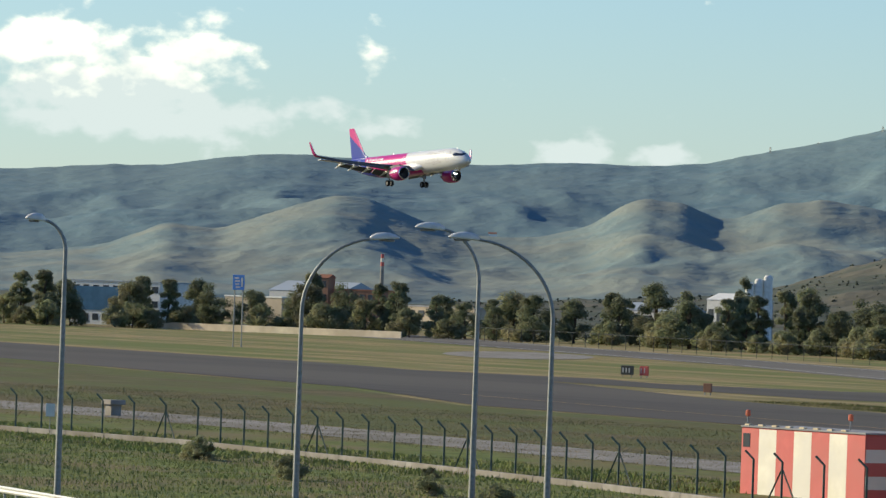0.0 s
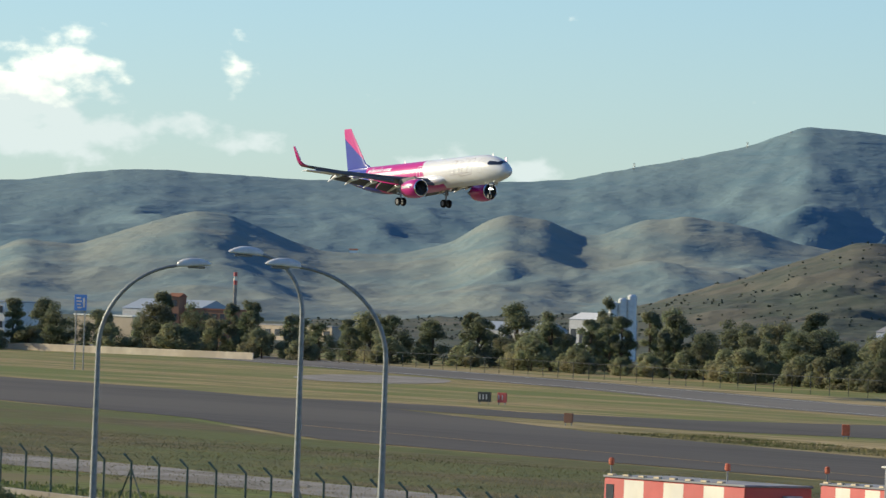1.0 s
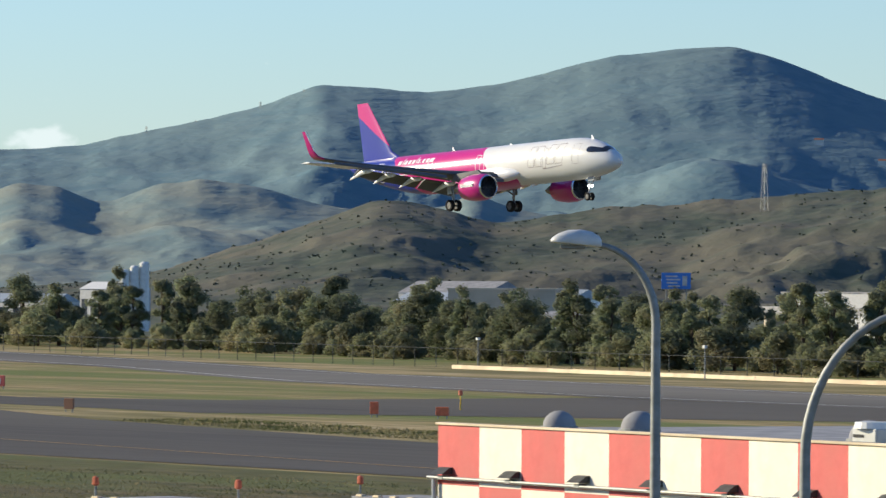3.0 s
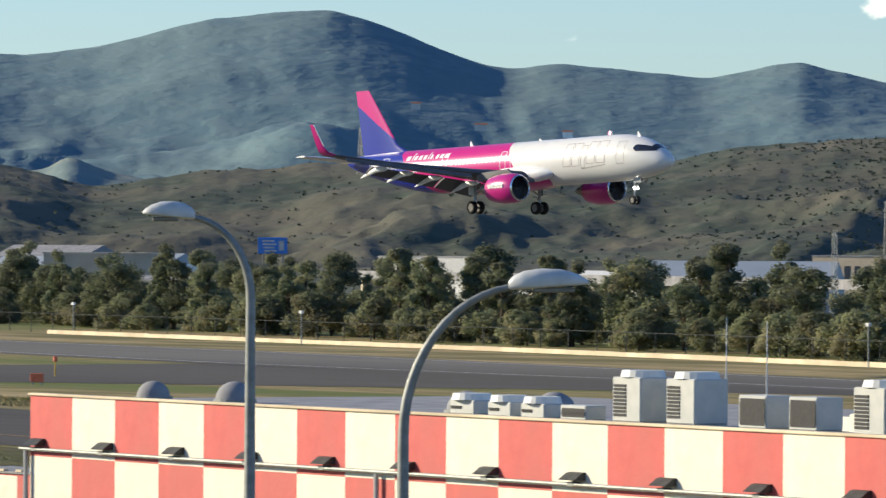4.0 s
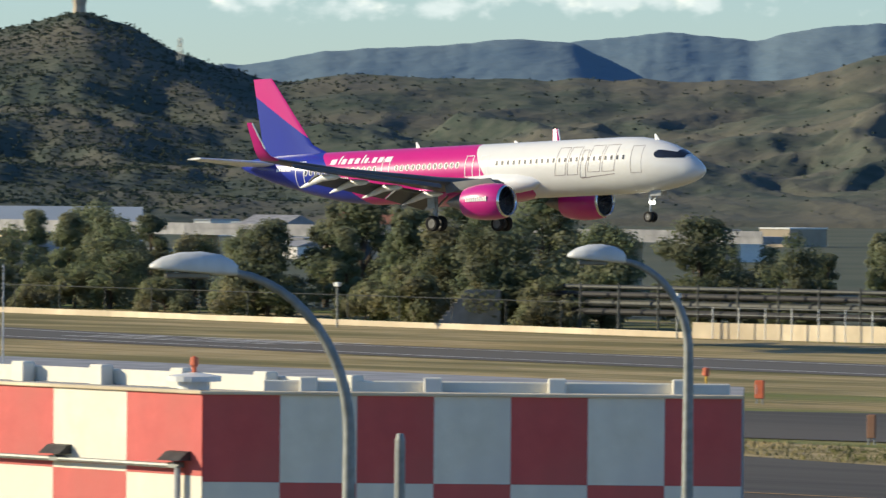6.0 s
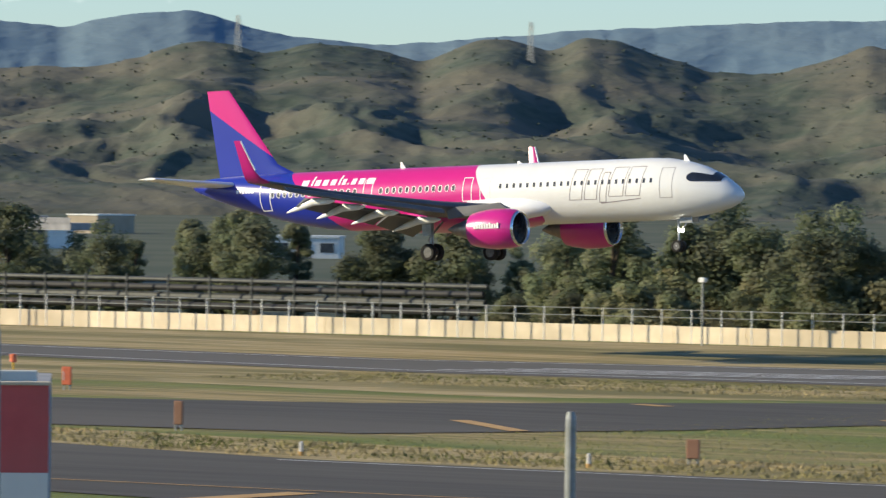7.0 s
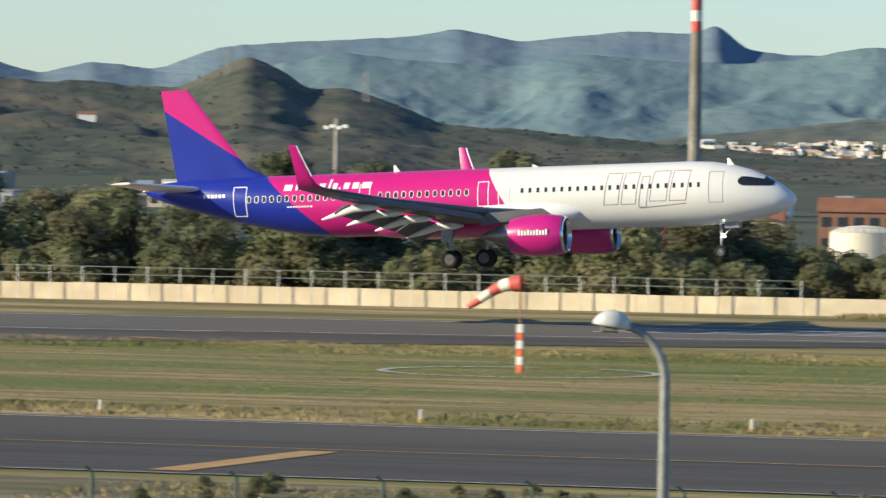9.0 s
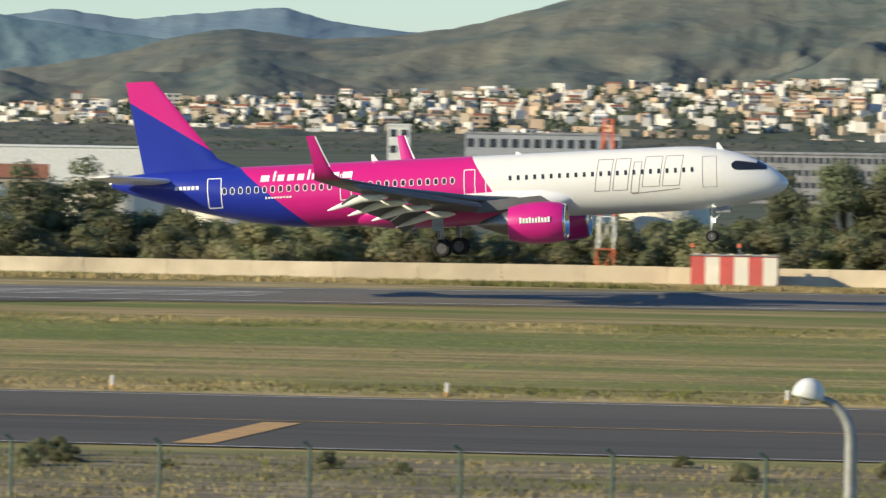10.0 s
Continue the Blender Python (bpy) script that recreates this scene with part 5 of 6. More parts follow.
    # fin
    bm = aerofoil([((-12.9, 0, 1.85), 6.7, 0.34, (0, 1, 0), 0), ((-14.75, 0, 2.7), 5.0, 0.36, (0, 1, 0), 0), ((-18.7, 0, 7.9), 1.85, 0.16, (0, 1, 0), 0)])
    part("tail_fin", bm, M_PAINT, ob, "blue and pink tail fin", True)
    # nose gear
    bm = bmesh.new()
    tube(bm, [(17.2, 0, -1.7), (17.2, 0, -3.7)], [0.11, 0.08], 10)
    tube(bm, [(17.2, 0, -2.9), (18.3, 0, -1.9)], 0.06, 8)
    tube(bm, [(17.2, -0.35, -3.75), (17.2, 0.35, -3.75)], 0.07, 8)
    for s in (-1, 1):
        box(bm, 17.55, 18.5, s * 0.42 - 0.015, s * 0.42 + 0.015, -2.28, -1.85)
    g = part("nose_gear", bm, M_STRUT, ob, "grey nose gear")
    for s in (-1, 1):
        wheel(g, 17.2, s * 0.25, -3.78, 0.4, 0.24)
        bm = bmesh.new()
        bmesh.ops.create_cone(bm, cap_ends=True, segments=14, radius1=0.11, radius2=0.11, depth=0.08, matrix=Matrix.Translation((17.38, s * 0.2, -2.75)) @ Matrix.Rotation(math.pi / 2, 4, "Y"))
        part("landing_light", bm, M_GLOW, g, "lit landing light")
    # aerials and tail cone
    bm = bmesh.new()
    for x in (18.0, -4.4, 5.0):
        w, hh, c = hull(x)
        loft(bm, [[(x + a, b, c + hh - 0.03) for a, b in ((0.2, 0), (0, 0.03), (-0.25, 0), (0, -0.03))], [(x - 0.15 + a, b, c + hh + (0.42 if x != 5.0 else 0.15)) for a, b in ((0.05, 0), (0, 0.015), (-0.1, 0), (0, -0.015))]], cap=True)
    part("aerial", bm, M_AWHITE, fus, "white blade aerials")
    bm = bmesh.new()
    bmesh.ops.create_cone(bm, cap_ends=True, segments=16, radius1=0.2, radius2=0.13, depth=0.3, matrix=Matrix.Translation((-21.8, 0, 1.36)) @ Matrix.Rotation(-math.pi / 2, 4, "Y"))
    part("exhaust_pipe", bm, M_LIP, ob, "bare metal tail exhaust")
    return ob


PLANE = airliner()


# ---- trees ----
def tree_proto(kind, seed):
    """A tapered trunk with limbs and a crown of many small leaf blades in clumps; about 10 m tall."""
    rnd = random.Random(seed)
    H, R, mats = {"broad": (10.0, 3.6, M_LEAF), "tall": (12.0, 2.5, M_LEAF), "pale": (8.0, 3.8, M_LEAF_PALE), "cypress": (13.0, 1.5, M_LEAF_DARK), "bush": (4.5, 3.0, M_LEAF_PALE)}[kind]
    names = {"broad": "dark green broad-crowned tree", "tall": "tall dark green eucalyptus-like tree", "pale": "pale green willowy tree", "cypress": "slender dark green cypress tree", "bush": "low dusty green bush"}
    ob = root("bush" if kind == "bush" else "tree", Matrix.Translation((0, 0, -200)), names[kind], "bush" if kind == "bush" else "tree")
    bm = bmesh.new()
    lean = (rnd.uniform(-0.4, 0.4), rnd.uniform(-0.4, 0.4))
    tube(bm, [(0, 0, -0.2), (lean[0] * 0.3, lean[1] * 0.3, H * 0.3), (lean[0], lean[1], H * 0.75)], [0.3 * H / 10, 0.2 * H / 10, 0.05], 7)
    clumps = []
    n = {"broad": 34, "tall": 36, "pale": 34, "cypress": 70, "bush": 22}[kind]
    for i in range(n):
        a, f = rnd.uniform(0, math.tau), rnd.random()
        z0 = 0.08
        z = H * (z0 + (0.97 - z0) * f)
        shape = {"broad": math.sin(math.pi * min(1, 0.28 + 0.7 * f)) ** 0.6, "tall": math.sin(math.pi * (0.25 + 0.7 * f)) ** 0.7, "pale": (1 - f * 0.75) ** 0.6, "cypress": (1 - f) ** 0.6 * min(1, f * 6 + 0.5), "bush": (1 - f * f) ** 0.5}[kind]
        rr = R * shape * rnd.uniform(0.35, 1.0)
        c = Vector((math.cos(a) * rr + lean[0] * f, math.sin(a) * rr + lean[1] * f, z))
        clumps.append((c, R * rnd.uniform(0.26, 0.44) * (1.1 if kind == "cypress" else 1)))
        if i % 3 == 0 and kind != "cypress":
            tube(bm, [(lean[0] * 0.4, lean[1] * 0.4, z * 0.55), c * 0.6 + Vector((0, 0, z * 0.3)), c], [0.09, 0.06, 0.02], 5)
    part("trunk", bm, M_BARK, ob)
    verts, faces = [], []
    for c, cr in clumps:
        for k in range(230):
            d = Vector((rnd.gauss(0, 1), rnd.gauss(0, 1), rnd.gauss(0, 0.8)))
            d = d.normalized() * cr * (0.45 + 0.6 * rnd.random())
            p = c + d
            if p.z < 0.1:
                continue
            nrm = (d.normalized() + Vector((rnd.uniform(-0.5, 0.5), rnd.uniform(-0.5, 0.5), rnd.uniform(-0.1, 0.6)))).normalized()
            u = nrm.orthogonal().normalized()
            u = (Matrix.Rotation(rnd.uniform(0, math.tau), 3, nrm) @ u)
            w = nrm.cross(u)
            s = rnd.uniform(0.1, 0.27)
            i0 = len(verts)
            verts += [p - u * s, p + w * s * 0.55, p + u * s, p - w * s * 0.55]
            faces.append((i0, i0 + 1, i0 + 2, i0 + 3))
    me = bpy.data.meshes.new("crown")
    me.from_pydata([tuple(v) for v in verts], [], faces)
    me.materials.append(mats)
    cr = new("crown", me)
    cr.parent = ob
    return ob


PROTOS = {k: [tree_proto(k, 10 * i + j) for j in range(3 if k != "cypress" else 1)] for i, k in enumerate(("broad", "tall", "pale", "cypress", "bush"))}
trnd = random.Random(5)


def plant(kind, x, y, scale):
    p = trnd.choice(PROTOS[kind])
    s = scale * trnd.uniform(0.9, 1.1)
    ob = copy_thing(p, Matrix())
    ob.matrix_basis = pose(x, y, 0, 0, 0, trnd.uniform(0, 360)) @ Matrix.Diagonal((s * trnd.uniform(1.05, 1.35), s * trnd.uniform(1.05, 1.35), s, 1))
    return ob


def wall_y(x):
    pts = [(-640, 470), (-520, 440), (-400, 405), (-300, 386), (-100, 394), (-40, 403), (120, 412)]
    return float(np.interp(x, [p[0] for p in pts], [p[1] for p in pts]))


TREE_LINE = [(-1060, 300), (-985, 400), (-950, 500), (-900, 545), (-800, 535), (-640, 490), (-520, 456), (-400, 420), (-330, 402)]
for (x0, y0), (x1, y1) in line_pieces(TREE_LINE, 7.6):
    d = Vector((x1 - x0, y1 - y0)).normalized()
    for row in range(2):
        off = 8 + row * 20 + trnd.uniform(-6, 8)
        x, y = x0 + off * -0.6 + trnd.uniform(-3, 3), y0 + off
        plant(trnd.choice(("broad", "tall", "broad", "pale", "tall")), x, y, trnd.uniform(0.6, 0.95) if trnd.random() < 0.85 else 1.05)
    for k in range(1):
        plant("bush", x0 + trnd.uniform(-5, 5), y0 + trnd.uniform(-4, 4), trnd.uniform(0.6, 1.15))
x = -330.0
while x < 30:
    y0 = wall_y(x)
    if x > -120:
        low = -102 < x < -24
        for row in range(3):
            plant("bush" if low else trnd.choice(("bush", "bush", "pale")), x + trnd.uniform(-2, 2), y0 + 7 + row * 9 + trnd.uniform(-3, 3), trnd.uniform(0.72, 0.94) if low else trnd.uniform(0.7, 1.0))
    elif -325 < x < -262:
        for row in range(2):
            plant(trnd.choice(("broad", "tall")), x + trnd.uniform(-3, 3), y0 + 30 + row * 10 + trnd.uniform(-4, 6), trnd.uniform(0.55, 0.9))
    else:
        for row in range(2):
            plant(trnd.choice(("broad", "broad", "pale", "bush", "tall")), x + trnd.uniform(-3, 3), y0 + 12 + row * 16 + trnd.uniform(-5, 6), trnd.uniform(0.72, 1.0))
        for k in range(2):
            plant("bush", x + trnd.uniform(-3, 3), y0 + 6 + k * 7 + trnd.uniform(0, 3), trnd.uniform(0.6, 0.95) + 0.18 * k)
    x += trnd.uniform(3.4, 4.6) if x > -262 else trnd.uniform(4.4, 6.0)
for tx, ty, ts in ((-83, 412, 0.82), (-79, 415, 0.78), (-27, 424, 0.8), (-23, 420, 0.88), (-19, 426, 0.95), (-15, 421, 0.9)):
    plant("broad", tx, ty, ts)
plant("cypress", -424, 419, 1.12)
plant("cypress", -419, 420, 0.75)
plant("tall", -487, 470, 1.1)
plant("tall", -522, 480, 1.05)


# ---- buildings and masts beyond the trees ----
def building(name, x, y, z, L, D, H, wallm, label, turn=0.0, roof="flat", roofm=None, windows=0, storeys=1, category="building", group=""):
    """A rendered block with roof, parapet or gable, and set-in window panes facing the field."""
    ob = root(name, Matrix.Translation((x, y, z)) @ Matrix.Rotation(radians(turn), 4, "Z"), label, category, group)
    bm = bmesh.new()
    box(bm, -L / 2, L / 2, 0, D, -0.5, H)
    part("wall", bm, wallm, ob)
    bm = bmesh.new()
    if roof == "gable":
        rise = min(D, L) * 0.16 + 0.3
        loft(bm, [[(xx, -0.2, H), (xx, D / 2, H + rise), (xx, D + 0.2, H), (xx, D / 2, H - 0.02)] for xx in (-L / 2 - 0.2, L / 2 + 0.2)], cap=True)
    else:
        box(bm, -L / 2 - 0.15, L / 2 + 0.15, -0.15, D + 0.15, H, H + 0.3)
    part("roof", bm, roofm or M_SHED_ROOF, ob)
    if windows:
        w = L / windows
        for s in range(storeys):
            z0 = H * (s + 0.3) / storeys
            bm = bmesh.new()
            box(bm, -L / 2 + w * 0.2, -L / 2 + w * 0.8, -0.06, 0.02, z0, z0 + H / storeys * 0.45)
            repeat("window", bm, M_WINDOW, ob, [Matrix.Translation((w * k, 0, 0)) for k in range(windows)])
    return ob


brnd = random.Random(21)
FIELD = []
for i in range(115):
    b = brnd.uniform(-64, -5)
    if i > 50:
        b = brnd.uniform(-43, -14)
    if -36 < b < -27:
        continue
    r = brnd.uniform(1060, 1500) if b < -46 else brnd.uniform(880, 1400)
    if b < -56:
        r += 150
    bx, by = at(b, r)
    L = brnd.uniform(8, 34) if b < -44 else brnd.uniform(3, 11)
    wm = brnd.choice((M_CREAM, M_WHITEBOX, M_BUFF, M_GREYBOX, M_WHITEBOX, M_HOUSE) if b < -44 else (M_BUFF, M_GREYBOX, M_GREYBOX, M_WHITEBOX, M_HOUSE))
    top = brnd.uniform(3.5, 9.0) * (1.0 if b < -44 else 0.46)
    nw = brnd.choice((0, 0, 5, 8))
    lab = {M_CREAM: "white", M_WHITEBOX: "white", M_BUFF: "buff", M_GREYBOX: "grey", M_HOUSE: "pale"}[wm] + (" low industrial shed with window bands" if nw else " low industrial shed without windows")
    building("warehouse", bx, by, 0, L, brnd.uniform(8, 16), top, wm, lab, brnd.uniform(-12, 12) - b * 0.3, brnd.choice(("flat", "flat", "gable")), brnd.choice((M_SHED_ROOF, M_WHITEBOX, M_ROOF)), nw, 1, group="industrial sheds")
building("old_brick_house", -1016, 560, 0, 9.5, 8, 8.2, M_BRICK, "old reddish brick building with a tower", 28, "flat", M_TILE, 5, 3)
building("brick_tower", -1022, 556, 0, 2.6, 2.6, 10.6, M_BRICK, "square reddish brick tower", 28, "gable", M_TILE, 1, 4)
ob = building("office_block", -1004, 500, 0, 21, 12, 8.4, M_WHITEBOX, "office block with blue glass front", 28, "flat", M_SHED_ROOF, 9, 3)
bm = bmesh.new()
box(bm, -10.2, 6.5, -0.14, -0.08, 2.8, 7.4)
part("glass_front", bm, M_BLUE_GLASS, ob, "blue glass curtain wall")
building("buff_warehouse", -887, 651, 0, 20, 14, 9.4, M_BUFF, "wide buff windowless warehouse", 36, "flat", M_BUFF)
building("white_warehouse", -742, 672, 0, 30, 20, 5.6, M_GREYBOX, "wide grey warehouse with a pale roof", 40, "gable", M_SHED_ROOF, 10, 1)
building("grey_warehouse", -700, 690, 0, 34, 20, 6.6, M_GREYBOX, "long grey-blue warehouse shed", 40, "flat", M_SHED_ROOF, 12, 1)
building("gable_warehouse", -622, 652, 0, 22, 16, 5.4, M_GREYBOX, "grey warehouse with a gabled roof", 42, "gable", M_SHED_ROOF)
building("factory", -550, 712, 0, 7.5, 8, 5.4, M_BUFF, "buff factory with tall windows", 35, "flat", M_ROOF, 5, 1)
building("white_plant", -522, 735, 0, 20, 10, 3.0, M_WHITEBOX, "low white plant building", 30, "flat", M_WHITEBOX, 6, 1)
building("red_roof_depot", -437, 505, 0, 6, 8, 7.6, M_HOUSE2, "small depot with a red tiled roof", 40, "gable", M_TILE, 3, 1)
for bx, by, L, H in ((-168, 650, 12, 3.6), (-152, 646, 9, 4.8), (-141, 662, 8, 4.0), (-186, 640, 8, 4.2)):
    building("brick_works", bx, by, 0, L, 8, H, M_BRICK if H > 4 else M_BUFF, "old brown brick works building", 12, "gable", M_TILE, 5, 2)
building("long_white_block", -193, 933, 0, 24, 10, 6.0, M_WHITEBOX, "long white low building", 10, "flat", M_WHITEBOX)
building("glass_office", -62, 852, 0, 30, 12, 7.2, M_ROOF, "long dark-glazed office building", 5, "flat", M_ROOF, 30, 4)
building("grey_depot", -118, 946, 0, 25, 12, 9.2, M_GREYBOX, "grey depot with a flat roof", 8, "flat", M_ROOF, 14, 3)
building("white_tower_block", -141, 943, 0, 3.5, 5, 10.3, M_WHITEBOX, "white narrow office tower", 8, "flat", M_WHITEBOX, 2, 4)


def cylinder_tank(x, y, r, h, label, dome=True):
    ob = root("storage_tank", Matrix.Translation((x, y, 0)), label, "storage tank", "storage tanks")
    bm = bmesh.new()
    tube(bm, [(0, 0, -0.3), (0, 0, h * 0.33), (0, 0, h * 0.335), (0, 0, h * 0.66), (0, 0, h * 0.665), (0, 0, h)], [r, r, r * 1.004, r * 1.004, r, r], 36)
    part("shell", bm, M_TANK, ob, smooth=False)
    bm = bmesh.new()
    tube(bm, [(0, 0, h), (0, 0, h + r * 0.1), (0, 0, h + r * 0.17), (0, 0, h + r * 0.2)], [r * 1.01, r * 0.8, r * 0.45, r * 0.05], 36)
    part("roof", bm, M_TANK, ob)
    bm = bmesh.new()
    n = 28
    for k in range(n):
        a = k * math.tau / n
        tube(bm, [(math.cos(a) * r, math.sin(a) * r, h), (math.cos(a) * r, math.sin(a) * r, h + 0.5)], 0.03, 4)
    tube(bm, [(math.cos(k * math.tau / n) * r, math.sin(k * math.tau / n) * r, h + 0.5) for k in range(n + 1)], 0.03, 4)
    part("handrail", bm, M_STEEL, ob)
    return ob


for x, y, r, h in ((-176.8, 550, 2.7, 4.4), (-109.4, 568, 5.0, 4.6), (-103, 591, 4.6, 4.8), (-136, 584, 3.6, 3.4), (-128, 585, 4.0, 3.6), (-88, 575, 4.8, 4.5), (-62, 560, 4.4, 4.6), (-54, 572, 4.6, 5.0), (-236, 560, 3.0, 3.0)):
    cylinder_tank(x, y, r, h, "cream cylindrical storage tank with rim rail")
for k in range(3):
    bx, by = at(-57.2 + k * 0.09, 1290)
    ob = root("silo", Matrix.Translation((bx, by, 0)), "tall white cylindrical silo", "silo", "white silos")
    bm = bmesh.new()
    tube(bm, [(0, 0, 0), (0, 0, 12.5 + k * 0.8), (0, 0, 12.9 + k * 0.8)], [1.0, 1.0, 0.6], 20)
    part("shell", bm, M_WHITEBOX, ob)


def chimney(x, y, h, r0, r1, label):
    ob = root("chimney", Matrix.Translation((x, y, 0)), label, "chimney")
    bm = bmesh.new()
    tube(bm, [(0, 0, 0), (0, 0, h * 0.84)], [r0, r1 * 1.1], 20)
    part("shaft", bm, M_PATH, ob)
    for k, m in enumerate((M_RED, M_CREAM, M_RED)):
        bm = bmesh.new()
        a, b = h * (0.84 + 0.053 * k), h * (0.84 + 0.053 * (k + 1))
        tube(bm, [(0, 0, a), (0, 0, b)], [r1 * 1.1 - 0.02 * k, r1 * 1.08 - 0.02 * k], 20)
        part("band", bm, m, ob, "painted warning band")


chimney(-327.4, 1214.5, 42.5, 1.45, 1.05, "tall concrete chimney with red and white top")
chimney(-1058, 590, 16.0, 0.45, 0.35, "slim chimney with red and white top")


def lattice_mast(x, y, z, h, w, label, mats=(M_STEEL,), name="lattice_mast"):
    ob = root(name, Matrix.Translation((x, y, z)), label, "mast")
    n = max(3, round(h / (w * 1.8)))
    for k in range(n):
        bm = bmesh.new()
        z0, z1 = h * k / n, h * (k + 1) / n
        w0, w1 = w * (1 - 0.55 * k / n), w * (1 - 0.55 * (k + 1) / n)
        t = max(0.03, w * 0.045)
        for a in range(4):
            c = [(1, 1), (-1, 1), (-1, -1), (1, -1)]
            p, q = c[a], c[(a + 1) % 4]
            tube(bm, [(p[0] * w0 / 2, p[1] * w0 / 2, z0), (p[0] * w1 / 2, p[1] * w1 / 2, z1)], t, 4)
            tube(bm, [(p[0] * w0 / 2, p[1] * w0 / 2, z0), (q[0] * w1 / 2, q[1] * w1 / 2, z1)], t * 0.6, 4)
            tube(bm, [(p[0] * w1 / 2, p[1] * w1 / 2, z1), (q[0] * w1 / 2, q[1] * w1 / 2, z1)], t * 0.6, 4)
        part("section", bm, mats[k % len(mats)], ob)
    return ob


lattice_mast(-507, 482, 0, 16.8, 1.0, "grey steel lattice mast")
lattice_mast(-535, 500, 0, 13.5, 0.8, "grey steel lattice mast")
lattice_mast(-39.0, 407, 0, 11.9, 1.4, "orange and white lattice tower", (M_ORANGE, M_WHITEBOX))
lattice_mast(-105.5, 399, 0, 7.0, 0.5, "slim orange lattice mast", (M_ORANGE,))
ob = root("floodlight_mast", Matrix.Translation((-208.4, 629.4, 0)), "tall pale concrete floodlight mast", "mast")
bm = bmesh.new()
tube(bm, [(0, 0, 0), (0, 0, 14.4)], [0.45, 0.3], 10)
part("shaft", bm, M_PATH, ob)
bm = bmesh.new()
for k in range(4):
    box(bm, -1.5 + k * 0.75, -0.95 + k * 0.75, -0.3, 0.1, 13.2 + 0.15 * (k % 2), 13.6 + 0.15 * (k % 2))
part("floodlight", bm, M_WHITEBOX, ob, "white floodlights")

# pylons and aerials on the ridges
for b, r, z, h in ((-57.0, 3940, 96, 10), (-56.55, 3940, 101, 9), (-55.95, 3940, 112, 10), (-55.55, 3940, 120, 10), (-51.3, 2300, 40, 14), (-44.6, 2290, 42, 16), (-42.6, 2290, 50, 15), (-46.2, 2290, 44, 14), (-35.7, 2330, 58, 14), (-33.0, 2300, 56, 14), (-29.2, 2330, 52, 16), (-25.0, 2330, 46, 20), (-19.6, 2300, 30, 16), (-18.3, 2300, 22, 16)):
    px_, py_ = at(b, r)
    lattice_mast(px_, py_, z - 6, h + 6, h * 0.16, "distant steel power pylon on the hillside", name="power_pylon")
# ruined tower on the wooded summit
cx, cy = at(-43.53, 2348)
ob = root("summit_tower", Matrix.Translation((cx, cy, 72)), "stone ruin on the hill summit", "ruin")
bm = bmesh.new()
tube(bm, [(0, 0, -4), (0, 0, 6), (0, 0, 8.5), (0.5, 0, 9.5)], [3.2, 2.4, 2.9, 1.2], 9)
part("wall", bm, M_BUFF, ob)
# woods on the hills: joined clumps of foliage
wr = random.Random(77)
verts, faces = [], []
for i in range(24000):
    hx, hy, hz, hb = SLOPES["near_hills"]
    row, col = wr.randrange(6, 100), wr.randrange(hx.shape[1])
    if i % 3:
        col = int((min(-30.0, wr.gauss(-43.9, 1.5)) - hb[0, 0]) / 0.04)
    tx, ty, z = float(hx[row, col]) + wr.uniform(-2, 2), float(hy[row, col]) + wr.uniform(-2, 2), float(hz[row, col])
    s = wr.uniform(0.25, 0.6)
    i0 = len(verts)
    for k in range(6):
        d = Vector((wr.gauss(0, 1), wr.gauss(0, 1), wr.gauss(0, 0.7))) * s * 0.55
        n = Vector((wr.uniform(-1, 1), wr.uniform(-1, 0.2), wr.uniform(-0.3, 1))).normalized()
        u = n.orthogonal().normalized() * s * 0.8
        w = n.cross(u)
        c = Vector((tx, ty, z + s * 0.4)) + d
        j = len(verts)
        verts += [tuple(c - u), tuple(c + w), tuple(c + u), tuple(c - w)]
        faces.append((j, j + 1, j + 2, j + 3))
me = bpy.data.meshes.new("hill_woods")
me.from_pydata(verts, [], faces)
me.materials.append(M_WOOD)
tagged(new("hill_woods", me), "dark scrub and trees scattered on the hills", "woods", kind="stuff")

# town on the slope
TOWN = ((-18, 8), (-15, 12), (-12, 16), (-8.5, 25), (-6, 32), (-4, 36), (2, 38))
ts_b = np.arange(-18, 2, 0.1)
tv = np.linspace(0, 1.0, 14)[:, None]
tt = np.interp(ts_b, [c[0] for c in TOWN], [c[1] for c in TOWN])[None, :]
tr = 2700 + 700 * tv + 0 * ts_b[None, :]
grid_mesh("town_slope", tr * np.sin(np.radians(ts_b[None, :])), tr * np.cos(np.radians(ts_b[None, :])), tt * tv - 1, M_PLAIN, "scrubby slope under the town", "hill")


def town_spot():
    b = brnd.uniform(-15.5, -2.5)
    v = brnd.random() ** 0.7
    r = 2700 + 690 * v
    z = float(np.interp(b, [c[0] for c in TOWN], [c[1] for c in TOWN])) * v - 1
    x, y = at(b, r)
    return b, x, y, z


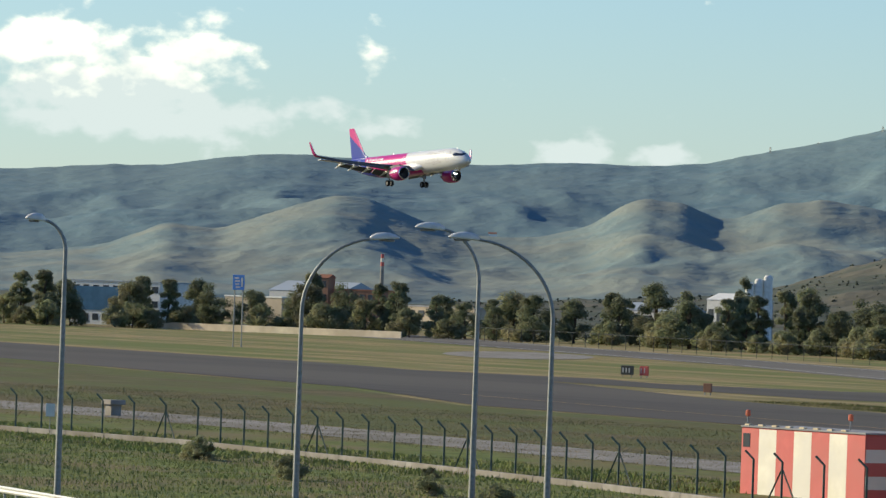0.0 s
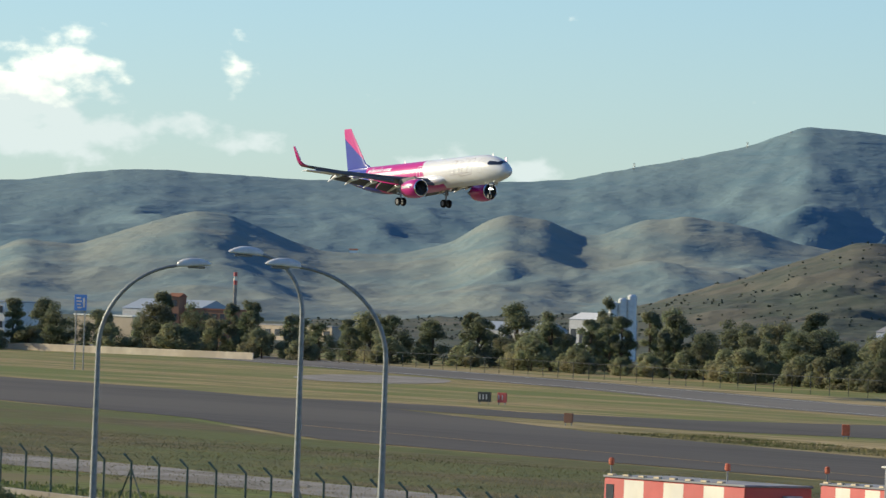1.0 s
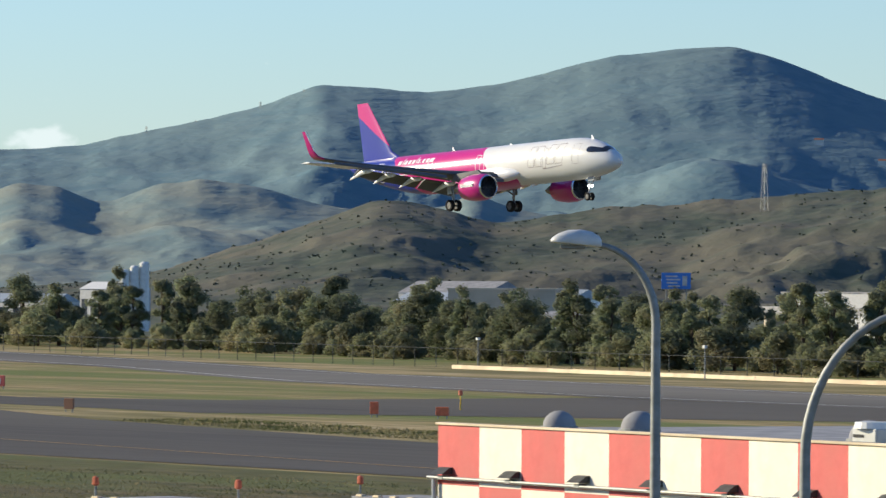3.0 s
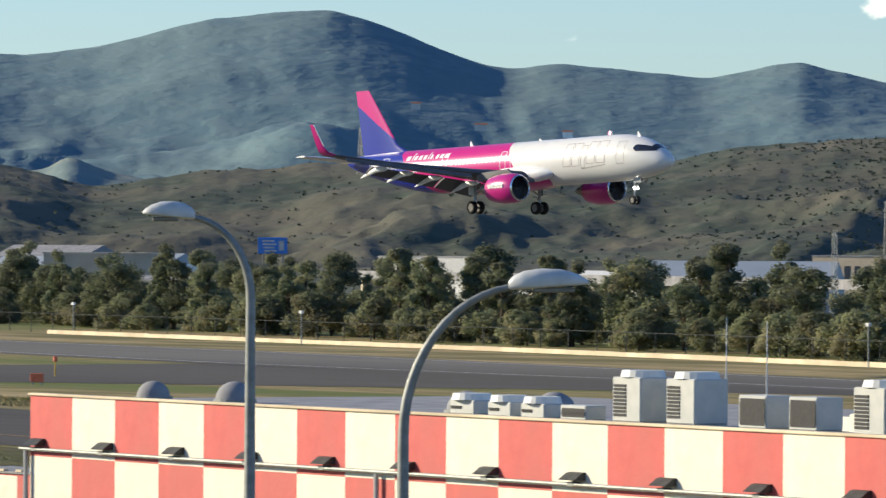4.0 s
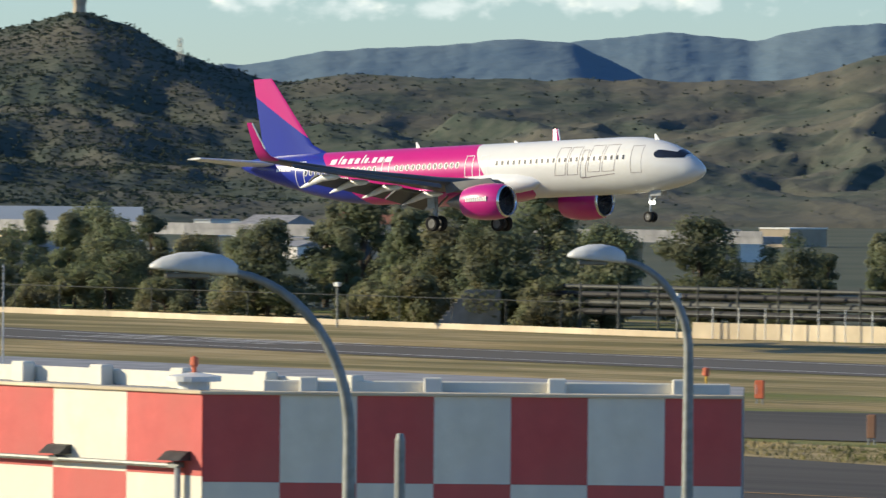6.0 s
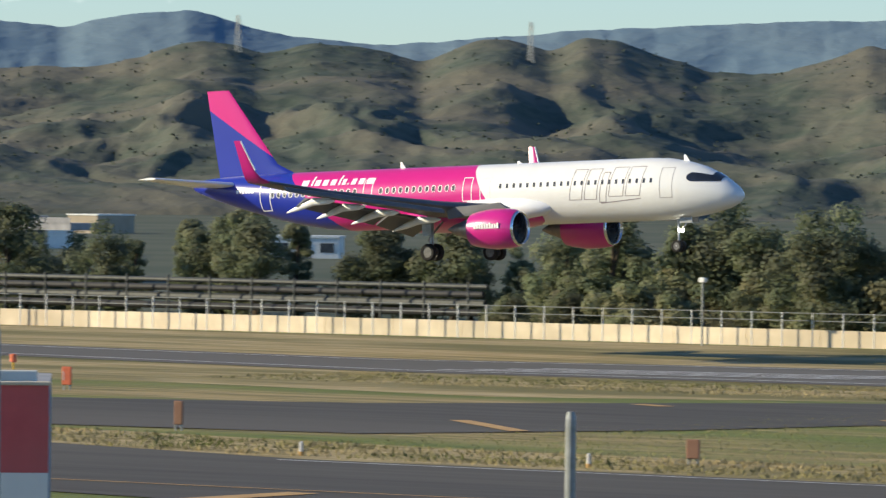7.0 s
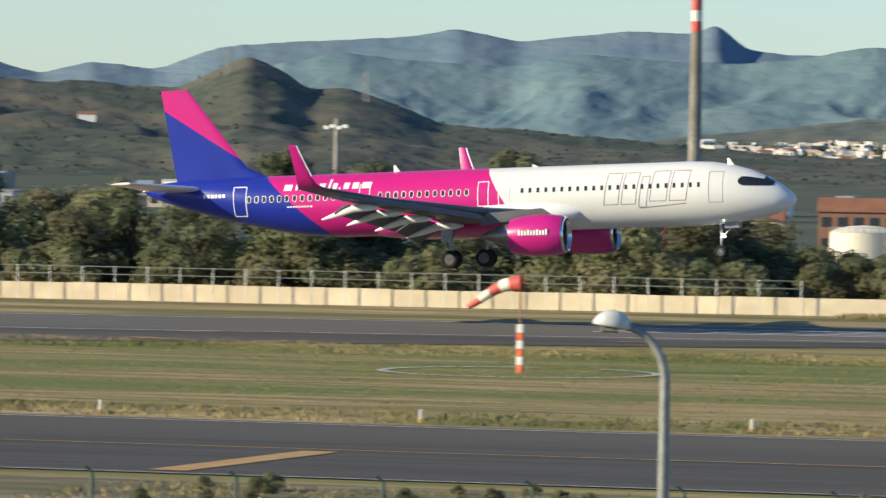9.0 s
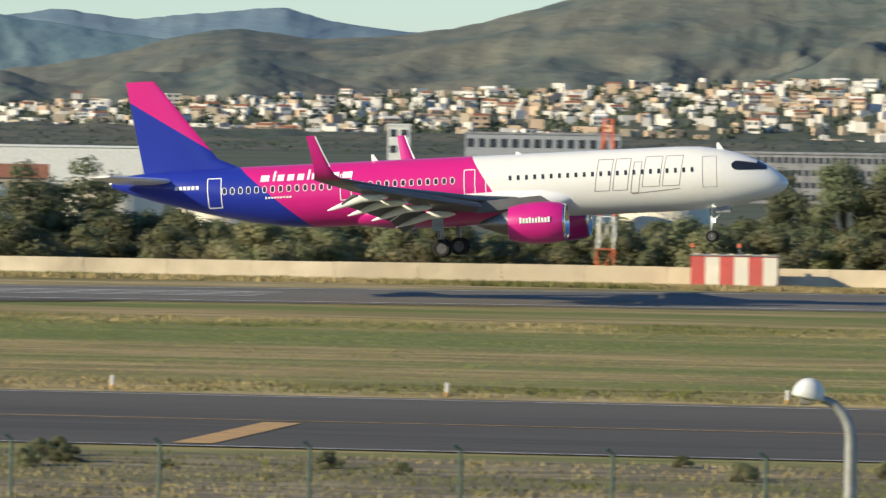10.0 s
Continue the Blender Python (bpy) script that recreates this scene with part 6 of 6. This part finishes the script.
for i in range(130):
    b, x, y, z = town_spot()
    wm, lab = brnd.choice(((M_HOUSE, "pale rendered"), (M_HOUSE, "pale rendered"), (M_WHITEBOX, "white"), (M_HOUSE2, "terracotta")))
    building("house", x, y, z, brnd.uniform(4, 9), 5, brnd.uniform(2.6, 6.0), wm, lab + " town house on the slope", -b + brnd.uniform(-25, 25), brnd.choice(("gable", "flat")), brnd.choice((M_TILE, M_HOUSE, M_TILE)), brnd.choice((2, 3)), 2, "house", "town houses")
verts, faces, mids = [], [], []
for i in range(900):
    b, x, y, z = town_spot()
    w, d, h = brnd.uniform(2.5, 7), brnd.uniform(2, 5), brnd.uniform(2, 5)
    j = len(verts)
    a = radians(-b + brnd.uniform(-30, 30))
    for zz in (z - 1, z + h):
        for sx, sy in ((-1, -1), (1, -1), (1, 1), (-1, 1)):
            lx, ly = sx * w / 2, sy * d / 2
            verts.append((x + lx * math.cos(a) - ly * math.sin(a), y + lx * math.sin(a) + ly * math.cos(a), zz))
    faces += [(j, j + 1, j + 5, j + 4), (j + 1, j + 2, j + 6, j + 5), (j + 2, j + 3, j + 7, j + 6), (j + 3, j, j + 4, j + 7), (j + 4, j + 5, j + 6, j + 7)]
    k = brnd.choice((0, 0, 0, 1, 2))
    mids += [k] * 4 + [brnd.choice((0, 2))]
me = bpy.data.meshes.new("town_houses")
me.from_pydata(verts, [], faces)
for m in (M_HOUSE, M_HOUSE2, M_BUFF):
    me.materials.append(m)
me.polygons.foreach_set("material_index", mids)
tagged(new("town_houses", me), "crowded pale and terracotta hillside houses", "houses", kind="stuff")
# gardens and trees between the houses
verts, faces = [], []
for i in range(1500):
    b, x, y, z = town_spot()
    size = brnd.uniform(1.0, 2.6)
    for k in range(9):
        c = Vector((x + brnd.gauss(0, size), y - brnd.uniform(0, 6), z + abs(brnd.gauss(0, size * 0.6)) + 0.4))
        n = Vector((brnd.uniform(-1, 1), brnd.uniform(-1, 0.2), brnd.uniform(-0.2, 1))).normalized()
        u = n.orthogonal().normalized() * size * 0.6
        w = n.cross(u)
        j = len(verts)
        verts += [tuple(c - u), tuple(c + w), tuple(c + u), tuple(c - w)]
        faces.append((j, j + 1, j + 2, j + 3))
me = bpy.data.meshes.new("town_trees")
me.from_pydata(verts, [], faces)
me.materials.append(M_WOOD)
tagged(new("town_trees", me), "dark garden trees between the town houses", "trees", kind="stuff")
# white specks of farms on the slopes
for b, r, z in ((-60.9, 3500, 48), (-59.6, 3500, 40), (-58.2, 3500, 44), (-56.9, 3500, 50), (-56.0, 3550, 46), (-50.8, 3600, 92), (-50.2, 3600, 80), (-49.4, 3600, 76), (-48.7, 3600, 70), (-24.9, 2180, 36), (-24.0, 2150, 24), (-20.9, 2150, 20), (-12.0, 3560, 22)):
    x, y = at(b, r)
    building("farmhouse", x, y, z - 3, brnd.uniform(4, 8), 4, 3.0, M_HOUSE, "white farmhouse on the mountain slope", -b, "gable", M_TILE, 0, 1, "house", "hill farmhouses")

# elevated road
ob = root("viaduct", Matrix(), "grey concrete viaduct beyond the trees", "viaduct", kind="structure")
for i, ((x0, y0), (x1, y1)) in enumerate(line_pieces([(-800, 640), (-640, 590), (-500, 545), (-410, 540)], 24)):
    L, a = math.hypot(x1 - x0, y1 - y0), math.atan2(y1 - y0, x1 - x0)
    bm = bmesh.new()
    box(bm, 0, L, -0.2, 6, 5.7, 6.5)
    box(bm, 0, L, -0.25, -0.2, 6.5, 7.1)
    sp = part("deck", bm, M_ROOF, ob)
    sp.matrix_basis = Matrix.Translation((x0, y0, 0)) @ Matrix.Rotation(a, 4, "Z")
    bm = bmesh.new()
    box(bm, -0.5, 0.5, 1, 5, 0, 5.7)
    pr = part("pier", bm, M_BUFF, ob)
    pr.matrix_basis = Matrix.Translation((x0, y0, 0)) @ Matrix.Rotation(a, 4, "Z")


def road_sign(x, y, z, w, h, label, turn):
    ob = root("road_sign", Matrix.Translation((x, y, 0)) @ Matrix.Rotation(radians(turn), 4, "Z"), label, "road sign")
    bm = bmesh.new()
    for sx in (-0.35, 0.35):
        tube(bm, [(sx * w, 0.15, 0), (sx * w, 0.15, z + h / 2)], 0.1, 6)
    part("post", bm, M_STEEL, ob)
    bm = bmesh.new()
    box(bm, -w / 2, w / 2, 0, 0.08, z - h / 2, z + h / 2, 0.02)
    bd = part("board", bm, M_BLUE_SIGN, ob)
    bm = bmesh.new()
    for k in range(4):
        zz = z + h * (0.28 - 0.2 * k)
        box(bm, -w * 0.35 + 0.08 * k, w * (0.05 + 0.08 * (k % 2)), -0.012, -0.002, zz - h * 0.05, zz + h * 0.05)
    box(bm, w * 0.22, w * 0.38, -0.012, -0.002, z - h * 0.3, z + h * 0.3)
    part("lettering", bm, M_WHITE_LINE, bd, "white bars of lettering")


road_sign(-631, 491, 11.3, 3.9, 2.1, "blue motorway direction sign on posts", 38)
road_sign(-720, 375, 9.4, 2.0, 2.2, "blue road sign on posts", 30)
# yellow box of unknown use; its legs are added to hold it up
ob = root("yellow_hoarding", Matrix.Translation((-425, 452, 0)) @ Matrix.Rotation(radians(42), 4, "Z"), "yellow box on added steel legs", "hoarding")
bm = bmesh.new()
box(bm, -1.6, 1.6, 0, 0.9, 4.6, 6.6, 0.1)
part("box", bm, M_YELLOW, ob)
bm = bmesh.new()
for sx in (-1.3, 1.3):
    box(bm, sx - 0.1, sx + 0.1, 0.3, 0.5, 0, 4.6)
part("leg", bm, M_DARK_STEEL, ob)

# dark pipe rack with a concrete stair block
ob = root("pipe_rack", Matrix(), "long dark pipe rack behind the wall", "pipe rack")
for k, (z, yy, rr) in enumerate(((1.6, 0, 0.28), (2.3, 0.5, 0.32), (3.0, 0.2, 0.25), (3.6, 0.8, 0.2))):
    bm = bmesh.new()
    tube(bm, [(-325, 398 + yy, z), (-262, 397 + yy, z)], rr, 10)
    part("pipe", bm, M_DARK_STEEL if k % 2 else M_BLACK, ob)
bm = bmesh.new()
tube(bm, [(-324, 396.6, -0.2), (-324, 396.6, 4.0)], 0.09, 6)
stz = part("stanchion", bm, M_DARK_STEEL, ob)
for k in range(1, 16):
    o = new("stanchion", stz.data)
    o.parent = ob
    o.location = (k * 4.1, -0.05 * k, 0)
ob = root("stair_block", Matrix.Translation((-331, 395, 0)) @ Matrix.Rotation(radians(38), 4, "Z"), "pale concrete ramp block with a tank", "ramp")
for k in range(9):
    bm = bmesh.new()
    box(bm, -2.4 + k * 0.3, -2.1 + k * 0.3, 0, 2.5, 0, 0.35 * (k + 1))
    part("step", bm, M_PATH, ob)
bm = bmesh.new()
box(bm, 0.304, 3.0, 0, 2.5, 0, 3.2)
part("landing", bm, M_PATH, ob)


# ---- airfield furniture ----
def guide_sign(x, y, w, h, m, label, turn=0, bars=0):
    ob = root("guidance_sign", Matrix.Translation((x, y, 0)) @ Matrix.Rotation(radians(turn), 4, "Z"), label, "airfield sign", "airfield signs")
    bm = bmesh.new()
    box(bm, -w / 2, w / 2, -0.12, 0.12, 0.3, 0.3 + h, 0.03)
    b = part("board", bm, m, ob)
    bm = bmesh.new()
    for sx in (-0.35, 0.35):
        tube(bm, [(sx * w, 0, 0), (sx * w, 0, 0.32)], 0.05, 6)
    part("leg", bm, M_STEEL, ob)
    if bars:
        bm = bmesh.new()
        for k in range(bars):
            xx = -w * 0.36 + k * w * 0.72 / max(1, bars - 0.2)
            box(bm, xx, xx + w * 0.1, -0.135, -0.122, 0.3 + h * 0.25, 0.3 + h * 0.75)
        part("lettering", bm, M_WHITE_LINE, b, "white bars of lettering")


guide_sign(-541, 331, 1.6, 1.1, M_DARK_STEEL, "black airfield guidance sign back", 30, 3)
guide_sign(-539.2, 332.2, 1.1, 1.1, M_RED, "red airfield guidance sign", 30, 2)
guide_sign(-445, 281, 0.9, 0.9, M_BRICK, "dark brown airfield marker box", 30)
guide_sign(-419.1, 294.5, 0.7, 1.0, M_ORANGE, "orange airfield marker box", 35)
guide_sign(-411.8, 296.2, 1.1, 0.7, M_ORANGE, "orange airfield marker box", 35)
guide_sign(-321.3, 322, 1.5, 1.1, M_YELLOW, "dark yellow airfield guidance sign", 40)
guide_sign(-143.7, 259.6, 1.35, 0.95, M_ORANGE, "orange slatted airfield box", 10, 4)
guide_sign(-135.7, 221.8, 0.55, 0.8, M_BRICK, "small dark red marker box", 20)
guide_sign(-206.8, 272.1, 0.5, 1.0, M_ORANGE, "small orange marker box", 20, 1)
guide_sign(-170.7, 233.2, 0.4, 1.1, M_BRICK, "small dark red marker post", 20)
for x, y in ((-438, 317), (-213, 275.3)):
    ob = root("obstruction_light", Matrix.Translation((x, y, 0)), "red obstruction light on a short post", "light")
    bm = bmesh.new()
    tube(bm, [(0, 0, 0), (0, 0, 1.3)], 0.06, 6)
    part("post", bm, M_YELLOW, ob)
    bm = bmesh.new()
    tube(bm, [(0, 0, 1.3), (0, 0, 1.35), (0, 0, 1.75), (0, 0, 1.8)], [0.08, 0.2, 0.18, 0.05], 10)
    part("lamp", bm, M_ORANGE, ob, "red lamp")
for k in range(26):
    x = -210 + k * 14.5
    ob = root("edge_marker", Matrix.Translation((x, 216.5, 0)), "small white edge marker with yellow foot", "marker", "taxiway edge markers")
    bm = bmesh.new()
    tube(bm, [(0, 0, 0.18), (0, 0, 0.55), (0, 0, 0.62)], [0.09, 0.09, 0.03], 8)
    part("cap", bm, M_WHITE_LINE, ob)
    bm = bmesh.new()
    tube(bm, [(0, 0, 0), (0, 0, 0.19)], 0.12, 8)
    part("foot", bm, M_YELLOW_LINE, ob)
for x, y, z in ((-338, 387, 3.4), (-436, 412, 4.0), (-300, 384, 3.2), (-234, 383.5, 4.6), (-560, 440, 3.6), (-640, 466, 3.6)):
    ob = root("camera_pole", Matrix.Translation((x, y, 0)), "grey pole with a small white box", "pole", "wall poles")
    bm = bmesh.new()
    tube(bm, [(0, 0, 0), (0, 0, z)], 0.08, 6)
    part("shaft", bm, M_STEEL, ob)
    bm = bmesh.new()
    box(bm, -0.25, 0.25, -0.2, 0.2, z, z + 0.35, 0.03)
    part("box", bm, M_WHITEBOX, ob)
# windsock inside its ring
ob = root("windsock", Matrix.Translation((-78.5, 275.0, 0)), "red and white windsock on a banded lattice post", "windsock")
for k in range(6):
    bm = bmesh.new()
    box(bm, -0.16, 0.16, -0.16, 0.16, k * 0.42, k * 0.42 + 0.42)
    part("post_band", bm, M_ORANGE if k % 2 == 0 else M_WHITEBOX, ob)
bm = bmesh.new()
tube(bm, [(0, 0, 2.5), (0, 0, 5.0)], 0.06, 8)
part("mast", bm, M_BRICK, ob)
pts = [(0.05, 0, 4.65), (-0.55, 0, 4.62), (-1.1, 0, 4.45), (-1.65, 0, 4.15), (-2.2, 0, 3.75), (-2.85, 0, 3.35)]
for k in range(5):
    bm = bmesh.new()
    tube(bm, [pts[k], tuple((a + b) / 2 for a, b in zip(pts[k], pts[k + 1])), pts[k + 1]], [0.42 - k * 0.055, 0.4 - k * 0.055, 0.365 - k * 0.055], 14, cap=False)
    part("sleeve", bm, M_RED if k % 2 == 0 else M_CREAM, ob, "faded cloth band", True)
bm = bmesh.new()
for k in range(40):
    a0, a1 = k * math.tau / 40, (k + 0.8) * math.tau / 40
    if 1.2 < a0 < 1.6:
        continue
    bm.faces.new([bm.verts.new((-78.5 + math.cos(a) * r, 275.0 + math.sin(a) * r, 0.05)) for r, a in ((7.4, a0), (7.4, a1), (6.9, a1), (6.9, a0))])
tagged(part("windsock_ring", bm, M_WHITE_LINE), "worn white ring round the windsock", "marking", kind="structure")
# banded hut beyond the runway
small_shed("banded_hut", (-31.8, 398.5), (-25.6, 398.9), 2.5, 2.3, 6, 0, "small hut with red and white bands")
ob = root("notice_plate", Matrix.Translation((-269, 120.6, 0)) @ Matrix.Rotation(radians(60), 4, "Z"), "small white notice plate on the fence", "sign")
bm = bmesh.new()
box(bm, -0.28, 0.28, 0, 0.03, 1.15, 1.95, 0.01)
part("plate", bm, M_WHITEBOX, ob)
bm = bmesh.new()
tube(bm, [(0, 0.06, 0), (0, 0.06, 1.95)], 0.03, 6)
part("post", bm, M_STEEL, ob)
# concrete pedestal and cabinet by the service road
ob = root("pedestal", Matrix.Translation((-318, 150, 0)), "weathered concrete pedestal box", "pedestal")
bm = bmesh.new()
box(bm, -0.45, 0.45, -0.4, 0.4, 0, 0.8)
box(bm, -0.75, 0.75, -0.6, 0.6, 0.8, 1.15, 0.04)
part("body", bm, M_PATH, ob)
for lx, ly, h in ((33.0, 8.0, 3.4), (34.6, 8.5, 3.3), (42.0, 9.0, 3.3), (53.0, 9.0, 3.3)):
    p = on_roof(lx, ly)
    ob = root("whip_aerial", p, "thin white whip aerial on the roof", "aerial", "roof aerials")
    bm = bmesh.new()
    tube(bm, [(0, 0, 0), (0, 0, h)], [0.028, 0.014], 6)
    part("rod", bm, M_WHITEBOX, ob)


# ---- rough grass and scrub ----
def tufts(name, n, spot, hmin, hmax, material, label, seed, blades=7, spread=0.5):
    r = random.Random(seed)
    verts, faces = [], []
    for i in range(n):
        x, y = spot(r)
        h = r.uniform(hmin, hmax)
        for k in range(blades):
            a = r.uniform(0, math.tau)
            bx, by = x + r.gauss(0, spread), y + r.gauss(0, spread)
            w = h * 0.22
            j = len(verts)
            verts += [(bx - math.cos(a) * w, by - math.sin(a) * w, 0), (bx + math.cos(a) * w, by + math.sin(a) * w, 0), (bx + r.gauss(0, 0.25) * h, by + r.gauss(0, 0.25) * h, h * r.uniform(0.7, 1.1))]
            faces.append((j, j + 1, j + 2))
    me = bpy.data.meshes.new(name)
    me.from_pydata(verts, [], faces)
    me.materials.append(material)
    return tagged(new(name, me), label, "grass", kind="stuff")


M_STRAW = mat("straw_grass", (0.36, 0.285, 0.15), (0.26, 0.21, 0.1), 0.3, 0.9, c3=(0.12, 0.13, 0.045), scale2=0.06)
M_GREEN_GRASS = mat("green_grass", (0.19, 0.235, 0.065), (0.21, 0.215, 0.085), 0.3, 0.9)


def strip(y0, y1, x0=-420, x1=40, slope=0.0):
    def spot(r):
        x = r.uniform(x0, x1)
        return x, r.uniform(y0, y1) + max(0, -x - 150) * slope
    return spot


tufts("taxiway_verge", 9000, strip(215, 226, slope=0.2), 0.08, 0.24, M_STRAW, "dry straw-coloured verge grass", 1)
tufts("runway_verge", 7000, strip(296, 312, -215, 40), 0.06, 0.2, M_STRAW, "dry straw-coloured verge grass", 2)
tufts("wall_verge", 6000, strip(388, 395, -90, 40), 0.15, 0.4, M_STRAW, "dry grass below the wall", 3)
tufts("field_grass", 9000, strip(226, 312, -160, 40), 0.04, 0.12, M_STRAW, "patchy dry field grass", 4, 6, 1.0)
tufts("green_field_grass", 9000, strip(226, 315, -160, 40), 0.04, 0.12, M_GREEN_GRASS, "patchy green field grass", 5, 6, 1.2)
tufts("fence_scrub", 5000, strip(128, 168, -60, 20), 0.06, 0.2, M_STRAW, "rough dry scrub by the fence", 6)
tufts("far_grass", 14000, strip(140, 200, -420, -190), 0.05, 0.15, M_STRAW, "rough dry field grass", 7, 6, 0.9)
tufts("green_bank", 16000, strip(60, 112, -330, -130), 0.06, 0.2, M_GREEN_GRASS, "lush green grass bank", 8, 6, 0.7)
tufts("green_strip", 5000, strip(112, 131, -330, -190), 0.08, 0.26, M_GREEN_GRASS, "green weeds along the fence", 9)
srnd = random.Random(8)
for k in range(34):
    bx, by = srnd.uniform(-60, 5), srnd.uniform(158, 168)
    plant("bush", bx, by, srnd.uniform(0.07, 0.15))
for k in range(8):
    plant("bush", srnd.uniform(-230, -150), srnd.uniform(85, 110), srnd.uniform(0.15, 0.3))
for ps in PROTOS.values():
    for p in ps:
        for o in (*p.children_recursive, p):
            bpy.data.objects.remove(o)


# ---- motion of the things ----
def motions():
    walk(PLANE, [(t, pose(x, y, z, 0, -p, h)) for t, x, y, z, h, p in FLIGHT])


motions()
